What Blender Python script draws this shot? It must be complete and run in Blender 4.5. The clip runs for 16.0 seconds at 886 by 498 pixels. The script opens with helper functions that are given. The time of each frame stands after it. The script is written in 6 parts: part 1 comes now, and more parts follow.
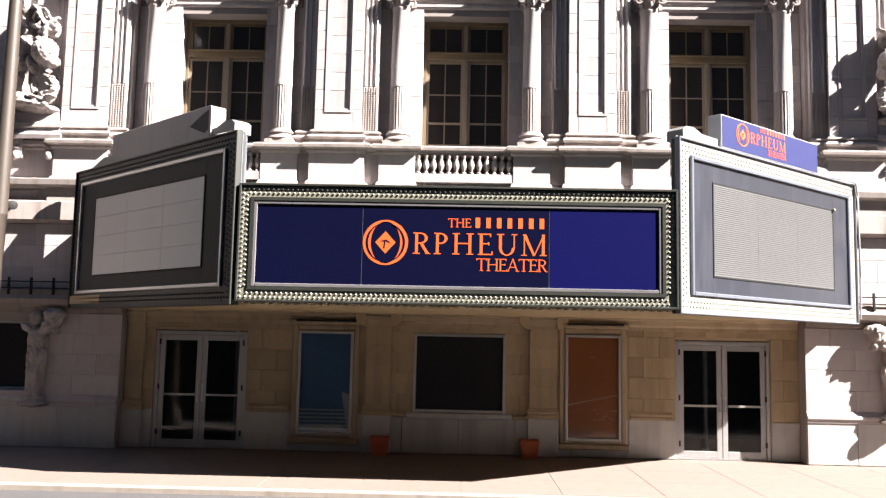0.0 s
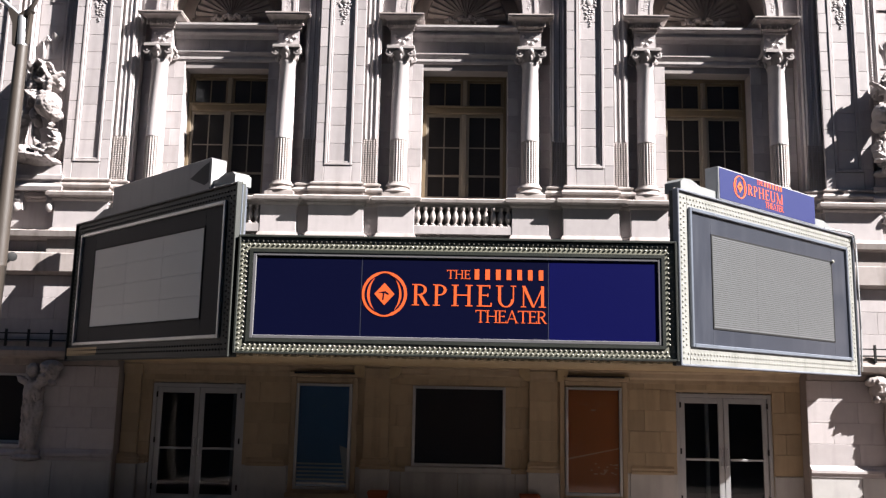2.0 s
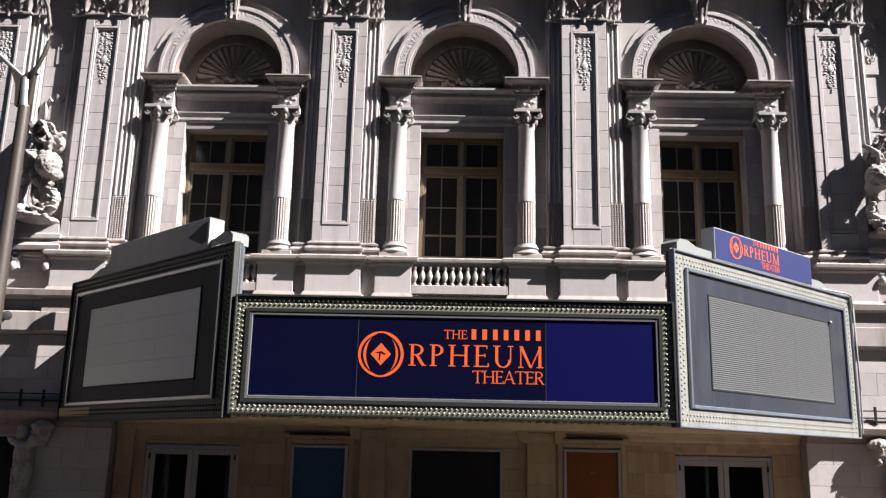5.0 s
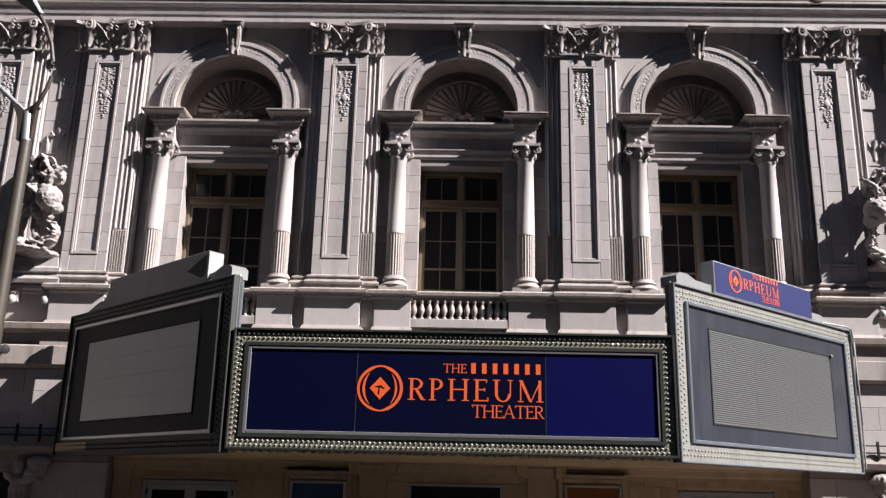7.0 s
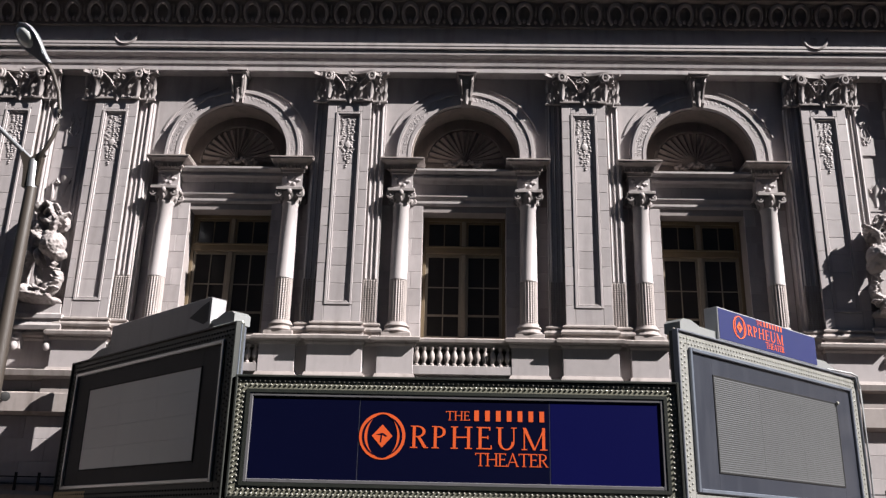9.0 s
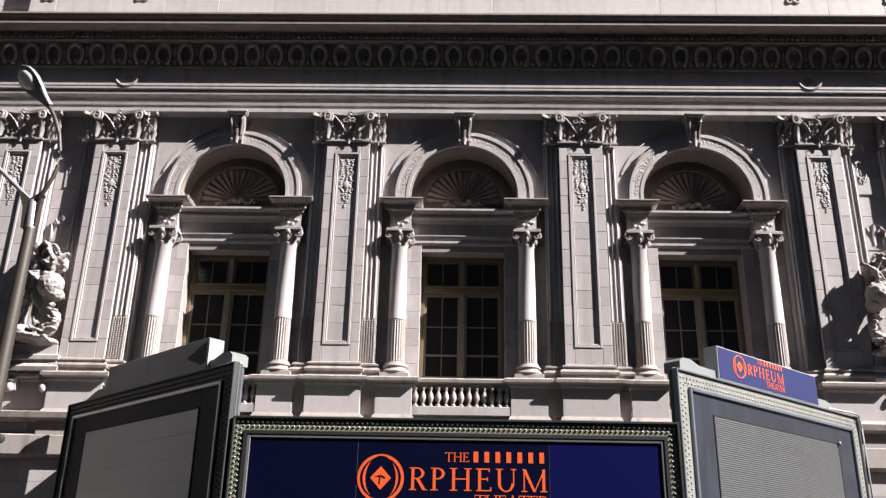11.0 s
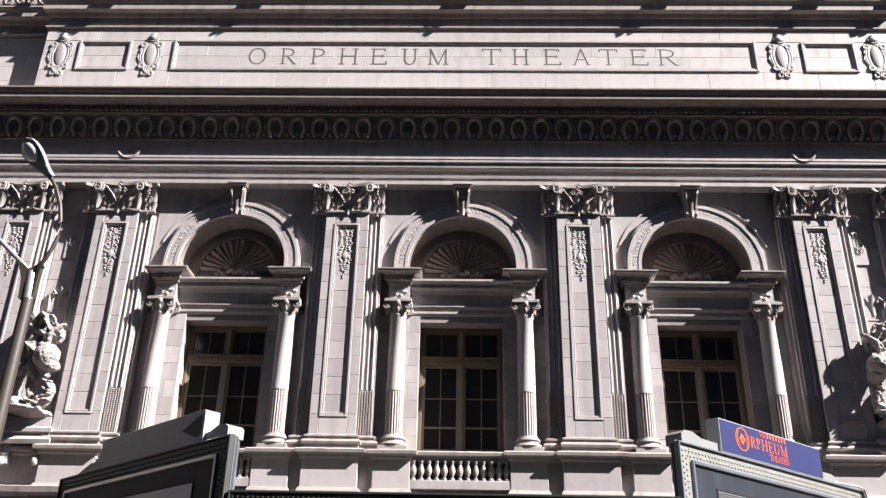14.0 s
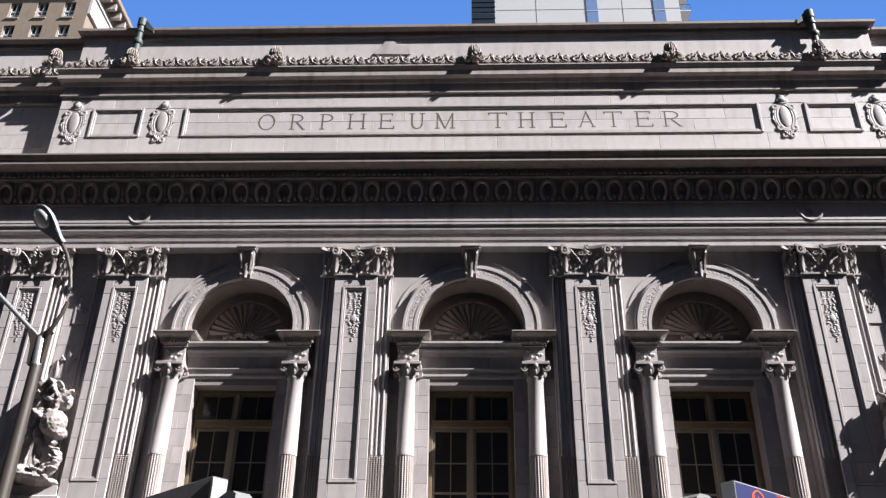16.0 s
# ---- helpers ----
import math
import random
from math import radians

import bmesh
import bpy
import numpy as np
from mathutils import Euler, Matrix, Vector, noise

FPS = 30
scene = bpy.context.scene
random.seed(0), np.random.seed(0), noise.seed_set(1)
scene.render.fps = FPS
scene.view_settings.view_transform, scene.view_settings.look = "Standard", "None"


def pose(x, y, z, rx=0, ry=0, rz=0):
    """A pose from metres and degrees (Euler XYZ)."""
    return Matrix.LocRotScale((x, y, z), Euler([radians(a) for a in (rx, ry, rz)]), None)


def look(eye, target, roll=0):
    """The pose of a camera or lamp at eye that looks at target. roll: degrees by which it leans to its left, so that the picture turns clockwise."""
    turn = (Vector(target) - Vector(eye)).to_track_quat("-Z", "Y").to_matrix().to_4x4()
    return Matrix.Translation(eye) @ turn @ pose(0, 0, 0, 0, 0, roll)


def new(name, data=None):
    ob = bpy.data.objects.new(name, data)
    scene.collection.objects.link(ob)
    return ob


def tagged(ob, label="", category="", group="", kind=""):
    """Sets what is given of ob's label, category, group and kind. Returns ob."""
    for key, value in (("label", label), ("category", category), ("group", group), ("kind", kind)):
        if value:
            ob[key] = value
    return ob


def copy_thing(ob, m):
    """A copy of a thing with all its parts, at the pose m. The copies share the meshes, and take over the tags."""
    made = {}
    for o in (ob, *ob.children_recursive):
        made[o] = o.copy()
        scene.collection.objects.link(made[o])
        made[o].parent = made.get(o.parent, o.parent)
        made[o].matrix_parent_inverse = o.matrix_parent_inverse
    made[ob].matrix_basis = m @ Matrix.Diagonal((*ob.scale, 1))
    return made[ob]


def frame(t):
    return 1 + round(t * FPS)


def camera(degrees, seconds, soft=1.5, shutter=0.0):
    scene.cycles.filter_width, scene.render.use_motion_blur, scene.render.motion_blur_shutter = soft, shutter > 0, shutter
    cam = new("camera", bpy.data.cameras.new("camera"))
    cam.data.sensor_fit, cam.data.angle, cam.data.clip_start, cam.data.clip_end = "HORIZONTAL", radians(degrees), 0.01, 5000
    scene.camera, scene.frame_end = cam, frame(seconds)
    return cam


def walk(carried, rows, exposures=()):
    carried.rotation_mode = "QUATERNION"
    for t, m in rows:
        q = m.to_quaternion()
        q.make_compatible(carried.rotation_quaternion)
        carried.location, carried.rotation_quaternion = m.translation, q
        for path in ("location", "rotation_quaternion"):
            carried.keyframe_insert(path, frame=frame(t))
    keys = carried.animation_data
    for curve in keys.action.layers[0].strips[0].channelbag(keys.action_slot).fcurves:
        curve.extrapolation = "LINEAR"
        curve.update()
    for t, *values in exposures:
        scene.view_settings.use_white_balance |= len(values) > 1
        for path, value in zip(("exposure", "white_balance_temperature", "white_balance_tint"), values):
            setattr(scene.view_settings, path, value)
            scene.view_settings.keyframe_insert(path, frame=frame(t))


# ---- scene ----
cam = camera(53.36, 16.0, 1.3)
EYE = (0.0, 0.0, 2.2)
# seconds, yaw, pitch, roll
ROWS = [
    (0.0, 1.43, 6.05, -1.18),
    (0.5, 1.25, 6.92, -1.07),
    (1.0, 1.23, 8.07, -1.21),
    (1.5, 1.41, 8.85, -1.05),
    (2.0, 1.44, 9.4, -1.18),
    (2.5, 1.37, 9.98, -1.29),
    (3.0, 1.39, 10.61, -1.28),
    (3.5, 1.37, 11.2, -1.21),
    (4.0, 1.31, 11.92, -1.36),
    (6.5, 1.34, 14.94, -1.15),
    (7.0, 1.34, 15.46, -1.3),
    (7.5, 1.37, 16.22, -1.12),
    (8.0, 1.66, 17.14, -1.24),
    (8.5, 1.6, 17.85, -1.34),
    (11.0, 1.55, 21.03, -1.17),
    (11.5, 1.69, 21.82, -1.2),
    (12.0, 1.67, 22.45, -1.28),
    (12.5, 1.74, 23.06, -1.37),
    (13.0, 1.72, 23.95, -1.12),
    (13.5, 1.66, 24.92, -1.22),
    (14.0, 1.55, 25.61, -1.16),
    (14.5, 1.53, 26.33, -0.88),
    (15.0, 1.84, 27.28, -0.84),
    (15.5, 2.18, 28.52, -0.76),
    (16.0, 2.25, 29.62, -0.91),
]
# seconds, stops, kelvin, tint
EXPOSE = [(0.0, 2.92, 6820, 12), (1.0, 2.63, 6650, 11), (2.0, 2.24, 6390, 10), (4.0, 2.06, 6340, 9), (7.0, 1.56, 6440, 10), (9.0, 1.52, 6390, 10), (11.0, 1.76, 6450, 9), (12.0, 1.58, 6450, 9), (12.5, 1.60, 6450, 9), (13.0, 1.76, 6450, 9), (14.0, 1.96, 6400, 9), (15.0, 1.76, 6300, 9), (16.0, 1.68, 6250, 9)]
walk(cam, [(t, Matrix.Translation(EYE) @ pose(0, 0, 0, 0, 0, yaw) @ pose(0, 0, 0, pitch) @ pose(0, 0, 0, 0, roll) @ pose(0, 0, 0, 90))
           for t, yaw, pitch, roll in ROWS], EXPOSE)

# ---- light ----
SUN = Vector((2.8, -1.0, 2.45)).normalized()
world = bpy.data.worlds.new("sky")
scene.world = world
world.use_nodes = True
wn = world.node_tree.nodes
sky = wn.new("ShaderNodeTexSky")
sky.sky_type, sky.sun_disc = "NISHITA", False
sky.sun_elevation, sky.sun_rotation = math.asin(SUN.z), math.atan2(SUN.x, SUN.y)
sky.air_density, sky.dust_density, sky.ozone_density = 1.7, 0.1, 7.0
world.node_tree.links.new(sky.outputs[0], wn["Background"].inputs[0])
wn["Background"].inputs[1].default_value = 0.028
sun = new("sun", bpy.data.lights.new("sun", "SUN"))
sun.data.energy, sun.data.angle, sun.data.color = 5.0, radians(0.53), (1.0, 0.945, 0.915)
sun.matrix_world = look((30, -10, 30), Vector((30, -10, 30)) - SUN)


# ---- materials ----
def material(name, base, rough=0.7, metal=0.0, vary=0.08, scale=6.0, bump=0.25, fine=60.0, spread=0.0, stain=0.0, stain_colour=(0.08, 0.07, 0.06), transmission=0.0, coat=0.0, gloss=0.5, ior=1.5, tone=0.8):
    """A surface with grain and blotches at two scales; spread: how much alike pieces differ; stain: how much grime runs
    over it; tone: scale on the colours, under 1 to cut bounced light and deepen shade.
    """
    base, stain_colour = [c * tone for c in base], [c * tone for c in stain_colour]
    m = bpy.data.materials.new(name)
    m.use_nodes = True
    nt, n = m.node_tree, m.node_tree.nodes
    link = nt.links.new
    p = n["Principled BSDF"]
    p.inputs["Roughness"].default_value, p.inputs["Metallic"].default_value = rough, metal
    p.inputs["Transmission Weight"].default_value, p.inputs["Coat Weight"].default_value = transmission, coat
    p.inputs["Specular IOR Level"].default_value, p.inputs["IOR"].default_value = gloss, ior
    co = n.new("ShaderNodeTexCoord")
    info = n.new("ShaderNodeObjectInfo")
    shift = n.new("ShaderNodeVectorMath")
    shift.operation = "MULTIPLY_ADD"
    link(info.outputs["Location"], shift.inputs[0])
    shift.inputs[1].default_value = (0.37, 0.37, 0.37)
    link(co.outputs["Object"], shift.inputs[2])
    big, small = n.new("ShaderNodeTexNoise"), n.new("ShaderNodeTexNoise")
    for tex, s, d in ((big, scale, 5), (small, fine, 3)):
        tex.inputs["Scale"].default_value, tex.inputs["Detail"].default_value = s, d
        link(shift.outputs[0], tex.inputs["Vector"])
    mix = n.new("ShaderNodeMath")
    mix.operation = "MULTIPLY_ADD"
    link(big.outputs[0], mix.inputs[0])
    mix.inputs[1].default_value = 2 * vary
    mix.inputs[2].default_value = 1 - vary
    m2 = n.new("ShaderNodeMath")
    m2.operation = "MULTIPLY_ADD"
    link(small.outputs[0], m2.inputs[0])
    m2.inputs[1].default_value = vary
    link(mix.outputs[0], m2.inputs[2])
    m3 = n.new("ShaderNodeMath")
    m3.operation = "MULTIPLY_ADD"
    link(info.outputs["Random"], m3.inputs[0])
    m3.inputs[1].default_value = spread
    link(m2.outputs[0], m3.inputs[2])
    col = n.new("ShaderNodeMix")
    col.data_type, col.blend_type = "RGBA", "MULTIPLY"
    col.inputs[0].default_value = 1.0
    col.inputs[6].default_value = (*base, 1)
    grey = n.new("ShaderNodeCombineColor")
    for i in range(3):
        link(m3.outputs[0], grey.inputs[i])
    link(grey.outputs[0], col.inputs[7])
    last = col.outputs[2]
    if stain:
        run = n.new("ShaderNodeMapping")
        run.inputs["Scale"].default_value = (3.0, 3.0, 0.45)
        link(shift.outputs[0], run.inputs[0])
        st = n.new("ShaderNodeTexNoise")
        st.inputs["Scale"].default_value, st.inputs["Detail"].default_value = 1.6, 6
        link(run.outputs[0], st.inputs["Vector"])
        ramp = n.new("ShaderNodeMapRange")
        ramp.inputs[1].default_value, ramp.inputs[2].default_value = 0.5, 0.78
        ramp.inputs[3].default_value, ramp.inputs[4].default_value = 0.0, stain
        link(st.outputs[0], ramp.inputs[0])
        over = n.new("ShaderNodeMix")
        over.data_type = "RGBA"
        link(ramp.outputs[0], over.inputs[0])
        link(last, over.inputs[6])
        over.inputs[7].default_value = (*stain_colour, 1)
        last = over.outputs[2]
    link(last, p.inputs["Base Color"])
    if bump:
        b = n.new("ShaderNodeBump")
        b.inputs["Strength"].default_value, b.inputs["Distance"].default_value = bump, 0.01
        link(small.outputs[0], b.inputs["Height"])
        link(b.outputs[0], p.inputs["Normal"])
    return m


STONE = material("pale_terracotta", (0.447, 0.408, 0.403), 0.6, vary=0.1, spread=0.0, stain=0.4, stain_colour=(0.17, 0.15, 0.14))
BLOCK = material("pale_terracotta_block", (0.40, 0.365, 0.363), 0.55, vary=0.12, spread=0.27, stain=0.35, stain_colour=(0.19, 0.17, 0.155))
CLEAN = material("clean_white_terracotta_block", (0.51, 0.475, 0.468), 0.55, vary=0.11, spread=0.17, stain=0.4, stain_colour=(0.27, 0.235, 0.21))
# Dark tone for dirty stone, and for recesses with their shade painted in.
GRIMESHADE = material("grimy_shaded_terracotta", (0.25, 0.208, 0.185), 0.7, vary=0.12, spread=0.1, stain=0.6, stain_colour=(0.11, 0.095, 0.085))
# tone=1.0 keeps the surfaces under the canopy from going too dark.
TAN = material("tan_limestone_block", (0.27, 0.205, 0.128), 0.65, vary=0.14, spread=0.30, stain=0.45, stain_colour=(0.10, 0.07, 0.04), tone=1.0)
TANS = material("tan_limestone", (0.33, 0.254, 0.165), 0.65, vary=0.1, stain=0.45, stain_colour=(0.10, 0.07, 0.04), tone=1.0)
GRANITE = material("grey_granite", (0.34, 0.33, 0.32), 0.45, vary=0.1, fine=180, spread=0.12, stain=0.35, stain_colour=(0.16, 0.15, 0.14), tone=1.0)
WEATHERED = material("weathered_ledge_stone", (0.37, 0.325, 0.305), 0.7, vary=0.14, scale=8, stain=0.65, stain_colour=(0.12, 0.10, 0.085))
CARVED = material("dark_carved_terracotta", (0.33, 0.295, 0.285), 0.7, vary=0.16, scale=14, stain=0.6, stain_colour=(0.09, 0.08, 0.075))
JOINT = material("mortar", (0.29, 0.255, 0.245), 0.9, vary=0.12)
CONCRETE = material("pavement_concrete", (0.152, 0.118, 0.101), 0.85, vary=0.1, spread=0.06, stain=0.35, stain_colour=(0.10, 0.08, 0.065))
KERB = material("kerb_concrete", (0.24, 0.21, 0.18), 0.85, vary=0.12, stain=0.4)
ASPHALT = material("asphalt", (0.04, 0.04, 0.042), 0.85, vary=0.2, fine=220, stain=0.3, tone=1.0)
EARTH = material("far_ground", (0.12, 0.11, 0.10), 0.9, vary=0.2, scale=0.3, fine=6)
BRONZE = material("ochre_painted_frame", (0.18, 0.132, 0.074), 0.5, vary=0.12, stain=0.35)
PALEWOOD = material("weathered_sash", (0.25, 0.21, 0.16), 0.55, vary=0.12, stain=0.3)
ALU = material("aluminium_frame", (0.37, 0.37, 0.375), 0.42, 0.55, vary=0.05, stain=0.12, tone=1.0)
SILVER = material("brushed_silver_trim", (0.72, 0.72, 0.72), 0.3, 0.9, vary=0.05, bump=0.08)
DULL = material("dull_blue_grey_trim", (0.20, 0.215, 0.25), 0.4, 0.5, vary=0.12, scale=3, bump=0.08, stain=0.3)
FADED = material("scuffed_sign_metal", (0.20, 0.195, 0.205), 0.35, 0.35, vary=0.12, scale=1.6, bump=0.1, stain=0.35, stain_colour=(0.12, 0.11, 0.12))
BLACK = material("black_rubber", (0.015, 0.015, 0.015), 0.6, gloss=0.2, vary=0.1)
DARKROOM = material("dark_interior_tone", (0.13, 0.125, 0.125), 0.85, vary=0.1)
BLUE = material("blue_vinyl", (0.0025, 0.0033, 0.020), 0.32, gloss=0.15, vary=0.06, scale=1.2, bump=0.05)
BLUE2 = material("bright_blue_vinyl", (0.0038, 0.0045, 0.062), 0.32, gloss=0.2, vary=0.06, scale=1.2, bump=0.05)
FADEDBLUE = material("faded_blue_vinyl", (0.022, 0.028, 0.105), 0.4, vary=0.08, scale=1.2, bump=0.05, gloss=0.3)
ORANGE = material("orange_vinyl", (0.83, 0.125, 0.03), 0.4, vary=0.04, bump=0.05)
GREEN = material("green_black_enamel", (0.021, 0.024, 0.020), 0.45, vary=0.15, stain=0.4, stain_colour=(0.05, 0.05, 0.04))
CREAM = material("weathered_cream_enamel", (0.185, 0.182, 0.14), 0.5, vary=0.2, scale=9, stain=0.5, stain_colour=(0.16, 0.15, 0.10))
CREAM2 = material("sun_side_cream_enamel", (0.19, 0.19, 0.175), 0.5, vary=0.25, scale=7, stain=0.6, stain_colour=(0.10, 0.10, 0.085))
WHITEEN = material("white_enamel", (0.22, 0.227, 0.224), 0.4, vary=0.06, stain=0.2, stain_colour=(0.3, 0.3, 0.27))
BULB = material("bulb_glass", (0.34, 0.335, 0.29), 0.12, vary=0.03, bump=0.0, coat=0.3)
BAND = material("slate_grey_panel", (0.023, 0.0235, 0.027), 0.5, gloss=0.2, vary=0.12, scale=2.5, bump=0.1, stain=0.3, stain_colour=(0.035, 0.035, 0.038))
SLATE = material("blue_grey_enamel_panel", (0.027, 0.030, 0.040), 0.28, gloss=0.45, vary=0.2, scale=1.3, bump=0.08, stain=0.35, stain_colour=(0.075, 0.08, 0.095))
ZINC = material("blue_grey_zinc_trim", (0.20, 0.225, 0.27), 0.3, 0.5, vary=0.18, scale=3, bump=0.08, stain=0.3)
# The two letterboards differ in tone to offset sun and shade.
BOARD = material("shade_side_letterboard", (0.72, 0.71, 0.67), 0.35, vary=0.04, scale=2.0, bump=0.05, spread=0.05)
RULED = material("sun_side_letterboard", (0.122, 0.127, 0.131), 0.4, vary=0.05, scale=2.0, bump=0.05, spread=0.05)
RAIL = material("letter_rail", (0.028, 0.028, 0.027), 0.4, vary=0.05)
SOFFIT = material("cream_canopy_soffit", (0.36, 0.275, 0.155), 0.6, vary=0.12, scale=4, stain=0.4, stain_colour=(0.25, 0.18, 0.10), tone=1.0)
POSTERB = material("faded_blue_poster", (0.12, 0.26, 0.52), 0.35, vary=0.14, scale=2.0, bump=0.05, tone=1.0)
POSTERO = material("faded_orange_poster", (0.60, 0.20, 0.07), 0.35, vary=0.2, scale=2.0, bump=0.05, tone=1.0)
PALEPRINT = material("pale_print", (0.55, 0.62, 0.66), 0.4, vary=0.05, tone=1.0)
PEACH = material("peach_print", (0.88, 0.55, 0.36), 0.4, vary=0.05, tone=1.0)
CLAY = material("terracotta_planter", (0.52, 0.13, 0.05), 0.7, vary=0.12)
POLE = material("brown_painted_steel", (0.05, 0.04, 0.032), 0.5, vary=0.12, stain=0.2)
GALV = material("galvanised_steel", (0.52, 0.53, 0.54), 0.4, 0.7, vary=0.08)
LENS = material("lamp_lens", (0.62, 0.64, 0.62), 0.15, vary=0.05, bump=0.0, coat=0.5)
COPPER = material("verdigris_copper", (0.06, 0.075, 0.073), 0.6, 0.2, vary=0.2, stain=0.3)
BRICK = material("brown_brick", (0.215, 0.165, 0.125), 0.85, vary=0.2, scale=1.2, fine=9, stain=0.3, stain_colour=(0.13, 0.10, 0.08))
WHITEWALL = material("white_tower_panel", (0.48, 0.48, 0.485), 0.6, vary=0.03, scale=0.3)
FARGLASS = material("far_window_glass", (0.02, 0.03, 0.05), 0.35, gloss=0.08, vary=0.1, bump=0.0)
# Dark tone that paints the shade inside carved letters.
LETTERSHADE = material("letter_shade", (0.13, 0.115, 0.106), 0.8, vary=0.1)
# Kept dark so that the unseen blocking walls bounce little light.
DARKWALL = material("dark_blocker_masonry", (0.075, 0.07, 0.066), 0.85, vary=0.15)
TOWERGLASS = material("pale_blue_tower_glass", (0.15, 0.22, 0.40), 0.3, gloss=0.2, vary=0.1, bump=0.0)
GLASS = material("dark_window_glass", (0.021, 0.019, 0.018), 0.08, vary=0.1, scale=1.5, bump=0.03, gloss=0.45, tone=1.0)
CLEAR = material("door_glass", (0.62, 0.64, 0.63), 0.04, vary=0.02, bump=0.0, transmission=1.0, ior=1.3, tone=1.0)


# ---- building blocks ----
def link_mesh(name, bm, mat, smooth=False):
    me = bpy.data.meshes.new(name)
    bmesh.ops.recalc_face_normals(bm, faces=bm.faces)
    bm.to_mesh(me)
    bm.free()
    me.materials.append(mat)
    if smooth:
        me.shade_smooth()
        me.set_sharp_from_angle(angle=radians(42))
    return me


def part(name, bm, mat, parent, label="", smooth=False):
    ob = new(name, link_mesh(name, bm, mat, smooth))
    ob.parent = parent
    if label:
        ob["label"] = label
    return ob


def solid(name, bm, mat, label, category, kind="", group="", smooth=False):
    return tagged(new(name, link_mesh(name, bm, mat, smooth)), label, category, group, kind)


def thing(name, at, label, category, group="", kind=""):
    ob = new(name)
    ob.empty_display_size = 0.2
    ob.location = at
    return tagged(ob, label, category, group, kind)


def B():
    return bmesh.new()


def box(bm, x0, x1, y0, y1, z0, z1, bevel=0.0):
    x0, x1, y0, y1, z0, z1 = min(x0, x1), max(x0, x1), min(y0, y1), max(y0, y1), min(z0, z1), max(z0, z1)
    made = bmesh.ops.create_cube(bm, size=1, matrix=Matrix.Translation(((x0 + x1) / 2, (y0 + y1) / 2, (z0 + z1) / 2)) @ Matrix.Diagonal((x1 - x0, y1 - y0, z1 - z0, 1)))
    if bevel:
        edges = {e for v in made["verts"] for e in v.link_edges}
        bmesh.ops.bevel(bm, geom=list(edges), offset=bevel, segments=1, affect="EDGES")
    return bm


def lathe(bm, profile, seg=20, cx=0.0, cy=0.0, flute=0, depth=0.0, squash=1.0):
    rings = []
    for r, z in profile:
        ring = []
        for i in range(seg):
            a = 2 * math.pi * i / seg
            rr = r - (depth * (i % 2) if flute else 0)
            ring.append(bm.verts.new((cx + rr * math.cos(a), cy + rr * math.sin(a) * squash, z)))
        rings.append(ring)
    for a, b in zip(rings, rings[1:]):
        for i in range(seg):
            bm.faces.new((a[i], a[(i + 1) % seg], b[(i + 1) % seg], b[i]))
    bm.faces.new(rings[0][::-1])
    bm.faces.new(rings[-1])
    return bm


def sweep(bm, path, profile):
    """A moulding along a plan line from left to right. profile: (distance out from the line, height), from bottom to top."""
    pts = [Vector(p) for p in path]
    nrm = []
    for i in range(len(pts)):
        dirs = []
        if i > 0:
            dirs.append((pts[i] - pts[i - 1]).normalized())
        if i < len(pts) - 1:
            dirs.append((pts[i + 1] - pts[i]).normalized())
        ns = [Vector((d.y, -d.x)) for d in dirs]
        m = sum(ns, Vector((0, 0))).normalized()
        nrm.append(m / max(0.3, m.dot(ns[0])))
    rows = [[bm.verts.new((p.x + n.x * o, p.y + n.y * o, z)) for o, z in profile] for p, n in zip(pts, nrm)]
    for a, b in zip(rows, rows[1:]):
        for i in range(len(profile) - 1):
            bm.faces.new((a[i], b[i], b[i + 1], a[i + 1]))
        bm.faces.new((a[-1], b[-1], b[0], a[0]))
    bm.faces.new(rows[0])
    bm.faces.new(rows[-1][::-1])
    return bm


def ball(bm, at, size, rot=(0, 0, 0), sub=2):
    m = pose(*at, *rot) @ Matrix.Diagonal((*size, 1))
    bmesh.ops.create_icosphere(bm, subdivisions=sub, radius=1, matrix=m)
    return bm


def plate(bm, outline, y0, y1):
    """An upright plate from an outline in x and z, between two depths."""
    f = [bm.verts.new((x, y0, z)) for x, z in outline]
    b = [bm.verts.new((x, y1, z)) for x, z in outline]
    bm.faces.new(f)
    bm.faces.new(b[::-1])
    for i in range(len(f)):
        j = (i + 1) % len(f)
        bm.faces.new((f[i], b[i], b[j], f[j]))
    return bm


def arc(cx, cz, r, a0, a1, n):
    return [(cx + r * math.cos(radians(a0 + (a1 - a0) * i / n)), cz + r * math.sin(radians(a0 + (a1 - a0) * i / n))) for i in range(n + 1)]


def ring_plate(bm, cx, cz, r0, r1, y0, y1, a0, a1, n):
    outer, inner = arc(cx, cz, r1, a0, a1, n), arc(cx, cz, r0, a0, a1, n)
    return plate_strip(bm, outer, inner, y0, y1)


def plate_strip(bm, outer, inner, y0, y1):
    rows = [[bm.verts.new((x, y, z)) for x, y, z in ((o[0], y0, o[1]), (i[0], y0, i[1]), (i[0], y1, i[1]), (o[0], y1, o[1]))] for o, i in zip(outer, inner)]
    for a, b in zip(rows, rows[1:]):
        for k in range(4):
            bm.faces.new((a[k], b[k], b[(k + 1) % 4], a[(k + 1) % 4]))
    bm.faces.new(rows[0])
    bm.faces.new(rows[-1][::-1])
    return bm


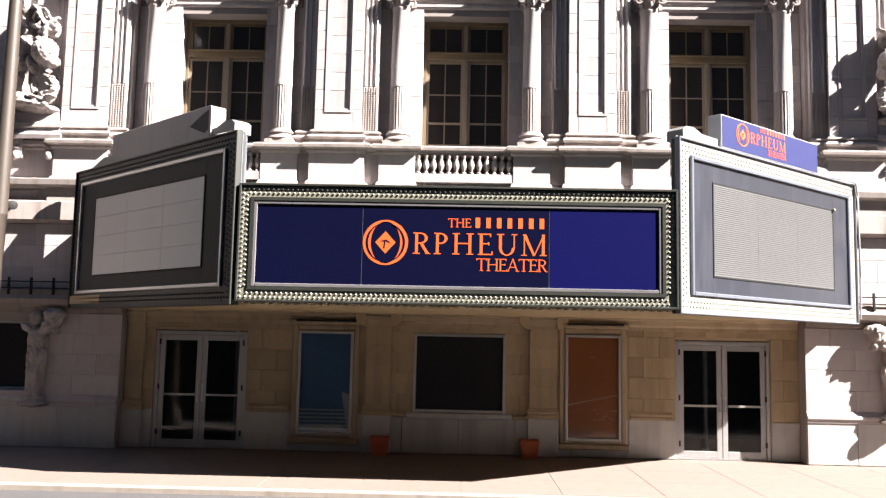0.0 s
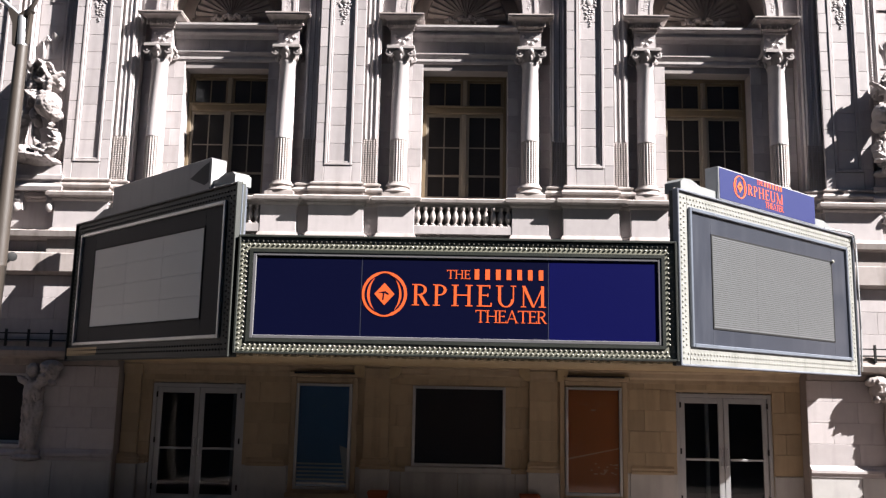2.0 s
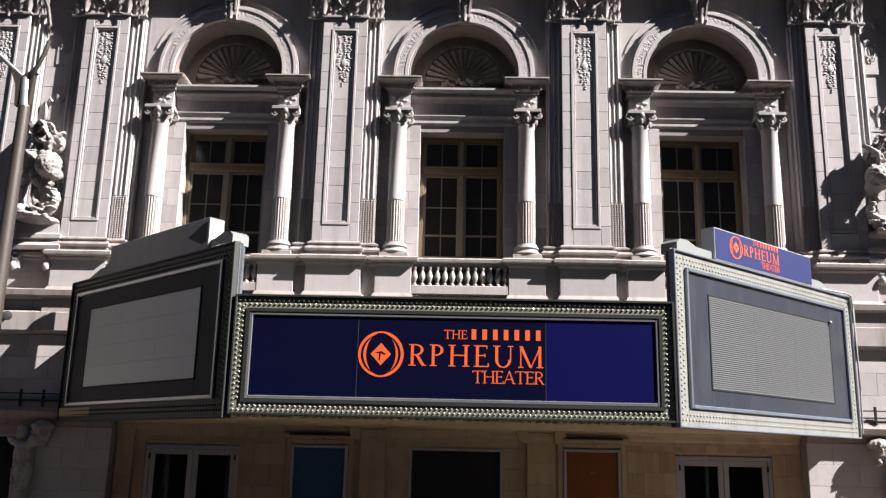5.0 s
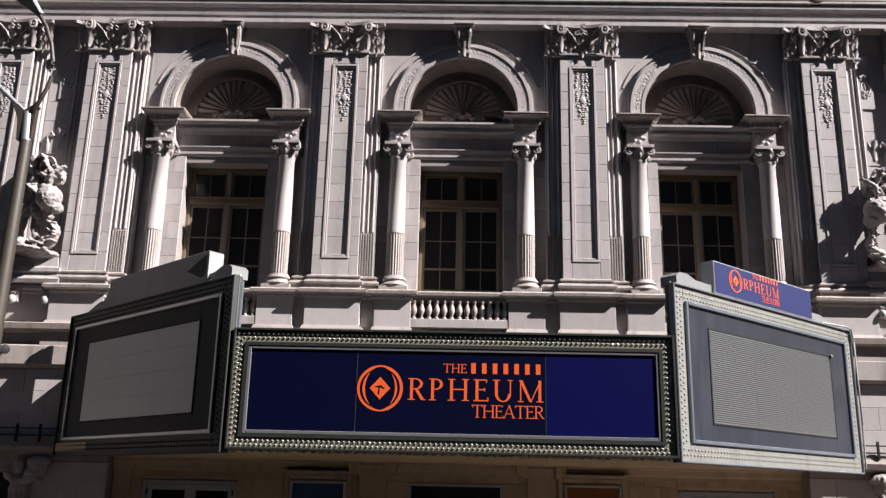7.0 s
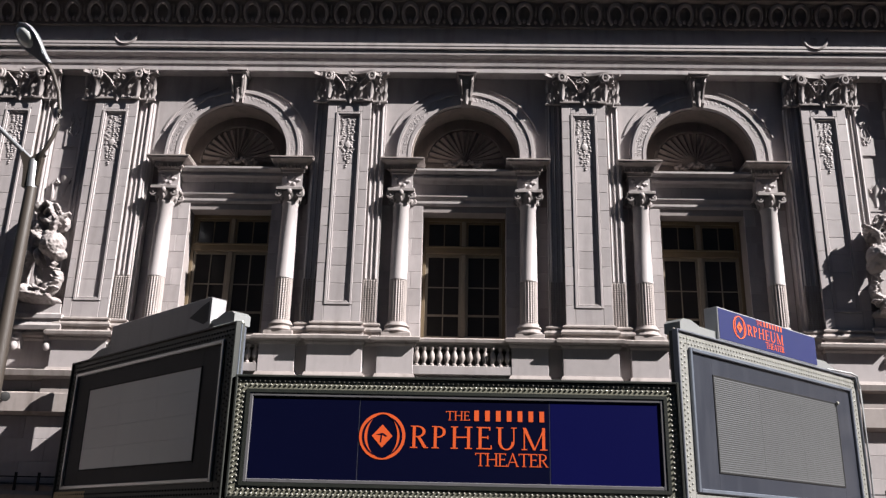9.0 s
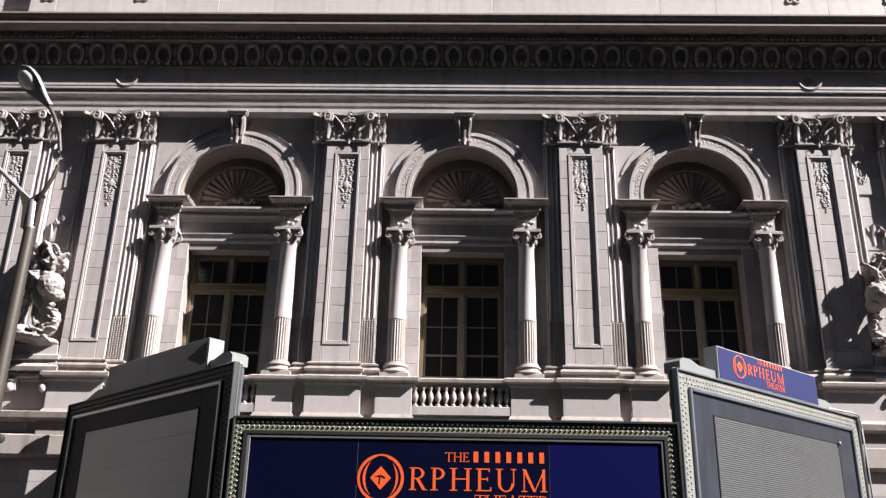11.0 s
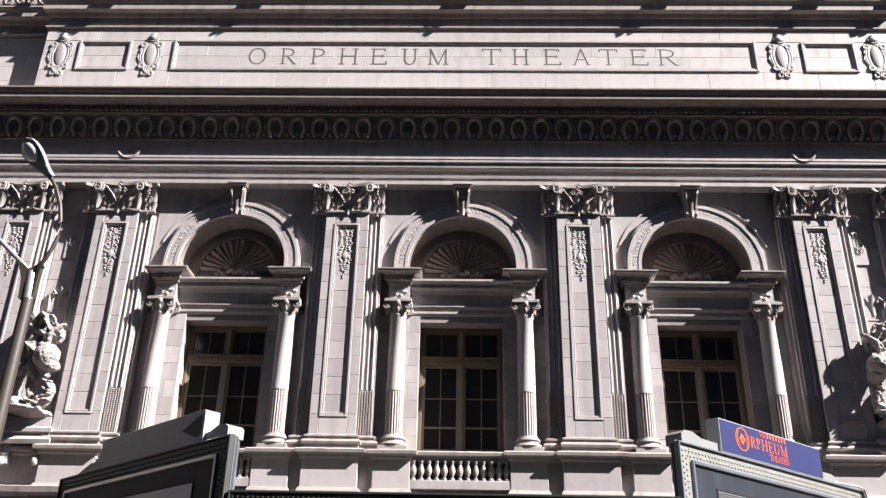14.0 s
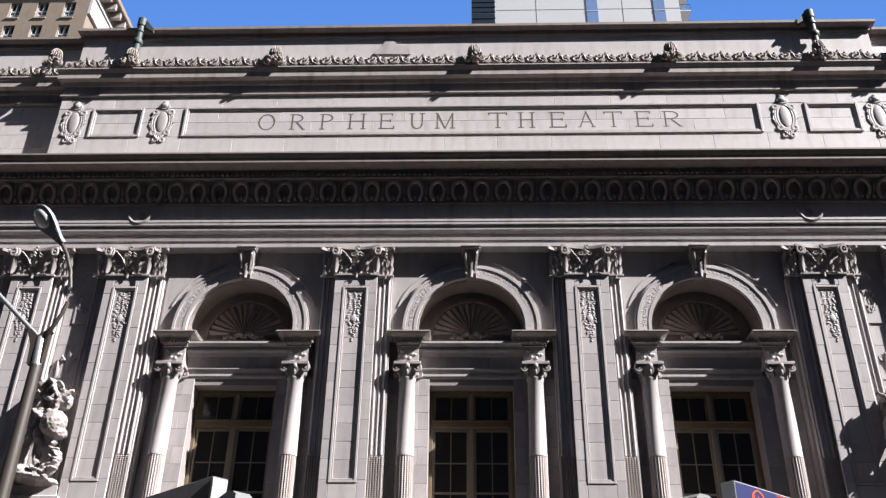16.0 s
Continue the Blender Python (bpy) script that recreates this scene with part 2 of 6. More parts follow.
def tube(bm, pts, r, seg=10, r_end=None):
    pts = [Vector(p) for p in pts]
    rings = []
    for i, p in enumerate(pts):
        d = (pts[min(i + 1, len(pts) - 1)] - pts[max(i - 1, 0)]).normalized()
        q = d.to_track_quat("Z", "Y")
        rad = r if r_end is None else r + (r_end - r) * i / (len(pts) - 1)
        rings.append([bm.verts.new(p + q @ Vector((rad * math.cos(2 * math.pi * k / seg), rad * math.sin(2 * math.pi * k / seg), 0))) for k in range(seg)])
    for a, b in zip(rings, rings[1:]):
        for k in range(seg):
            bm.faces.new((a[k], a[(k + 1) % seg], b[(k + 1) % seg], b[k]))
    bm.faces.new(rings[0][::-1])
    bm.faces.new(rings[-1])
    return bm


def torus(bm, at, R, r, plane="xz", sx=1.0, sz=1.0, seg=20, rs=8, a0=0, a1=360):
    n = seg
    rows = []
    full = abs(a1 - a0) >= 360
    for i in range(n if full else n + 1):
        a = radians(a0 + (a1 - a0) * i / n)
        row = []
        for k in range(rs):
            b = 2 * math.pi * k / rs
            rr = R + r * math.cos(b)
            row.append(bm.verts.new((at[0] + rr * math.cos(a) * sx, at[1] + r * math.sin(b), at[2] + rr * math.sin(a) * sz)))
        rows.append(row)
    pairs = list(zip(rows, rows[1:])) + ([(rows[-1], rows[0])] if full else [])
    for a, b in pairs:
        for k in range(rs):
            bm.faces.new((a[k], a[(k + 1) % rs], b[(k + 1) % rs], b[k]))
    return bm


def lettering(name, text, size, mat, parent, at, width=None, thin=0.0, depth=0.006, turn=0.0, label=""):
    """Raised letters with their baseline's left end at the place given, facing the street (turned about z by turn degrees)."""
    cu = bpy.data.curves.new(name, "FONT")
    cu.body, cu.size, cu.extrude, cu.offset = text, size, depth, thin
    tmp = bpy.data.objects.new(name, cu)
    scene.collection.objects.link(tmp)
    me = bpy.data.meshes.new_from_object(tmp.evaluated_get(bpy.context.evaluated_depsgraph_get()))
    bpy.data.objects.remove(tmp)
    bpy.data.curves.remove(cu)
    xs = [v.co.x for v in me.vertices]
    lo, hi = min(xs), max(xs)
    k = width / (hi - lo) if width else 1.0
    me.transform(Matrix.Translation((-lo, 0, 0)))
    me.transform(Matrix.Diagonal((k, 1, 1, 1)))
    me.materials.clear()
    me.materials.append(mat)
    ob = new(name, me)
    ob.matrix_world = pose(*at, 90, 0, turn)
    ob.parent = parent
    if label:
        ob["label"] = label
    return ob


WIDE = {"O": 0.86, "R": 0.78, "P": 0.68, "H": 0.98, "E": 0.70, "U": 0.94, "M": 1.20, "T": 0.84, "A": 0.94, "L": 0.66, "F": 0.66, "S": 0.6}


def roman(bm, ch, x, w, h, thick, thin, y0, depth):
    """One roman capital with thick and thin strokes and fine serifs; its left foot at (x, 0), w wide and h high, its face at y0."""
    n = [0]

    def poly(pts):
        n[0] += 1
        plate(bm, [(x + px * w, pz * h) for px, pz in pts], y0 - 0.0002 * n[0], y0 + depth)

    tk, tn, sf = thick * h / w, thin * h / w, 0.10 * h / w
    tz = thin

    def stem(px, wide, z0=0.0, z1=1.0, foot=True, head=True):
        poly([(px, z0), (px + wide, z0), (px + wide, z1), (px, z1)])
        for on, a, b in ((foot, z0, z0 + tz * 0.8), (head, z1 - tz * 0.8, z1)):
            if on:
                poly([(px - sf, a), (px + wide + sf, a), (px + wide + sf, b), (px - sf, b)])

    def bar(a, b, z, up=0.0, down=0.0):
        poly([(a, z - tz / 2), (b, z - tz / 2), (b, z + tz / 2), (a, z + tz / 2)])
        if up or down:
            poly([(b - tn, z - tz / 2 - down), (b, z - tz / 2 - down), (b, z + tz / 2 + up), (b - tn, z + tz / 2 + up)])

    def bow(cx, cz, rx, rz, a0, a1):
        n[0] += 1
        k = 20
        out, inn = [], []
        for i in range(k + 1):
            a = radians(a0 + (a1 - a0) * i / k)
            out.append((x + (cx + rx * math.cos(a)) * w, (cz + rz * math.sin(a)) * h))
            inn.append((x + (cx + (rx - tk) * math.cos(a)) * w, (cz + (rz - tz) * math.sin(a)) * h))
        plate_strip(bm, out, inn, y0 - 0.0002 * n[0], y0 + depth)

    if ch == "O":
        bow(0.5, 0.5, 0.5, 0.52, 0, 360)
    elif ch in "RP":
        stem(sf, tk)
        bow(0.42, 0.74, 0.46 if ch == "R" else 0.52, 0.26, 90, -90)
        bar(sf + tk, 0.44, 1 - tz / 2)
        bar(sf + tk, 0.44, 0.48 + tz / 2)
        if ch == "R":
            poly([(0.40, 0.49), (0.40 + tk * 1.15, 0.49), (1.0, 0.0), (1.0 - tk * 1.25, 0.0)])
            poly([(1.0 - tk * 1.2, 0.0), (1.06, 0.0), (1.06, tz * 0.7), (1.0 - tk * 1.2, tz * 0.7)])
    elif ch == "H":
        stem(sf, tk)
        stem(1 - sf - tk, tk)
        bar(sf + tk, 1 - sf - tk, 0.52)
    elif ch in "EFL":
        stem(sf, tk)
        if ch != "L":
            bar(sf + tk, 0.90, 1 - tz / 2, 0.0, 0.10)
            bar(sf + tk, 0.78, 0.53, 0.05, 0.05)
        if ch != "F":
            bar(sf + tk, 1.0, tz / 2, 0.13, 0.0)
    elif ch == "U":
        stem(sf, tk, 0.34, 1.0, False)
        stem(1 - sf - tn, tn, 0.34, 1.0, False)
        bow(0.5, 0.36, 0.5 - sf, 0.38, 180, 360)
    elif ch == "M":
        stem(1 - sf - tk, tk, 0, 1, True, False)
        stem(sf + 0.02, tn, 0, 1, True, False)
        poly([(sf - 0.02, 1.0), (sf + tk, 1.0), (0.52 + tk * 0.35, 0.0), (0.52 - tk * 0.5, 0.0)])
        poly([(1 - sf - tn * 1.2, 1.0), (1 - sf, 1.0), (0.52 + tn * 0.3, 0.0), (0.52 - tn * 0.6, 0.0)])
    elif ch == "T":
        stem(0.5 - tk / 2, tk, 0, 1, True, False)
        bar(0.0, 1.0, 1 - tz / 2, 0.0, 0.11)
        poly([(0.0, 1 - tz - 0.11), (tn, 1 - tz - 0.11), (tn, 1.0), (0.0, 1.0)])
    elif ch == "A":
        poly([(0.06, 0.0), (0.06 + tn, 0.0), (0.5 + tn * 0.4, 1.0), (0.5 - tn * 0.6, 1.0)])
        poly([(0.94 - tk, 0.0), (0.94, 0.0), (0.5 + tk * 0.3, 1.03), (0.5 - tk * 0.6, 1.03)])
        bar(0.25, 0.74, 0.34)
        for a, b in ((-0.02, 0.16), (0.86 - tk, 1.02)):
            poly([(a, 0.0), (b, 0.0), (b, tz * 0.8), (a, tz * 0.8)])
    elif ch == "S":
        bow(0.5, 0.74, 0.4, 0.26, 30, 270)
        bow(0.5, 0.26, 0.44, 0.26, 90, -150)


def roman_word(name, text, h, width, mat, parent, at, thick=0.15, thin=0.06, turn=0.0, label=""):
    """A word of roman capitals spread over a width, its first foot at the place given, turned about z by turn degrees."""
    bm = B()
    total = sum(WIDE[c] for c in text) * h
    gap = (width - total) / (len(text) - 1)
    x = 0.0
    for c in text:
        roman(bm, c, x, WIDE[c] * h, h, thick, thin, 0.0, 0.0012)
        x += WIDE[c] * h + gap
    ob = part(name, bm, mat, parent, label)
    ob.matrix_basis = pose(*at, 0, 0, turn)
    return ob


_shared = {}


def block_mesh(w, h, d, mat, gap):
    """A dressed block with a chamfered face, its face at y = 0, centred on x and z."""
    key = (round(w, 3), round(h, 3), round(d, 3), mat.name, gap)
    if key not in _shared:
        bm = B()
        a, b, c = w / 2 - gap / 2, h / 2 - gap / 2, min(0.008, gap)
        ring0 = [bm.verts.new((x, 0, z)) for x, z in ((-a + c, -b + c), (a - c, -b + c), (a - c, b - c), (-a + c, b - c))]
        ring1 = [bm.verts.new((x, c, z)) for x, z in ((-a, -b), (a, -b), (a, b), (-a, b))]
        ring2 = [bm.verts.new((x, d, z)) for x, z in ((-a, -b), (a, -b), (a, b), (-a, b))]
        bm.faces.new(ring0)
        for r, s in ((ring0, ring1), (ring1, ring2)):
            for i in range(4):
                bm.faces.new((r[i], s[i], s[(i + 1) % 4], r[(i + 1) % 4]))
        _shared[key] = link_mesh("block", bm, mat)
    return _shared[key]


def courses(parent, x0, x1, z0, z1, y, w, h, mat, d=0.04, gap=0.007, holes=(), name="stone_block", bond=True, base=(0, 0, 0)):
    """Blocks in running bond over a stretch of wall whose face lies at y; none over the holes (x0, x1, z0, z1)."""
    rng = random.Random(int((x0 + 50) * 131 + z0 * 977 + y * 37))
    rows = max(1, round((z1 - z0) / h))
    hh = (z1 - z0) / rows
    for r in range(rows):
        za, zb = z0 + r * hh, z0 + (r + 1) * hh
        cuts = {x0, x1}
        for a, b, c, e in holes:
            if za < e - 0.01 and zb > c + 0.01:
                cuts |= {max(x0, min(x1, a)), max(x0, min(x1, b))}
        n = max(1, round((x1 - x0) / w))
        ww = (x1 - x0) / n
        off = ww / 2 if bond and r % 2 else 0
        cuts |= {x0 + off + i * ww for i in range(n + 1) if x0 + 0.06 < x0 + off + i * ww < x1 - 0.06}
        cs = sorted(cuts)
        for a, b in zip(cs, cs[1:]):
            if b - a < 0.03:
                continue
            mx, mz = (a + b) / 2, (za + zb) / 2
            if any(p < mx < q and s < mz < e for p, q, s, e in holes):
                continue
            ob = new(name, block_mesh(b - a, hh, d, mat, gap))
            ob.location = (mx - base[0], y + rng.uniform(-0.0015, 0.0015) - base[1], mz - base[2])
            ob.parent = parent


# ---- the setting ----
CX = -0.05
BAYS = (CX - 5.12, CX, CX + 5.12)
FACE, WALL, BACK = 17.5, 17.70, 17.92
PILASTERS = (CX - 10.0, CX - 7.8, CX - 2.58, CX + 2.58, CX + 7.8, CX + 10.0)

bm = B()
box(bm, -900, 900, -900, 900, -0.6, -0.19)
solid("ground", bm, EARTH, "dusty grey city ground beyond the street", "ground", "structure")
bm = B()
box(bm, -74.9, 74.9, -4.0, 13.24, -0.3, -0.10)
solid("road", bm, ASPHALT, "dark grey asphalt roadway in front of the theater", "road", "structure")
pavement = solid("pavement", box(B(), -60, 60, 13.36, 18.05, -0.3, -0.008), CONCRETE, "sunlit tan concrete pavement in front of the theater", "pavement", "structure")
near_pavement = solid("pavement_near", box(B(), -60, 60, -8.6, -4.0, -0.3, 0.0), CONCRETE, "plain concrete pavement across the street", "pavement", "structure")
kerb = solid("kerb", box(B(), -60, 60, 13.2, 13.355, -0.3, -0.002, 0.025), KERB, "worn concrete kerb along the street", "kerb", "structure")
# Unseen wall, added to keep sky light off the theater front.
opposite = solid("wall_opposite", box(B(), -70, 70, -9.4, -8.6, -0.3, 49), DARKWALL, "unseen plain wall across the street, added to block sky light", "wall", "structure")

# More unseen walls, added to close the street and dim the fill.
for nm, x in (("wall_street_end_west", -76.0), ("wall_street_end_east", 75.0)):
    solid(nm, box(B(), x, x + 1, -8.6, 18.2, -0.3, 49), DARKWALL, "unseen plain wall at the street's end, added to block sky light", "wall", "structure")
for nm, a, c in (("wall_neighbour_west", -75.0, -15.31), ("wall_neighbour_east", 15.31, 75.0)):
    solid(nm, box(B(), a, c, 18.2, 19.2, -0.3, 17), DARKWALL, "unseen plain wall beside the theater, added to cut fill light", "wall", "structure")

# ground storey, side parts
SIDES = ((-15.0, -6.82), (6.68, 15.0))
for i, (x0, x1) in enumerate(SIDES):
    holes = [(-10.6, -8.69, 1.09, 2.46)] if i == 0 else [(8.6, 10.5, 1.09, 2.46)]
    h = holes[0]
    bm = B()
    for a, b, c, d in ((x0, h[0], 0, 5.35), (h[1], x1, 0, 5.35), (h[0], h[1], 0, h[2]), (h[0], h[1], h[3], 5.35)):
        box(bm, a, b, FACE + 0.03, FACE + 0.55, c, d)
    w = solid("wall_west" if i == 0 else "wall_east", bm, JOINT, "pale dressed-stone ground storey wall beside the entrance", "wall", "structure")
    bm = B()
    sweep(bm, ((x0, FACE + 0.04), (x1, FACE + 0.04)), ((0, 0.80), (0.09, 0.80), (0.09, 0.86), (0.12, 0.88), (0.12, 0.93), (0.07, 0.98), (0.05, 1.02), (0, 1.02)))
    part("base_moulding", bm, STONE, w)
    bm = B()
    sweep(bm, ((x0, FACE + 0.04), (x1, FACE + 0.04)), ((0, 2.62), (0.08, 2.64), (0.10, 2.74), (0.25, 2.80), (0.28, 2.90), (0.22, 2.98), (0.20, 3.08), (0, 3.10)))
    part("storey_moulding", bm, GRIMESHADE, w, "dark stone band over the ground storey")
    bm = B()
    sweep(bm, ((x0, FACE + 0.04), (x1, FACE + 0.04)), ((0, 4.42), (0.05, 4.44), (0.16, 4.50), (0.16, 4.86), (0.10, 4.90), (0, 4.92)))
    part("lower_string_course", bm, WEATHERED, w)
    bm = B()
    sweep(bm, ((x0, FACE + 0.04), (x1, FACE + 0.04)), ((0, 5.12), (0.12, 5.15), (0.24, 5.20), (0.26, 5.31), (0.10, 5.35), (0, 5.36)))
    part("upper_string_course", bm, WEATHERED, w)

# ground storey under the canopy
DOORS = ((-6.23, -4.36), (4.24, 6.12))
CWIN = (-0.99, 0.86, 0.81, 2.375)
IN = FACE + 0.34
bm = B()
xs = [-6.82, DOORS[0][0], DOORS[0][1], CWIN[0], CWIN[1], DOORS[1][0], DOORS[1][1], 6.68]
for k in range(0, len(xs) - 1):
    a, b = xs[k], xs[k + 1]
    if k in (1, 5):
        box(bm, a, b, IN + 0.03, IN + 0.5, 2.35, 3.2)
    elif k == 3:
        box(bm, a, b, IN + 0.03, IN + 0.5, 0, CWIN[2])
        box(bm, a, b, IN + 0.03, IN + 0.5, CWIN[3], 3.2)
    else:
        box(bm, a, b, IN + 0.03, IN + 0.5, 0, 3.2)
entrance = solid("wall_entrance", bm, TANS, "tan stone entrance wall in the shade of the canopy", "wall", "structure")
bm = B()
box(bm, -6.82, 6.68, FACE, FACE + 0.5, 3.2, 4.9)
solid("wall_behind_marquee", bm, STONE, "pale stone wall behind the marquee", "wall", "structure")

# pedestal storey: dado with forward breaks under pilasters and columns
def dado_path(off):
    pts = [(-15.0, FACE - off + 0.12)]
    brk = []
    for p in PILASTERS:
        brk.append((p - 0.56, p + 0.56, 0.0))
    for b in BAYS:
        brk += [(b - 1.36 - 0.37, b - 1.36 + 0.37, 0.05), (b + 1.36 - 0.37, b + 1.36 + 0.37, 0.05)]
    for a, c, back in sorted(brk):
        pts += [(a, FACE - off + 0.12), (a, FACE - off - 0.05 + back), (c, FACE - off - 0.05 + back), (c, FACE - off + 0.12)]
    return pts + [(15.0, FACE - off + 0.12)]


bm = B()
sweep(bm, dado_path(0.0), ((-0.35, 5.96), (0.02, 5.96), (0.05, 6.00), (0.05, 6.03), (0.13, 6.06), (0.14, 6.12), (0.10, 6.15), (-0.35, 6.16)))
solid("trim_ledge", bm, WEATHERED, "pale stone ledge breaking forward under the pilasters", "ledge", "structure")
bm = B()
sweep(bm, dado_path(0.0), ((-0.3, 4.86), (0.05, 4.86), (0.05, 5.33), (0.02, 5.40), (-0.3, 5.40)))
solid("trim_dado_base", bm, WEATHERED, "pale stone plinth course of the balcony storey", "plinth", "structure")
bm = B()
opens = [(b - 0.99, b + 0.99) for b in BAYS]
edge = [-15.0] + [v for o in opens for v in o] + [15.0]
for a, c in zip(edge[::2], edge[1::2]):
    box(bm, a, c, FACE + 0.12, FACE + 0.6, 5.36, 5.97)
for p in PILASTERS:
    solid("pedestal", box(B(), p - 0.56, p + 0.56, FACE - 0.05, FACE + 0.13, 5.39, 5.97, 0.006), BLOCK, "broad pale stone pedestal under a pilaster", "pedestal", group="pedestals under the pilasters")
for b in BAYS:
    for s in (-1, 1):
        solid("pedestal", box(B(), b + s * 1.36 - 0.37, b + s * 1.36 + 0.37, FACE + 0.001, FACE + 0.13, 5.39, 5.97, 0.006), BLOCK, "narrow pale stone pedestal under a column", "pedestal", group="pedestals under the columns")
    box(bm, b - 1.0, b + 1.0, FACE + 0.1, FACE + 0.5, 5.36, 5.56)
solid("wall_dado", bm, STONE, "pale stone pedestal wall under the windows", "wall", "structure")

# upper storey wall: spandrels with round arches, and the window wall set back
for k, b in enumerate(BAYS):
    bm = B()
    R = 1.30
    top, spring = 12.20, 10.28
    outer, inner = [], arc(b, spring, R, 180, 0, 32)
    for x, z in inner:
        a = math.atan2(z - spring, x - b)
        tx, tz = math.cos(a), math.sin(a)
        s = min(1.82 / max(abs(tx), 1e-6), (top - spring) / max(tz, 1e-6))
        outer.append((b + tx * s, spring + tz * s))
    plate_strip(bm, outer, inner, WALL + 0.03, WALL + 0.5)
    for s in (-1, 1):
        box(bm, b + s * R, b + s * 1.82, WALL + 0.03, WALL + 0.5, 10.08, spring - 0.0005)
    plate(bm, [(b - 1.82, top), (b - 1.82, spring + 1.82 * (top - spring) / 1.82 * 0.9), (b - 1.2, top)], WALL + 0.031, WALL + 0.45)
    plate(bm, [(b + 1.82, top), (b + 1.82, spring + 1.82 * (top - spring) / 1.82 * 0.9), (b + 1.2, top)], WALL + 0.031, WALL + 0.45)
    solid("wall_spandrel", bm, STONE, "pale stone wall above a round-arched window bay", "wall", "structure")
    bm = B()
    W = 0.90
    box(bm, b - 1.82, b - W, BACK + 0.03, BACK + 0.62, 6.1, 10.06)
    box(bm, b + W, b + 1.82, BACK + 0.03, BACK + 0.62, 6.1, 10.06)
    box(bm, b - W, b + W, BACK + 0.03, BACK + 0.62, 9.03, 10.06)
    box(bm, b - W, b + W, BACK + 0.03, BACK + 0.62, 5.9, 6.2)
    ww = solid("wall_window_bay", bm, JOINT, "pale stone wall set back round a tall window", "wall", "structure")
    bm = B()
    sweep(bm, ((b - 1.3, BACK + 0.03), (b + 1.3, BACK + 0.03)), ((0, 9.17), (0.03, 9.18), (0.05, 9.22), (0.05, 9.27), (0.03, 9.28), (0.06, 9.32), (0.085, 9.37), (0.085, 9.39), (0, 9.41)))
    part("lintel_moulding", bm, STONE, ww)
    bm = B()
    sweep(bm, ((b - 1.3, BACK + 0.03), (b + 1.3, BACK + 0.03)), ((0, 9.66), (0.06, 9.68), (0.10, 9.74), (0.19, 9.755), (0.20, 9.76), (0.20, 9.82), (0.15, 9.825), (0.22, 9.86), (0.27, 9.89), (0.285, 9.90), (0.285, 9.945), (0.25, 9.955), (0, 10.06)))
    part("tympanum_ledge", bm, STONE, ww)
gaps = [(-15.0, BAYS[0] - 1.82)] + [(BAYS[i] + 1.82, BAYS[i + 1] - 1.82) for i in range(2)] + [(BAYS[2] + 1.82, 15.0)]
bm = B()
for a, c in gaps:
    box(bm, a, c, FACE + 0.252, WALL + 0.5, 6.1, 12.2)
solid("wall_upper", bm, STONE, "pale stone upper storey wall behind the pilasters", "wall", "structure")

# entablature
def straight(x0, x1, y):
    return ((x0, y + 0.6), (x0, y), (x1, y), (x1, y + 0.6))


E0, E1 = CX - 10.75, CX + 10.75
bm = B()
sweep(bm, ((-15.0, 17.5), (15.0, 17.5)), ((-0.4, 12.188), (0.02, 12.188), (0.04, 12.203), (0.04, 12.293), (0.01, 12.298), (0.025, 12.328), (0.055, 12.358), (0.065, 12.428), (-0.085, 12.448), (-0.085, 12.608), (0.055, 12.618), (0.075, 12.633), (0.08, 12.718), (0.05, 12.728), (0.09, 12.738), (0.115, 12.758), (0.115, 12.818), (0.125, 12.828), (0.125, 12.888), (-0.085, 12.918), (-0.4, 12.928)))
solid("trim_architrave", bm, STONE, "pale stone architrave of three bands over the pilasters", "architrave", "structure")
bm = B()
sweep(bm, ((-15.0, 17.5), (15.0, 17.5)), ((-0.4, 12.91), (0.02, 12.91), (0.02, 13.34), (-0.4, 13.36)))
solid("trim_frieze", bm, STONE, "plain pale stone frieze in the shade of the cornice", "frieze", "structure")
# Cove and cornice: besides grime, the dark tone paints their overhang's shade.
bm = B()
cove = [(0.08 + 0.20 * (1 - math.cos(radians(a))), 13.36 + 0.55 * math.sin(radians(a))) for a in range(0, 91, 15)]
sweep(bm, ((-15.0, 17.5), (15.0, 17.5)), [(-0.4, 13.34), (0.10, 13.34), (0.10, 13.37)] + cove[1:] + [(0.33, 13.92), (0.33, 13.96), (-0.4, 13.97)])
cove_frieze = solid("trim_cove", bm, GRIMESHADE, "grimy curved stone band with a row of oval wreaths, darkened for shade", "cornice", "structure")
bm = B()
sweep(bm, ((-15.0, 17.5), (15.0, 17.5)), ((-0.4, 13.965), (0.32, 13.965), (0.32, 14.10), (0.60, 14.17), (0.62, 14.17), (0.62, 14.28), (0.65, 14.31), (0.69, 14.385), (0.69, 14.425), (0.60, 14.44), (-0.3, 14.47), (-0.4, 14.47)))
cornice = solid("trim_cornice", bm, GRIMESHADE, "deep grimy stone cornice with a row of dentils, darkened for shade", "cornice", "structure")

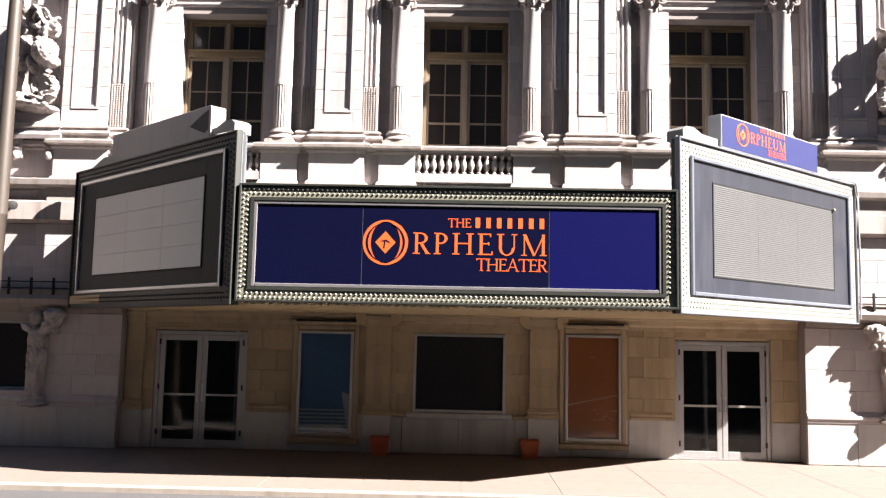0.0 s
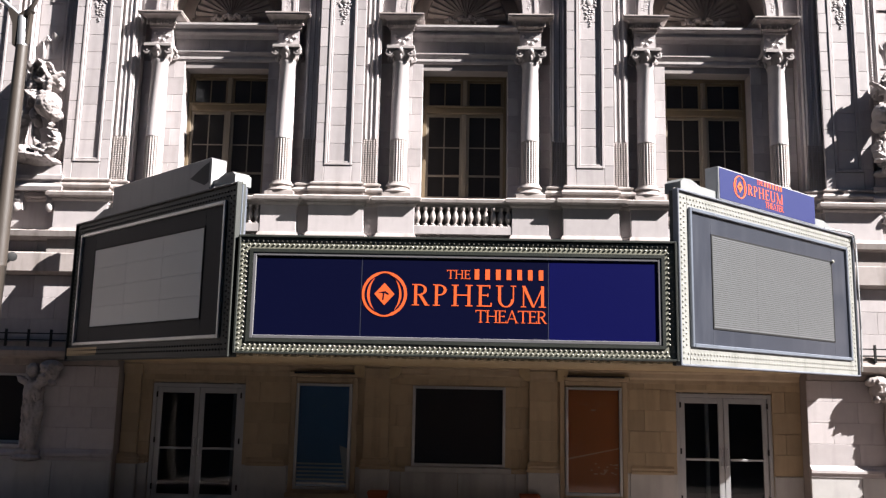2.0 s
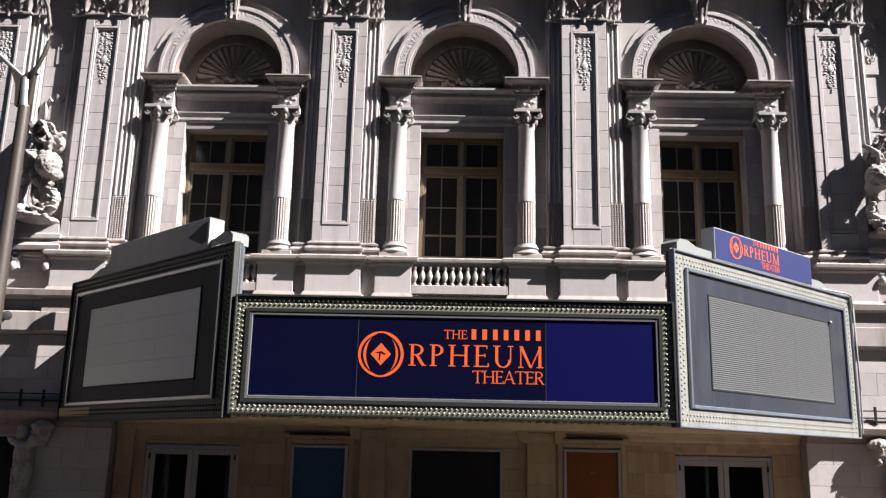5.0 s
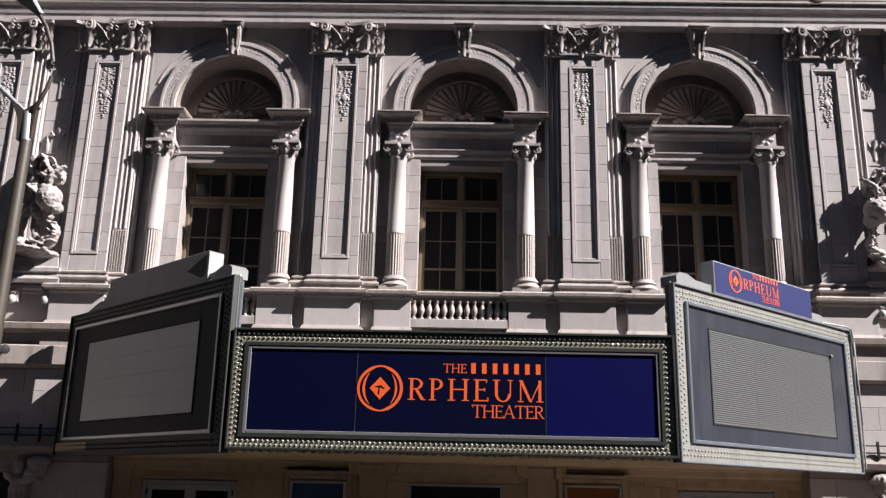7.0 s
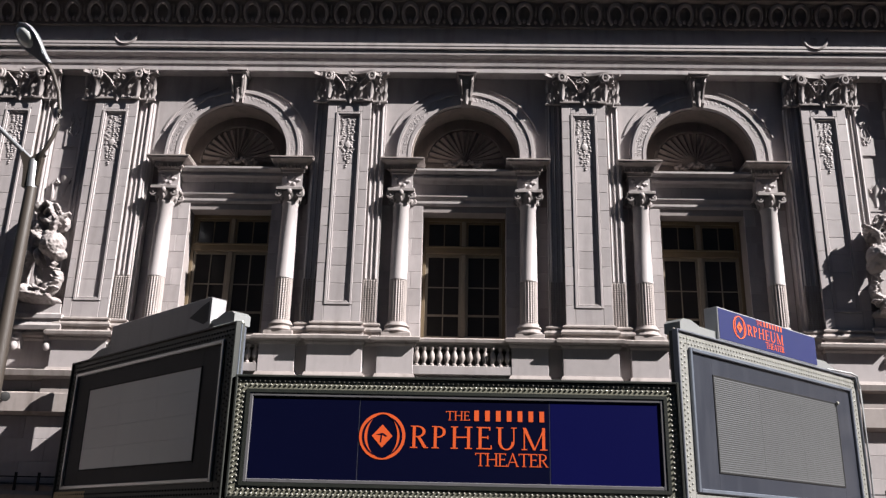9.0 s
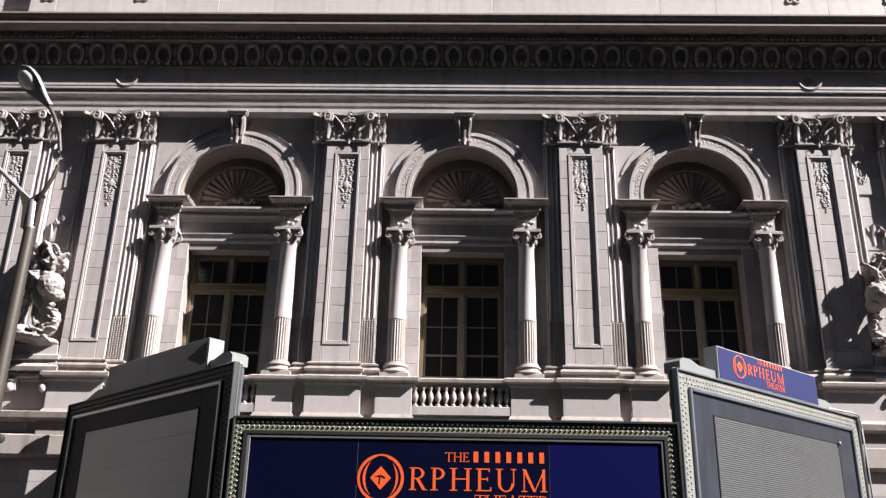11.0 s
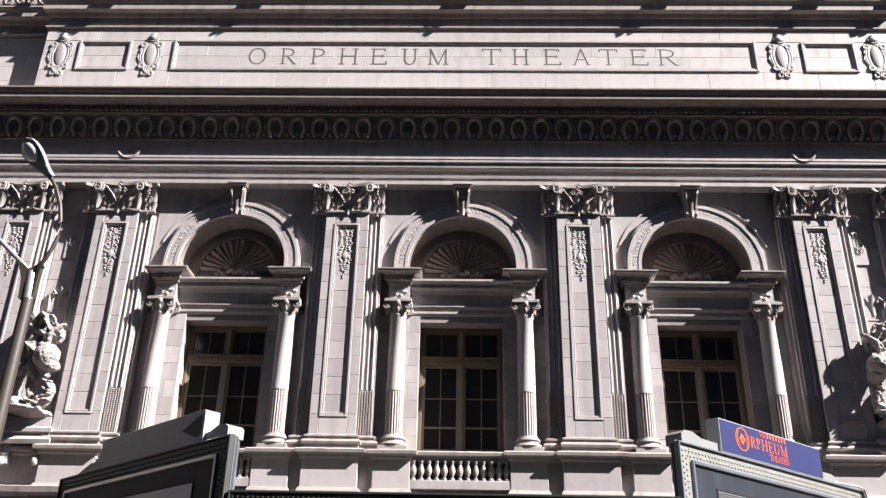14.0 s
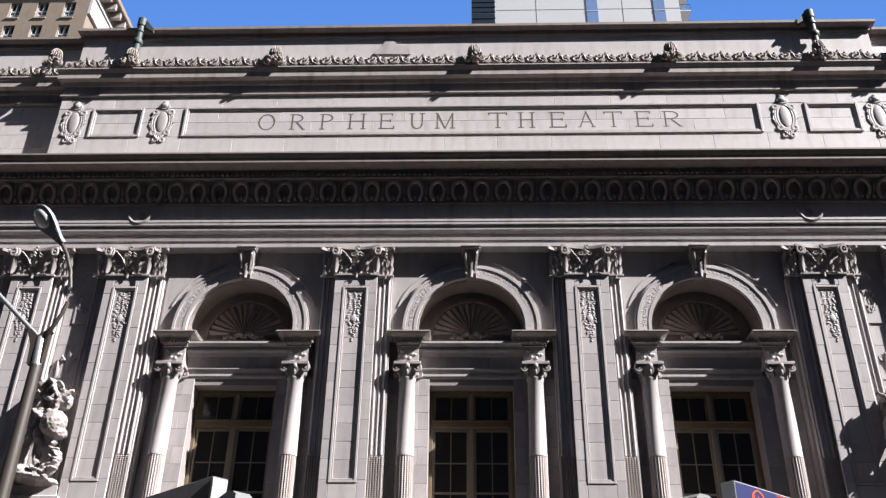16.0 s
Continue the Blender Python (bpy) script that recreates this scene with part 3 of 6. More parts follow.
# attic
A0, A1 = CX - 10.5, CX + 10.5
bm = B()
box(bm, A0, A1, FACE + 0.03, FACE + 1.2, 14.3, 17.5)
box(bm, -15.0, A0 + 0.02, FACE + 0.33, FACE + 1.2, 14.3, 17.5)
box(bm, A1 - 0.02, 15.0, FACE + 0.33, FACE + 1.2, 14.3, 17.5)
attic = solid("wall_attic", bm, STONE, "pale stone attic wall carrying the carved theater name", "wall", "structure")
A_PATH = ((-15.0, FACE + 0.32), (A0, FACE + 0.32), (A0, FACE + 0.02), (A1, FACE + 0.02), (A1, FACE + 0.32), (15.0, FACE + 0.32))
bm = B()
sweep(bm, A_PATH, ((-0.3, 16.58), (0.03, 16.60), (0.03, 16.66), (0.07, 16.70), (0.07, 16.74), (0.02, 16.76), (0.02, 17.02), (0.05, 17.04), (0.08, 17.14), (0.18, 17.18), (0.19, 17.18), (0.19, 17.34), (0.21, 17.36), (0.25, 17.44), (0.25, 17.48), (0.16, 17.50), (-0.3, 17.52)))
solid("trim_attic_cornice", bm, WEATHERED, "pale stone attic cornice under a carved crest", "cornice", "structure")
bm = B()
box(bm, CX - 10.4, CX + 10.4, FACE + 0.1, FACE + 0.6, 17.5, 18.72)
box(bm, -15.0, CX - 10.4, FACE + 0.40, FACE + 0.9, 17.49, 18.72)
box(bm, CX + 10.4, 15.0, FACE + 0.40, FACE + 0.9, 17.49, 18.72)
parapet = solid("wall_parapet", bm, CLEAN, "pale stone roof parapet above the crest", "wall", "structure")
bm = B()
sweep(bm, ((CX - 10.4, FACE + 0.8), (CX - 10.4, FACE + 0.1), (CX + 10.4, FACE + 0.1), (CX + 10.4, FACE + 0.8)), ((-0.4, 18.66), (0.02, 18.68), (0.05, 18.74), (0.05, 18.86), (0.16, 18.92), (0.18, 18.92), (0.18, 19.00), (0.12, 19.04), (-0.4, 19.06)))
part("coping", bm, GRIMESHADE, parapet, "weathered dark stone coping")
for a, c in ((-15.0, CX - 10.58), (CX + 10.58, 15.0)):
    bm = B()
    sweep(bm, ((a, FACE + 0.4), (c, FACE + 0.4)), ((-0.4, 18.66), (0.02, 18.68), (0.05, 18.74), (0.05, 18.86), (0.16, 18.92), (0.18, 18.92), (0.18, 19.00), (0.12, 19.04), (-0.4, 19.06)))
    part("coping", bm, GRIMESHADE, parapet, "weathered dark stone coping")
bm = B()
plate(bm, [(-2.62, 18.12), (-1.62, 18.10), (-1.70, 18.34), (-1.98, 18.44), (-2.12, 18.62), (-2.28, 18.64), (-2.36, 18.46)], FACE + 0.07, FACE + 0.13)
part("cement_patch", bm, STONE, parapet, "rough cement patch on the parapet")
roof = solid("roof", box(B(), -15, 15, 18.0, 31, 18.2, 18.5), GRIMESHADE, "flat dark roof behind the parapet", "roof", "structure")
# closed interior, added; its dark tone stands in for the shade of unlit rooms
bm = B()
box(bm, -15.3, -15, 17.53, 31, -0.2, 18.2)
box(bm, 15, 15.3, 17.53, 31, -0.2, 18.2)
box(bm, -15, 15, 30.7, 31, -0.2, 18.2)
solid("wall_rear", bm, DARKROOM, "plain outer walls closing the theater at its sides and back", "wall", "structure")
bm = B()
box(bm, -15, 15, 22.0, 22.2, 0, 18.0)
solid("wall_inner", bm, DARKROOM, "dark inner wall seen through the glass", "wall", "structure")
solid("floor", box(B(), -15, 15, 17.9, 22, -0.2, -0.002), DARKROOM, "dark lobby floor behind the doors", "floor", "structure")
solid("ceiling", box(B(), -15, 15, 18.3, 22, 3.6, 3.9), DARKROOM, "dark lobby ceiling", "ceiling", "structure")


# ---- pilasters ----
def leaf(bm, x, y, z, w, h, out):
    """A ribbed leaf that rises from (x, y, z) and curls out at its tip."""
    rows = []
    for i in range(6):
        t = i / 5
        half = w * (0.62 + 0.5 * math.sin(math.pi * min(1, t * 1.15))) * (1.0 if i < 5 else 0.45) * (0.9 if i % 2 else 1.0)
        yy = y - out * (t ** 2.2) - (0.02 if i == 4 else 0)
        zz = z + h * (t if i < 5 else 0.84)
        rows.append([bm.verts.new((x - half, yy + w * 0.25, zz - h * 0.04)), bm.verts.new((x - half * 0.5, yy - w * 0.05, zz)), bm.verts.new((x, yy - w * 0.22, zz + h * 0.02)),
                     bm.verts.new((x + half * 0.5, yy - w * 0.05, zz)), bm.verts.new((x + half, yy + w * 0.25, zz - h * 0.04))])
    for p, q in zip(rows, rows[1:]):
        for k in range(4):
            bm.faces.new((p[k], p[k + 1], q[k + 1], q[k]))


def capital(bm, w, h, d, leaves=5):
    """A leafy capital with a hollow bell and corner scrolls that stand far out: its foot at z = 0, its back at y = 0."""
    rng = random.Random(int(w * 100))
    box(bm, -w * 0.43, w * 0.43, -d * 0.10, 0, 0.0, h * 0.92)
    box(bm, -w * 0.5, w * 0.5, -d * 0.42, 0, -0.03 * h, 0.045 * h, 0.008)
    for row, (z, hh, y, out) in enumerate(((0.05, 0.36, 0.16, 0.30), (0.07, 0.60, 0.13, 0.26))):
        n = leaves - row
        for i in range(n):
            x = -w * 0.46 + w * 0.92 * (i + 0.5) / n + rng.uniform(-0.1, 0.1) * w / n
            leaf(bm, x, -d * y, h * z, w * 0.92 / n * 0.42, h * hh * rng.uniform(0.9, 1.06), d * out)
    for s in (-1, 1):
        if w < 0.5:
            leaf(bm, s * w * 0.3, -d * 0.3, h * 0.40, w * 0.16, h * 0.46, d * 0.5)
            continue
        for q in (0.0, 0.12):
            torus(bm, (s * w * (0.47 - q * 0.4), -d * (1.08 - q), h * 0.76), h * 0.13, h * 0.05, seg=16, rs=6, sx=0.72)
        ball(bm, (s * w * 0.47, -d * 1.08, h * 0.76), (h * 0.045, h * 0.07, h * 0.05), sub=1)
        leaf(bm, s * w * 0.46, -d * 0.75, h * 0.02, min(w * 0.07, 0.06), h * 0.62, d * 0.35)
        leaf(bm, s * w * 0.45, -d * 0.45, h * 0.08, min(w * 0.09, 0.06), h * 0.58, d * 0.5)
        leaf(bm, s * w * 0.40, -d * 0.35, h * 0.30, min(w * 0.07, 0.05), h * 0.40, d * 0.45)
        tube(bm, [(s * w * 0.10, -d * 0.3, h * 0.36), (s * w * 0.2, -d * 0.42, h * 0.62), (s * w * 0.33, -d * 0.66, h * 0.83), (s * w * 0.45, -d * 0.88, h * 0.89)], h * 0.036, 6)
        tube(bm, [(s * w * 0.16, -d * 0.3, h * 0.5), (s * w * 0.14, -d * 0.42, h * 0.72), (s * w * 0.05, -d * 0.5, h * 0.82)], h * 0.03, 6)
        torus(bm, (s * w * 0.10, -d * 0.44, h * 0.74), h * 0.06, h * 0.024, seg=10, rs=5)
    # a leafy boss on the middle of the front, hanging over the foot
    leaf(bm, 0, -d * 0.4, h * 0.34, min(w * 0.06, 0.05), h * 0.30, d * 0.35)
    for k in range(9):
        ball(bm, (rng.uniform(-0.05, 0.05) * w, -d * rng.uniform(0.85, 1.12), h * (0.58 + 0.045 * k)), (w * 0.042, d * 0.16, h * 0.045), (0, rng.uniform(-50, 50), 0), 1)
    leaf(bm, 0, -d * 0.45, -h * 0.12, min(w * 0.045, 0.04), h * 0.24, d * 0.12)
    # hollow-sided slab under the architrave
    top = [(-w * 0.54, -d * 0.97), (-w * 0.44, -d * 0.98), (-w * 0.22, -d * 0.66), (-w * 0.07, -d * 0.58), (w * 0.07, -d * 0.58), (w * 0.22, -d * 0.66), (w * 0.44, -d * 0.98), (w * 0.54, -d * 0.97), (w * 0.54, 0), (-w * 0.54, 0)]
    for z0, z1 in ((0.90, 0.945), (0.95, 1.0)):
        lo = [bm.verts.new((x, y, h * z0)) for x, y in top]
        hi = [bm.verts.new((x, y, h * z1)) for x, y in top]
        bm.faces.new(lo[::-1])
        bm.faces.new(hi)
        for i in range(len(top)):
            j = (i + 1) % len(top)
            bm.faces.new((lo[i], lo[j], hi[j], hi[i]))


def arabesque(bm, w, z0, z1, rng):
    """Carved foliage in low relief on a narrow panel, its back at y = 0."""
    n = int((z1 - z0) / 0.052)
    ball(bm, (0, 0, z0 + (z1 - z0) * 0.46), (w * 0.24, 0.022, 0.10), sub=2)
    for i in range(n):
        z = z0 + (z1 - z0) * (i + 0.5) / n
        k = (z - z0) / (z1 - z0)
        spread = w * (0.42 if k > 0.35 else 0.12 + 0.5 * k)
        for s in (-1, 1):
            if k > 0.12:
                ball(bm, (s * spread * rng.uniform(0.45, 1.0), 0, z + rng.uniform(-0.02, 0.02)), (w * rng.uniform(0.09, 0.17), 0.018, rng.uniform(0.018, 0.034)), (0, rng.uniform(-60, 60), 0), 1)
        ball(bm, (rng.uniform(-0.02, 0.02), 0, z), (0.03, 0.02, 0.024), sub=1)


def pilaster(x):
    th = thing("pilaster", (x, FACE, 6.15), "pale stone panelled pilaster with a leafy capital", "pilaster", "pilasters of the upper storey")
    z0, z1 = 0.30, 5.30
    bm = B()
    box(bm, -0.455, 0.455, 0.058, 0.26, z0, z1)
    part("shaft", bm, JOINT, th)
    bm = B()
    base = ((-0.6, 0.0), (0.07, 0.0), (0.07, 0.09), (0.10, 0.10), (0.11, 0.14), (0.09, 0.18), (0.04, 0.20), (0.04, 0.24), (0.06, 0.25), (0.06, 0.28), (0.0, 0.31))
    base = [(max(o, -0.02), z) for o, z in base] + [(-0.02, 0.312)]
    path = ((-0.82, 0.26), (-0.82, 0.12), (-0.49, 0.12), (-0.49, 0.0), (0.49, 0.0), (0.49, 0.12), (0.82, 0.12), (0.82, 0.26))
    sweep(bm, path, base)
    box(bm, -0.80, 0.80, 0.13, 0.25, 0.0, 0.3)
    box(bm, -0.47, 0.47, 0.01, 0.2, 0.0, 0.3)
    part("base", bm, WEATHERED, th)
    # panel moulding round the sunk field
    bm = B()
    a, b, c, d = -0.285, 0.285, 0.66, 5.06
    for r, o, t in ((0.0, 0.0, 0.05), (0.055, 0.014, 0.03)):
        box(bm, a + r, a + r + t, o - 0.014, 0.07, c + r, d - r, 0.006)
        box(bm, b - r - t, b - r, o - 0.014, 0.07, c + r, d - r, 0.006)
        box(bm, a + r + t, b - r - t, o - 0.014, 0.07, c + r, c + r + t, 0.006)
        box(bm, a + r + t, b - r - t, o - 0.014, 0.07, d - r - t, d - r, 0.006)
    part("panel_moulding", bm, STONE, th)
    rng = random.Random(int(x * 10) + 500)
    bm = B()
    arabesque(bm, 0.34, 3.72, 4.92, rng)
    ob = part("carved_foliage", bm, STONE, th, "low carved foliage hanging in the panel", True)
    ob.location.y = 0.031
    for s in (-1, 1):
        bm = B()
        foot = B()
        box(bm, s * 0.47, s * 0.80, 0.135, 0.27, 0.3, 5.3)
        for k in range(3):
            xx = s * (0.525 + 0.105 * k)
            tube(bm, [(xx, 0.14, 1.26), (xx, 0.14, 5.3)], 0.034 if k != 1 else 0.022, 8)
            for q in range(2):
                reed = xx + s * (q - 0.5) * 0.05
                for e in range(24):
                    tube(foot, [(reed, 0.13, 0.3 + 0.0392 * e), (reed, 0.13, 0.3 + 0.0392 * e + 0.028)], 0.021, 6)
        for k in range(62):
            ball(bm, (s * 0.63, 0.125, 1.32 + k * 0.064), (0.02, 0.02, 0.026), sub=1)
        part("reeded_flank", bm, STONE, th, "reeded and beaded strip", True)
        part("beaded_foot", foot, WEATHERED, th, "rows of darker beads at the foot of the strip", True)
    bm = B()
    capital(bm, 1.02, 0.69, 0.23, 6)
    ob = part("capital", bm, CARVED, th, "dark carved capital with scrolls and leaves", True)
    ob.location = (0, 0.05, 5.335)
    for s in (-1, 1):
        bm = B()
        capital(bm, 0.34, 0.69, 0.2, 2)
        ob = part("flank_capital", bm, CARVED, th, smooth=True)
        ob.location = (s * 0.66, 0.10, 5.335)
    at = (x, FACE, 6.15)
    courses(th, x - 0.48, x - 0.287, 6.45, 11.45, FACE, 0.3, 0.4, BLOCK, 0.06, 0.005, bond=False, base=at)
    courses(th, x + 0.287, x + 0.48, 6.45, 11.45, FACE, 0.3, 0.4, BLOCK, 0.06, 0.005, bond=False, base=at)
    courses(th, x - 0.285, x + 0.285, 6.45, 6.80, FACE + 0.0005, 0.6, 0.36, BLOCK, 0.06, 0.005, bond=False, base=at)
    courses(th, x - 0.285, x + 0.285, 11.22, 11.45, FACE + 0.0005, 0.6, 0.36, BLOCK, 0.06, 0.005, bond=False, base=at)
    courses(th, x - 0.2, x + 0.2, 6.89, 11.13, FACE + 0.03, 0.6, 0.4, BLOCK, 0.025, 0.005, bond=False, base=at)
    return th


for p in PILASTERS:
    pilaster(p)


# ---- window bays ----
def column():
    th = thing("column", (BAYS[0] - 1.36, FACE + 0.2, 6.15), "round pale stone column, its lower third fluted", "column", "columns of the window bays")
    bm = B()
    box(bm, -0.30, 0.30, -0.27, 0.27, 0.0, 0.09, 0.008)
    lathe(bm, [(0.28, 0.09), (0.30, 0.12), (0.28, 0.16), (0.24, 0.18), (0.23, 0.21), (0.26, 0.24), (0.25, 0.27), (0.215, 0.30), (0.21, 0.33)], 28)
    part("base", bm, WEATHERED, th, smooth=True)
    bm = B()
    lathe(bm, [(0.187 - (0.004 if i % 2 else 0.0), 0.33 + 0.0182 * i) for i in range(51)], 44, flute=1, depth=0.014)
    part("fluted_shaft", bm, WEATHERED, th, "beaded flutes in darker stone")
    bm = B()
    lathe(bm, [(0.187, 1.235), (0.190, 1.26), (0.184, 1.28), (0.18, 2.0), (0.166, 2.86), (0.183, 2.89), (0.183, 2.92), (0.17, 2.93)], 28)
    part("shaft", bm, STONE, th, smooth=True)
    bm = B()
    lathe(bm, [(0.168, 2.93), (0.18, 2.98), (0.24, 3.06), (0.26, 3.14)], 24)
    for s in (-1, 1):
        for y in (-0.2, 0.2):
            torus(bm, (s * 0.225, y, 3.1), 0.062, 0.034, seg=14, rs=6)
            ball(bm, (s * 0.225, y, 3.1), (0.045, 0.05, 0.045), sub=1)
    for i in range(8):
        a = 2 * math.pi * i / 8
        ball(bm, (0.205 * math.cos(a), 0.205 * math.sin(a), 3.03), (0.045, 0.045, 0.085), sub=1)
    ball(bm, (0, -0.25, 3.14), (0.06, 0.05, 0.07), sub=2)
    box(bm, -0.29, 0.29, -0.27, 0.27, 3.17, 3.24, 0.008)
    part("capital", bm, CARVED, th, "small scrolled capital", True)
    return th


first = column()
for b in BAYS:
    for s in (-1, 1):
        if b == BAYS[0] and s == -1:
            continue
        copy_thing(first, Matrix.Translation((b + s * 1.36, FACE + 0.2, 6.15)))


def impost():
    th = thing("impost_block", (BAYS[0] - 1.36, FACE + 0.17, 9.39), "carved stone impost block carrying the arch", "impost", "impost blocks of the arches")
    bm = B()
    box(bm, -0.25, 0.25, -0.02, 0.5, 0.0, 0.08, 0.006)
    box(bm, -0.225, 0.225, 0.0, 0.5, 0.08, 0.42)
    rng = random.Random(3)
    for i in range(10):
        ball(bm, (rng.uniform(-0.14, 0.14), 0.0, rng.uniform(0.13, 0.36)), (0.05, 0.03, 0.045), sub=1)
    part("block", bm, STONE, th, smooth=True)
    bm = B()
    sweep(bm, ((-0.225, 0.5), (-0.225, 0.0), (0.225, 0.0), (0.225, 0.5)), ((-0.2, 0.42), (0.035, 0.42), (0.035, 0.46), (0.06, 0.50), (0.07, 0.56), (0.10, 0.61), (0.16, 0.645), (0.235, 0.66), (0.235, 0.685), (0.25, 0.69), (0.25, 0.715), (0.22, 0.725), (-0.2, 0.73)))
    for i in range(9):
        box(bm, -0.32 + i * 0.075, -0.285 + i * 0.075, -0.11, -0.04, 0.49, 0.56)
    part("cornice", bm, WEATHERED, th)
    return th


first = impost()
for b in BAYS:
    for s in (-1, 1):
        if b == BAYS[0] and s == -1:
            continue
        copy_thing(first, Matrix.Translation((b + s * 1.36, FACE + 0.17, 9.39)))


def arch():
    th = thing("arch", (BAYS[0], WALL, 10.28), "round stone arch with carved archivolt over a shell niche", "arch", "arches of the window bays")
    bm = B()
    ring_plate(bm, 0, 0, 1.19, 1.26, -0.09, 0.12, 0, 180, 40)
    ring_plate(bm, 0, 0, 1.26, 1.44, -0.078, 0.1, 0, 180, 40)
    ring_plate(bm, 0, 0, 1.44, 1.50, -0.10, 0.1, 0, 180, 40)
    ring_plate(bm, 0, 0, 1.50, 1.54, -0.07, 0.1, 0, 180, 40)
    for s in (-1, 1):
        for r0, r1, y in ((1.19, 1.26, -0.09), (1.26, 1.44, -0.078), (1.44, 1.50, -0.10), (1.50, 1.54, -0.07)):
            box(bm, s * r0, s * r1, y, 0.1, -0.2, -0.0005)
    part("archivolt", bm, STONE, th)
    for a0, a1 in ((18, 72), (108, 162)):
        part("spandrel_moulding", ring_plate(B(), 0, 0, 1.69, 1.725, 0.005, 0.05, a0, a1, 16), STONE, th)
    bm = B()
    rng = random.Random(11)
    for i in range(46):
        a = radians(180 * (i + 0.5) / 46)
        turn = 90 - math.degrees(a) + (35 if i % 2 else -35)
        ball(bm, (1.35 * math.cos(a), -0.077, 1.35 * math.sin(a)), (0.022, 0.008, rng.uniform(0.05, 0.075)), (0, turn, 0), 1)
        for k in range(6):
            r, c = rng.uniform(1.27, 1.43), a + rng.uniform(-0.035, 0.035)
            ball(bm, (r * math.cos(c), -0.077, r * math.sin(c)), (rng.uniform(0.012, 0.025), 0.008, rng.uniform(0.018, 0.034)), (0, rng.uniform(0, 180), 0), 1)
    part("leaf_carving", bm, STONE, th, "low leaf carving on the archivolt", True)
    # Soffit, shell and niche back carry the hollow's shade in their dark tone.
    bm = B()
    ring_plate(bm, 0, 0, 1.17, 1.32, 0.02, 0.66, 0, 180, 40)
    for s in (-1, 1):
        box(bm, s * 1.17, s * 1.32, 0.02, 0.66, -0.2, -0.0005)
    part("soffit", bm, GRIMESHADE, th)
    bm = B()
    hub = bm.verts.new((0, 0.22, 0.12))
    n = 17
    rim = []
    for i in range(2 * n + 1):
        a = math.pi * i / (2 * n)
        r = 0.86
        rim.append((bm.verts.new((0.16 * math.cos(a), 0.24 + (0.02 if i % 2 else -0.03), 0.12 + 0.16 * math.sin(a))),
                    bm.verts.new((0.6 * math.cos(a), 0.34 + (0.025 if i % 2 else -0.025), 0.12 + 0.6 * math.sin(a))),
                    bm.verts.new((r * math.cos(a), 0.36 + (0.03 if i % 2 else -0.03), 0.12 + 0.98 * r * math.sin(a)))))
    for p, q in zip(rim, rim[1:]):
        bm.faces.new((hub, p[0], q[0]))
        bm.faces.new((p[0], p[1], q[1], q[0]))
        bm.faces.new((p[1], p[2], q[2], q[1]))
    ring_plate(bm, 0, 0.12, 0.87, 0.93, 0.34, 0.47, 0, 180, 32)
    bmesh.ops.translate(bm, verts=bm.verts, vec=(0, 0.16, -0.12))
    part("shell", bm, GRIMESHADE, th, "fluted scallop shell in the niche")
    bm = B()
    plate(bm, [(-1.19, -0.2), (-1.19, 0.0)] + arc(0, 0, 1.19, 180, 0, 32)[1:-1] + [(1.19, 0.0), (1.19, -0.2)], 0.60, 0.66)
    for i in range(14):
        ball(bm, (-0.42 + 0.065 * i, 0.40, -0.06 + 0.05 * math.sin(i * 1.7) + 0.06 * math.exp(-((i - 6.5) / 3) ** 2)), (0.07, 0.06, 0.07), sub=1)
    part("niche_back", bm, GRIMESHADE, th)
    bm = B()
    face = ((1.17, -0.14), (1.24, -0.20), (1.34, -0.19), (1.48, -0.21), (1.62, -0.27), (1.74, -0.34), (1.80, -0.34))
    rows = []
    for z, y in face:
        hw = 0.115 + 0.06 * (z - 1.17) / 0.63
        rows.append([bm.verts.new(p) for p in ((-hw, 0.1, z), (-hw, y, z), (-hw * 0.62, y, z), (-hw * 0.5, y + 0.035, z), (hw * 0.5, y + 0.035, z), (hw * 0.62, y, z), (hw, y, z), (hw, 0.1, z))])
    for p, q in zip(rows, rows[1:]):
        for k in range(7):
            bm.faces.new((p[k], p[k + 1], q[k + 1], q[k]))
    bm.faces.new(rows[0][::-1])
    bm.faces.new(rows[-1])
    box(bm, -0.21, 0.21, -0.38, 0.1, 1.80, 1.84, 0.01)
    box(bm, -0.23, 0.23, -0.40, 0.1, 1.841, 1.885, 0.01)
    for s in (-1, 1):
        tube(bm, [(s * 0.14, -0.33, 1.78), (s * 0.13, -0.34, 1.68), (s * 0.11, -0.25, 1.55), (s * 0.09, -0.20, 1.36)], 0.025, 6)
    for k in range(6):
        ball(bm, (0, -0.17 - 0.022 * k, 1.27 + 0.075 * k), (0.05 + 0.005 * k, 0.03, 0.045), sub=1)
    leaf(bm, 0, -0.20, 1.16, 0.06, 0.36, 0.06)
    part("keystone", bm, CARVED, th, "carved scroll keystone", True)
    return th


first = arch()
for b in BAYS[1:]:
    copy_thing(first, Matrix.Translation((b, WALL, 10.28)))


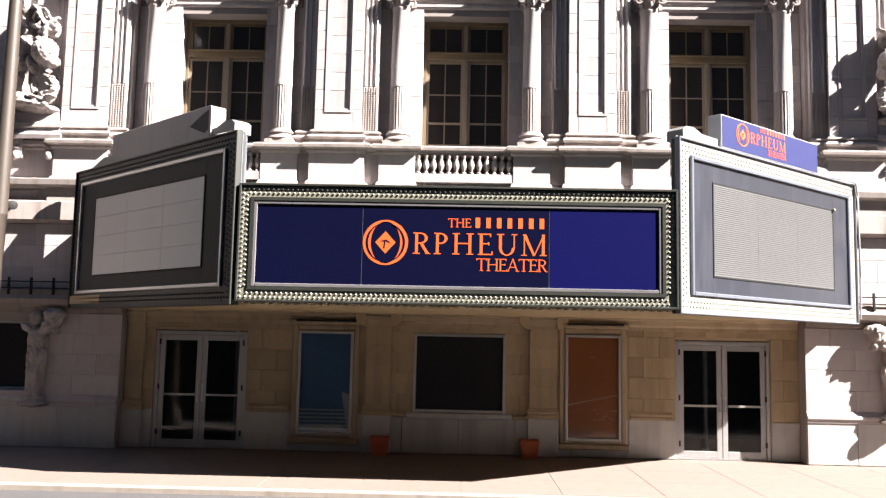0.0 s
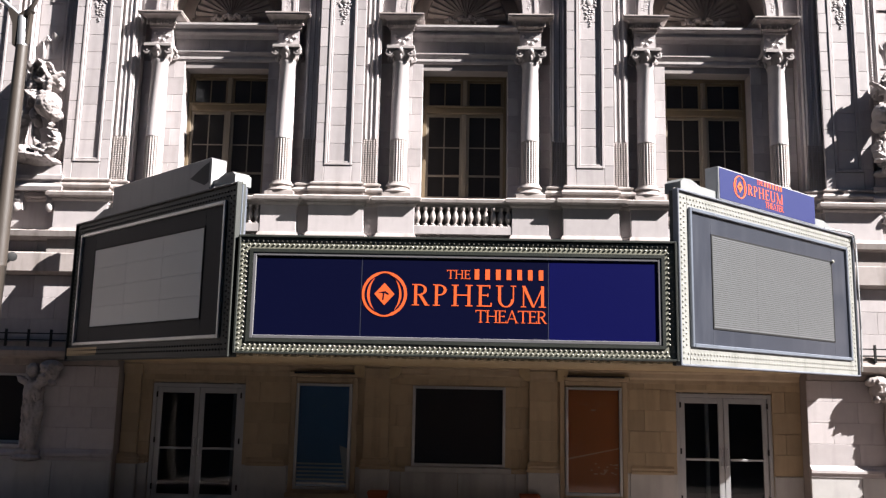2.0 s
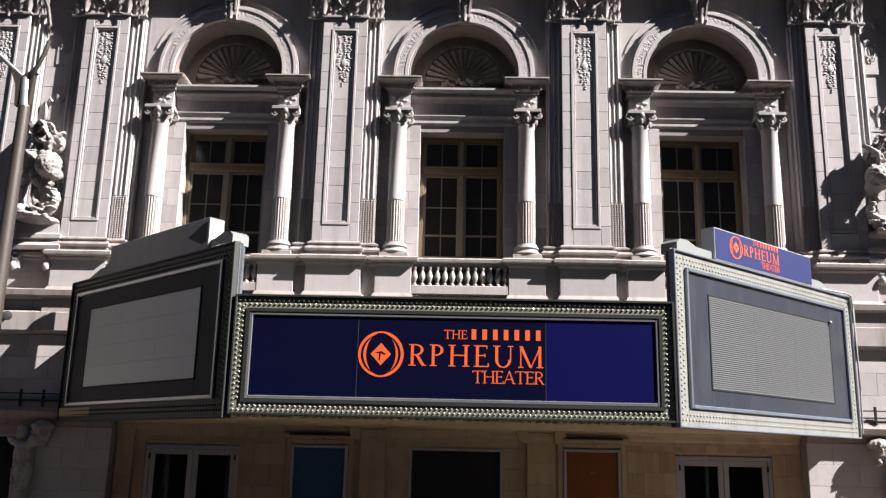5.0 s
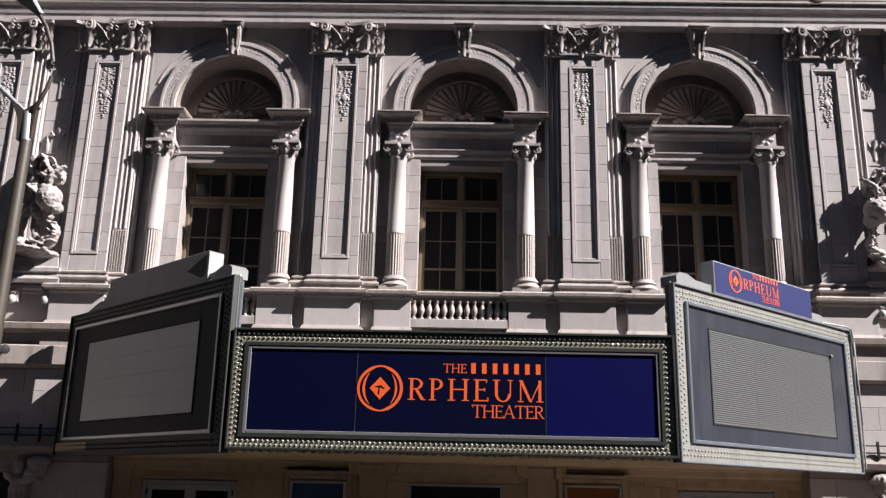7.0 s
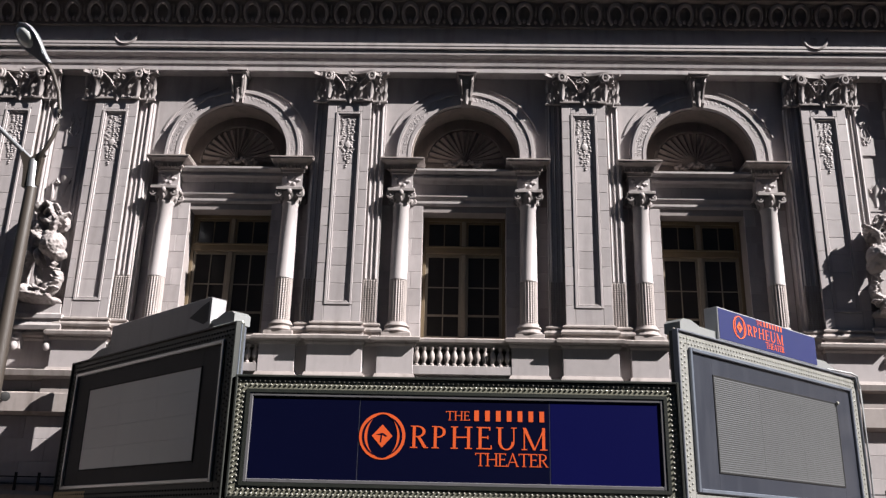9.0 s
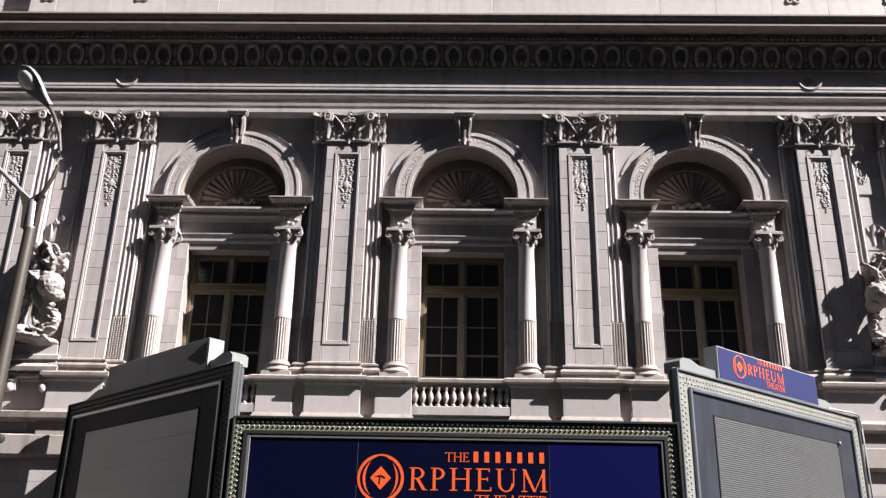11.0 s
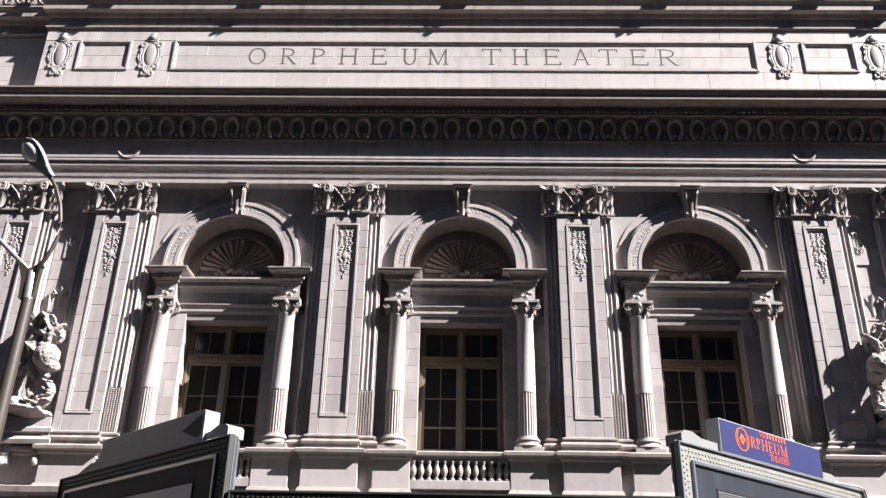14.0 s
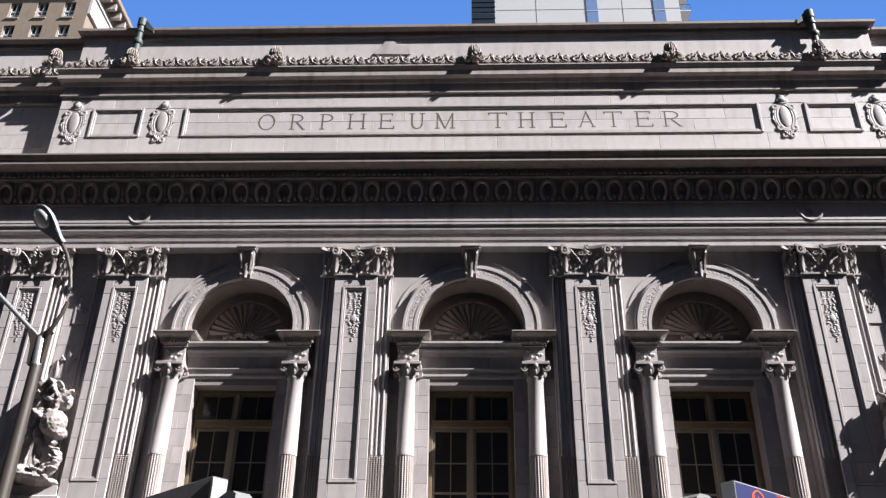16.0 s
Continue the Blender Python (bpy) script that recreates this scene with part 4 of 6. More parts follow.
def tall_window():
    """A two-leaf casement with a transom light; its middle at x = 0, its face at y = 0."""
    th = thing("window_1", (BAYS[0], BACK + 0.42, 6.2), "tall dark window with ochre frame and transom light", "window", "tall windows of the upper storey", "structure")
    w, h, tz = 0.898, 2.828, 2.06
    bm = B()
    for s in (-1, 1):
        box(bm, s * w, s * (w - 0.075), -0.05, 0.12, 0.0, h, 0.006)
    box(bm, -w + 0.075, w - 0.075, -0.05, 0.12, h - 0.08, h, 0.006)
    box(bm, -w + 0.075, w - 0.075, -0.05, 0.12, 0.0, 0.10, 0.006)
    part("window_frame", bm, BRONZE, th)
    bm = B()
    box(bm, -w + 0.075, w - 0.075, -0.10, 0.12, tz - 0.075, tz + 0.075, 0.012)
    box(bm, -w + 0.06, w - 0.06, -0.13, 0.0, tz + 0.055, tz + 0.085, 0.006)
    part("transom_bar", bm, BRONZE, th, "moulded ochre transom bar")
    bm = B()
    box(bm, -0.045, 0.045, -0.06, 0.10, tz + 0.078, h - 0.082, 0.008)
    box(bm, -0.05, 0.05, -0.06, 0.10, 0.102, tz - 0.078, 0.008)
    part("mullion", bm, PALEWOOD, th)
    for s in (-1, 1):
        x0, x1 = s * 0.052, s * (w - 0.078)
        lo, hi = min(x0, x1), max(x0, x1)
        bm = B()
        for a, c in ((lo, lo + 0.045), (hi - 0.045, hi)):
            box(bm, a, c, -0.02, 0.05, tz + 0.08, h - 0.085)
        box(bm, lo + 0.045, hi - 0.045, -0.02, 0.05, tz + 0.08, tz + 0.125)
        box(bm, lo + 0.045, hi - 0.045, -0.02, 0.05, h - 0.13, h - 0.085)
        box(bm, (lo + hi) / 2 - 0.011, (lo + hi) / 2 + 0.011, 0.0, 0.04, tz + 0.125, h - 0.13)
        up = part("transom_sash", bm, BRONZE, th)
        bm = B()
        for a, c in ((lo, lo + 0.05), (hi - 0.05, hi)):
            box(bm, a, c, -0.02, 0.05, 0.105, tz - 0.08)
        for a, c in ((0.105, 0.17), (0.60, 0.64), (tz - 0.135, tz - 0.08)):
            box(bm, lo + 0.05, hi - 0.05, -0.018, 0.048, a, c)
        box(bm, (lo + hi) / 2 - 0.011, (lo + hi) / 2 + 0.011, 0.0, 0.04, 0.17, 0.60)
        box(bm, (lo + hi) / 2 - 0.011, (lo + hi) / 2 + 0.011, 0.0, 0.04, 0.64, tz - 0.135)
        box(bm, lo + 0.05, hi - 0.05, 0.001, 0.041, 1.235, 1.257)
        down = part("casement", bm, PALEWOOD, th, "weathered pale casement sash")
        mid = (lo + hi) / 2
        for a, c in ((lo + 0.045, mid - 0.011), (mid + 0.011, hi - 0.045)):
            part("pane", box(B(), a, c, 0.018, 0.024, tz + 0.125, h - 0.13), GLASS, up)
            for e, f in ((0.17, 0.60), (0.64, 1.235), (1.257, tz - 0.135)):
                part("pane", box(B(), a, c, 0.018, 0.024, e, f), GLASS, down)
    return th


first = tall_window()
for k, b in enumerate(BAYS[1:]):
    copy_thing(first, Matrix.Translation((b, BACK + 0.42, 6.2))).name = "window_%d" % (k + 2)


def balustrade():
    th = thing("balustrade", (BAYS[0], FACE + 0.07, 5.56), "short stone balustrade of turned balusters under a window", "balustrade", "balustrades under the windows")
    part("bottom_rail", box(B(), -1.0, 1.0, -0.06, 0.16, -0.16, 0.02, 0.01), STONE, th)
    prof = [(0.05, 0.02), (0.05, 0.05), (0.03, 0.07), (0.035, 0.10), (0.062, 0.16), (0.066, 0.20), (0.05, 0.27), (0.028, 0.32), (0.028, 0.34), (0.045, 0.36), (0.048, 0.40)]
    me = link_mesh("baluster", lathe(B(), prof, 14), WEATHERED, True)
    for i in range(13):
        ob = new("baluster", me)
        ob.parent, ob.location = th, (-0.92 + i * 0.1533, 0.0, 0.0)
    return th


first = balustrade()
for b in BAYS[1:]:
    copy_thing(first, Matrix.Translation((b, FACE + 0.07, 5.56)))
# Dark sheet stands in for the shade between the balusters.
solid("wall_balustrade_back", box(B(), -15, 15, FACE + 0.36, FACE + 0.42, 5.4, 6.0), GRIMESHADE, "wall behind the balusters, painted dark as their shade", "wall", "structure")


# ---- marquee ----
MX0, MX1, MY, MZ0, MZ1 = -3.46, 3.20, 13.3, 2.77, 4.56
marquee = thing("theater_marquee", (0, MY, MZ0), "dark blue lettered marquee sign with a frame of bare bulbs", "marquee")
MB = (0, MY, MZ0)


def loc(x0, x1, y0, y1, z0, z1, bevel=0.0, bm=None):
    return box(bm or B(), x0, x1, y0 - MY, y1 - MY, z0 - MZ0, z1 - MZ0, bevel)


def frame_boxes(bm, x0, x1, z0, z1, t, y0, y1, bevel=0.0):
    box(bm, x0, x0 + t, y0, y1, z0, z1, bevel)
    box(bm, x1 - t, x1, y0, y1, z0, z1, bevel)
    box(bm, x0 + t, x1 - t, y0, y1, z0, z0 + t, bevel)
    box(bm, x0 + t, x1 - t, y0, y1, z1 - t, z1, bevel)
    return bm


def bulbs(bm, x0, x1, z0, z1, y, step, rows, gap):
    """Bare bulbs in rows round a frame."""
    for r in range(rows):
        o = gap * r
        nx, nz = int((x1 - x0 - 2 * o) / step), int((z1 - z0 - 2 * o) / step)
        pts = []
        for i in range(nx + 1):
            x = x0 + o + (x1 - x0 - 2 * o) * (i + 0.5 * (r % 2)) / nx
            if x <= x1 - o + 0.001:
                pts += [(x, z0 + o), (x, z1 - o)]
        for i in range(1, nz):
            z = z0 + o + (z1 - z0 - 2 * o) * (i + 0.5 * (r % 2)) / nz
            pts += [(x0 + o, z), (x1 - o, z)]
        for x, z in pts:
            ball(bm, (x, y - 0.006, z), (0.019, 0.014, 0.019), sub=1)
    return bm


H = MZ1 - MZ0
part("cabinet", box(B(), MX0 + 0.004, MX1 - 0.004, 0.03, 0.5, 0.0, H, 0.01), GREEN, marquee, "weathered dark cabinet")
part("bulb_frame", frame_boxes(B(), MX0, MX1, 0.0, H - 0.03, 0.17, -0.01, 0.03, 0.004), CREAM, marquee, "weathered cream enamel frame")
part("rim", frame_boxes(B(), MX0 - 0.012, MX1 + 0.012, -0.012, H + 0.012, 0.035, -0.05, 0.05, 0.006), GREEN, marquee, "dark chipped edge strip")
tagged(part("bulb", bulbs(B(), MX0 + 0.06, MX1 - 0.06, 0.06, H - 0.075, -0.01, 0.075, 2, 0.06), BULB, marquee, "rows of small unlit bulbs", True), kind="stuff")
part("dark_reveal", frame_boxes(B(), MX0 + 0.17, MX1 - 0.17, 0.17, H - 0.2, 0.05, -0.03, 0.03), GREEN, marquee)
part("silver_trim", frame_boxes(B(), MX0 + 0.22, MX1 - 0.22, 0.22, H - 0.25, 0.055, -0.02, 0.03, 0.008), FADED, marquee, "dull grey metal trim")
PX0, PX1, PZ0, PZ1 = MX0 + 0.275, MX1 - 0.275, 0.275, H - 0.305
cuts = (PX0, -1.56, 1.28, PX1)
for a, c, m in zip(cuts, cuts[1:], (0, 1, 2)):
    part("sign_panel", box(B(), a + 0.006, c - 0.006, 0.0, 0.03, PZ0, PZ1), BLUE2 if m == 2 else BLUE, marquee, "dark blue vinyl panel")
for x in cuts[1:3]:
    part("panel_seam", box(B(), x - 0.006, x + 0.006, 0.003, 0.03, PZ0, PZ1), DULL, marquee)


def emblem(name, parent, at, k, turn):
    """A broad ring with a diamond in it."""
    bm = B()
    n = 48
    outer = [(0.345 * math.cos(2 * math.pi * i / n), 0.345 * math.sin(2 * math.pi * i / n)) for i in range(n + 1)]
    inner = [(0.225 * math.cos(2 * math.pi * i / n), 0.322 * math.sin(2 * math.pi * i / n)) for i in range(n + 1)]
    plate_strip(bm, outer, inner, -0.002, 0.0)
    plate(bm, [(-0.155, 0.0), (0.0, -0.17), (0.155, 0.0), (0.0, 0.17)], -0.002, 0.0)
    ob = part(name, bm, ORANGE, parent, "orange ring and diamond emblem")
    ob.matrix_basis = pose(*at, 0, 0, turn) @ Matrix.Diagonal((k, 1, k, 1))
    bm = B()
    plate(bm, [(-0.09, 0.02), (0.01, 0.045), (0.075, 0.0), (0.06, -0.01), (0.0, 0.02), (-0.01, -0.09), (-0.03, -0.09), (-0.02, 0.012)], -0.004, -0.002)
    plate(bm, arc(0.0, 0.0, 0.30, 112, 248, 16) + arc(0.05, 0.0, 0.315, 242, 118, 16), -0.004, -0.0021)
    plate(bm, [(-x, z) for x, z in arc(0.0, 0.0, 0.30, 112, 248, 16) + arc(0.05, 0.0, 0.315, 242, 118, 16)], -0.004, -0.0021)
    dark = part("emblem_line", bm, BLUE, ob)


def sign_lettering(parent, base, k, turn):
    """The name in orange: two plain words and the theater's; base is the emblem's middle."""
    def at(x, z, out=0.0015):
        a = radians(turn)
        return (base[0] + x * k * math.cos(a) + out * math.sin(a), base[1] + x * k * math.sin(a) - out * math.cos(a), base[2] + z * k)
    emblem("emblem", parent, base, k, turn)
    roman_word("word", "RPHEUM", 0.325 * k, 2.03 * k, ORANGE, parent, at(0.42, -0.165), 0.135, 0.055, turn, "orange roman capital letters")
    roman_word("word", "THE", 0.135 * k, 0.355 * k, ORANGE, parent, at(0.945, 0.25), 0.12, 0.07, turn, "small thin orange roman capital letters")
    for i in range(7):
        ob = part("name_bar", box(B(), 0.162 * i + 0.02, 0.162 * i + 0.09, -0.0015, 0.0, 0.0, 0.158), ORANGE, parent, "short plain orange bar")
        ob.matrix_basis = pose(*at(1.345, 0.245), 0, 0, turn) @ Matrix.Diagonal((k, 1, k, 1))
    roman_word("word", "THEATER", 0.188 * k, 1.07 * k, ORANGE, parent, at(1.385, -0.408), 0.115, 0.06, turn, "orange roman capital letters")


sign_lettering(marquee, (-1.21, -0.002, 3.695 - MZ0), 1.0, 0.0)

# soffit of the canopy
def soffit_outline(z):
    return [(MX0, MY + 0.02), (MX1, MY + 0.02), (7.5, 17.08), (7.5, 17.48), (6.66, 17.48), (6.66, 17.84), (-6.8, 17.84), (-6.8, 17.48), (-7.72, 17.48), (-7.72, 17.08)]


bm = B()
out = soffit_outline(0)
lo = [bm.verts.new((x, y, 2.80)) for x, y in out]
hi = [bm.verts.new((x, y, 2.95)) for x, y in out]
bm.faces.new(lo)
bm.faces.new(hi[::-1])
for i in range(len(lo)):
    bm.faces.new((lo[i], lo[(i + 1) % len(lo)], hi[(i + 1) % len(lo)], hi[i]))
canopy = thing("canopy", (0, 15.3, 2.8), "cream plaster canopy ceiling with rows of bulbs", "canopy")
ob = part("soffit", bm, SOFFIT, canopy)
ob.location = (0, -15.3, -2.8)
bm = B()
for k in range(7):
    y = 13.55 + 0.55 * k
    half = 3.2 + (y - MY) * 1.1
    torus_n = int(2 * half / 0.24)
    for i in range(torus_n):
        ball(bm, (-half + 0.24 * i, y, 2.795), (0.022, 0.022, 0.035), sub=1)
ob = tagged(part("bulb", bm, BULB, canopy, "rows of small unlit bulbs", True), kind="stuff")
ob.location = (0, -15.3, -2.8)
bm = B()
for k in range(5):
    y = 13.8 + 0.7 * k
    half = 2.85 + (y - MY) * 1.08
    box(bm, -half - 0.1, half - 0.1, y, y + 0.1, 2.72, 2.80, 0.02)
for x in (-4.9, -2.5, 0.0, 2.4, 4.7):
    box(bm, x - 0.08, x + 0.08, 13.75 + max(0.0, (abs(x) - 2.8) / 1.05), 17.5, 2.74, 2.80, 0.02)
ob = part("rib", bm, SOFFIT, canopy, "moulded plaster ribs")
ob.location = (0, -15.3, -2.8)
edge_me = link_mesh("scallop", ball(ball(B(), (0, 0, 0), (0.05, 0.03, 0.05), sub=2), (0.07, 0, 0.02), (0.025, 0.025, 0.03), sub=1), SOFFIT, True)
for i in range(52):
    ob = new("scallop", edge_me)
    ob.parent, ob.location = canopy, (-3.42 + 0.129 * i, -1.85, -0.03)
# roof of the canopy
bm = B()
lo = [bm.verts.new((x * 0.985, y + 0.3 if y < 14 else y, 4.42)) for x, y in out]
hi = [bm.verts.new((x * 0.985, y + 0.3 if y < 14 else y, 4.5)) for x, y in out]
bm.faces.new(lo)
bm.faces.new(hi[::-1])
for i in range(len(lo)):
    bm.faces.new((lo[i], lo[(i + 1) % len(lo)], hi[(i + 1) % len(lo)], hi[i]))
ob = part("canopy_roof", bm, GREEN, canopy, "dark flat canopy roof")
ob.location = (0, -15.3, -2.8)


def wing(side):
    """A side sign that runs back from the corner of the marquee to the wall. Its own x runs from its near end to the wall."""
    near, far = ((3.22, 13.3), (7.52, 17.1)) if side > 0 else ((-3.52, 13.3), (-7.70, 17.1))
    d = Vector((far[0] - near[0], far[1] - near[1]))
    L = d.length
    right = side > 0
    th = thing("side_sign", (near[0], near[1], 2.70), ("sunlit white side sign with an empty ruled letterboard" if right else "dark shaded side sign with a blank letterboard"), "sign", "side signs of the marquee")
    # local x to the picture's right for both
    ang = math.degrees(math.atan2(d.y, d.x)) if right else math.degrees(math.atan2(-d.y, -d.x))
    origin = near if right else far
    th.matrix_world = pose(origin[0], origin[1], 2.70, 0, 0, ang)
    def X(s):
        return s * L if right else (1 - s) * L
    def rng(a, b):
        return min(X(a), X(b)), max(X(a), X(b))
    H = 2.70
    part("cabinet", box(B(), 0.004, L - 0.004, 0.04, 0.13, 0.0, H, 0.012), GREEN, th, "weathered dark cabinet")
    # Sun and shade are put into each side's colours; left bulbs go black.
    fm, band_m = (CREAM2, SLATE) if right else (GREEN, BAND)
    part("bulb_frame", frame_boxes(B(), 0.0, L, 0.03, H - 0.02, 0.27, -0.01, 0.04, 0.006), fm, th, "weathered cream bulb frame" if right else "bulb frame toned dark for the shaded side")
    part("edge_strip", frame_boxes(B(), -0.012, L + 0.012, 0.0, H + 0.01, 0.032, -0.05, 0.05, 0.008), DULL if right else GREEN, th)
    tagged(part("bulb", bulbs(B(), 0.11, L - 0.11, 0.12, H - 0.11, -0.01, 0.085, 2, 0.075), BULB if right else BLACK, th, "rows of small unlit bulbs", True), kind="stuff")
    x0, x1 = rng(0.052, 0.955)
    part("silver_trim", frame_boxes(B(), x0, x1, 0.29, 2.46, 0.06, -0.05, 0.03, 0.01), SILVER if not right else ZINC, th, "dull metal trim round the sign")
    a, b = rng(0.163, 0.845)
    for p, q, e, f in ((x0 + 0.06, a - 0.026, 0.35, 2.40), (b + 0.026, x1 - 0.06, 0.35, 2.40), (a - 0.023, b + 0.023, 0.35, 0.603), (a - 0.023, b + 0.023, 2.117, 2.40)):
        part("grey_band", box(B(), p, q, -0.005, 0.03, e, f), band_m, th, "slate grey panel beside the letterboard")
    a, b = rng(0.163, 0.845)
    z0, z1 = 0.63, 2.09
    part("board_edge", frame_boxes(B(), a - 0.025, b + 0.025, z0 - 0.025, z1 + 0.025, 0.026, -0.018, 0.03), BLACK, th, "black edge of the letterboard")
    for i in range(3):
        for k in range(4):
            w, h = (b - a) / 3, (z1 - z0) / 4
            part("board_panel", box(B(), a + i * w + 0.002, a + (i + 1) * w - 0.002, -0.012, 0.03, z0 + k * h + 0.002, z0 + (k + 1) * h - 0.002), RULED if right else BOARD, th)
    if right:
        bm = B()
        for k in range(1, 44):
            z = z0 + (z1 - z0) * k / 44
            box(bm, a, b, -0.017, -0.012, z - 0.005, z + 0.005)
        part("letter_rail", bm, RAIL, th, "thin horizontal letter rails")
    if right:
        part("conduit", tube(B(), [(L - 1.1, -0.03, H + 0.02), (L - 0.25, -0.07, H + 0.05), (L - 0.04, -0.08, H + 0.02), (L + 0.03, -0.08, H - 0.22), (L + 0.035, -0.08, 0.9), (L + 0.035, -0.06, 0.1)], 0.018, 8), GALV, th, "bare grey conduit bent over the corner", True)
        part("corner_lamp", ball(B(), (b + 0.01, -0.045, z1 + 0.02), (0.035, 0.03, 0.035)), BULB, th, "small white lamp at the letterboard's corner", True)
    # box sign on top, with its stepped shoulders
    t0, t1 = rng(0.145, 0.742)
    part("shoulder", plate(B(), [(X(0.03), 2.70), (X(0.03), 2.86), (X(0.045), 2.92), (X(0.08), 2.93), (X(0.12), 2.86), (X(0.30), 2.84), (X(0.30), 2.70)] if right else [(X(0.30), 2.70), (X(0.30), 2.84), (X(0.12), 2.86), (X(0.08), 2.93), (X(0.045), 2.92), (X(0.03), 2.86), (X(0.03), 2.70)], 0.02, 0.32), WHITEEN, th, "pale painted shoulder")
    part("shoulder", plate(B(), [(X(0.70), 2.70), (X(0.70), 2.88), (X(0.82), 2.88), (X(0.90), 2.74), (X(0.90), 2.70)] if right else [(X(0.90), 2.70), (X(0.90), 2.74), (X(0.82), 2.88), (X(0.70), 2.88), (X(0.70), 2.70)], 0.02, 0.32), WHITEEN, th, "pale painted shoulder")
    if right:
        u0, u1 = X(0.20), X(0.75)
        part("top_sign", box(B(), u0, u1, -0.03, 0.22, 2.72, 3.27, 0.008), GALV, th, "small blue box sign with orange lettering")
        part("top_sign_face", box(B(), u0 + 0.02, u1 - 0.02, -0.036, -0.03, 2.74, 3.25), FADEDBLUE, th)
        sign_lettering(th, (u0 + 0.62, -0.04, 3.02), 0.56, 0.0)
    else:
        part("top_sign", box(B(), t0, t1, -0.03, 0.26, 2.70, 3.24, 0.008), FADED, th, "blank scuffed grey box sign")
        part("torn_patch", plate(B(), [(t1 - 0.62, 2.97), (t1 - 0.16, 2.80), (t1 - 0.04, 2.84), (t1 - 0.04, 3.17), (t1 - 0.2, 3.13)], -0.034, -0.0301), BAND, th, "dark worn patch")
        part("top_sign_end", box(B(), t1 + 0.002, t1 + 0.014, -0.02, 0.25, 2.72, 3.22), SILVER, th)
    return th


wing(1)
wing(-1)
# end cheeks between the front sign and the side signs
for x, lab in ((MX0 - 0.03, "polished metal end cheek of the side sign"), (MX1 + 0.03, "polished metal end cheek of the side sign")):
    th = thing("sign_cheek", (x, MY + 0.16, MZ1), lab, "sign end", "sign cheeks")
    part("cheek", box(B(), -0.022, 0.022, -0.12, 0.16, -1.75, 0.82, 0.006), ZINC if x < 0 else GREEN, th)
    part("lamp_bulb", ball(B(), (0, -0.05, 0.85), (0.03, 0.03, 0.04)), BULB, th)


# ---- doors, posters and planters under the canopy ----
def entrance_door(x0, x1):
    th = thing("door_1", ((x0 + x1) / 2, IN + 0.1, 0), "closed double glass door in a pale aluminium frame", "door", "entrance doors", "structure")
    w, h = (x1 - x0) / 2, 2.33
    bm = B()
    box(bm, -w, -w + 0.075, -0.06, 0.08, 0, h, 0.006)
    box(bm, w - 0.075, w, -0.06, 0.08, 0, h, 0.006)
    box(bm, -w + 0.075, w - 0.075, -0.06, 0.08, h - 0.075, h, 0.006)
    part("door_frame", bm, ALU, th)
    part("threshold", box(B(), -w + 0.075, w - 0.075, -0.06, 0.1, 0.0, 0.02), ALU, th)
    for s in (-1, 1):
        a, b = (0.006, w - 0.08) if s > 0 else (-w + 0.08, -0.006)
        bm = B()
        box(bm, a, a + 0.10, -0.025, 0.03, 0.025, h - 0.08, 0.005)
        box(bm, b - 0.10, b, -0.025, 0.03, 0.025, h - 0.08, 0.005)
        box(bm, a + 0.10, b - 0.10, -0.025, 0.03, 0.025, 0.16, 0.005)
        box(bm, a + 0.10, b - 0.10, -0.025, 0.03, h - 0.19, h - 0.08, 0.005)
        leaf = part("door_leaf", bm, ALU, th)
        pane = part("pane", box(B(), a + 0.10, b - 0.10, 0.0, 0.008, 0.16, h - 0.19), CLEAR, leaf)
        pane.visible_shadow = False
        part("push_bar", box(B(), a + 0.10, b - 0.10, -0.06, -0.03, 1.03, 1.075, 0.006), ALU, leaf, "horizontal push bar")
        xx = 0.05 * s
        part("door_handle", tube(B(), [(xx, -0.025, 0.92), (xx, -0.08, 0.94), (xx, -0.08, 1.24), (xx, -0.025, 1.26)], 0.014, 8), SILVER, leaf, "upright pull handle", True)
        for z in (0.25, 1.15, 2.05):
            part("hinge", box(B(), s * (w - 0.10), s * (w - 0.07), -0.075, -0.055, z, z + 0.11), BLACK, leaf)
    return th


for k, (a, b) in enumerate(DOORS):
    entrance_door(a, b).name = "door_%d" % (k + 1)
for x in (-5.0, -4.55, 4.75, 5.3):
    th = thing("lobby_post", (x, 19.6, 0), "pale post standing in the dark lobby", "post", "lobby posts")
    part("post", box(B(), -0.04, 0.04, -0.04, 0.04, 0, 3.6, 0.01), ALU, th)
    part("foot", box(B(), -0.07, 0.07, -0.07, 0.07, 0, 0.03, 0.01), ALU, th)


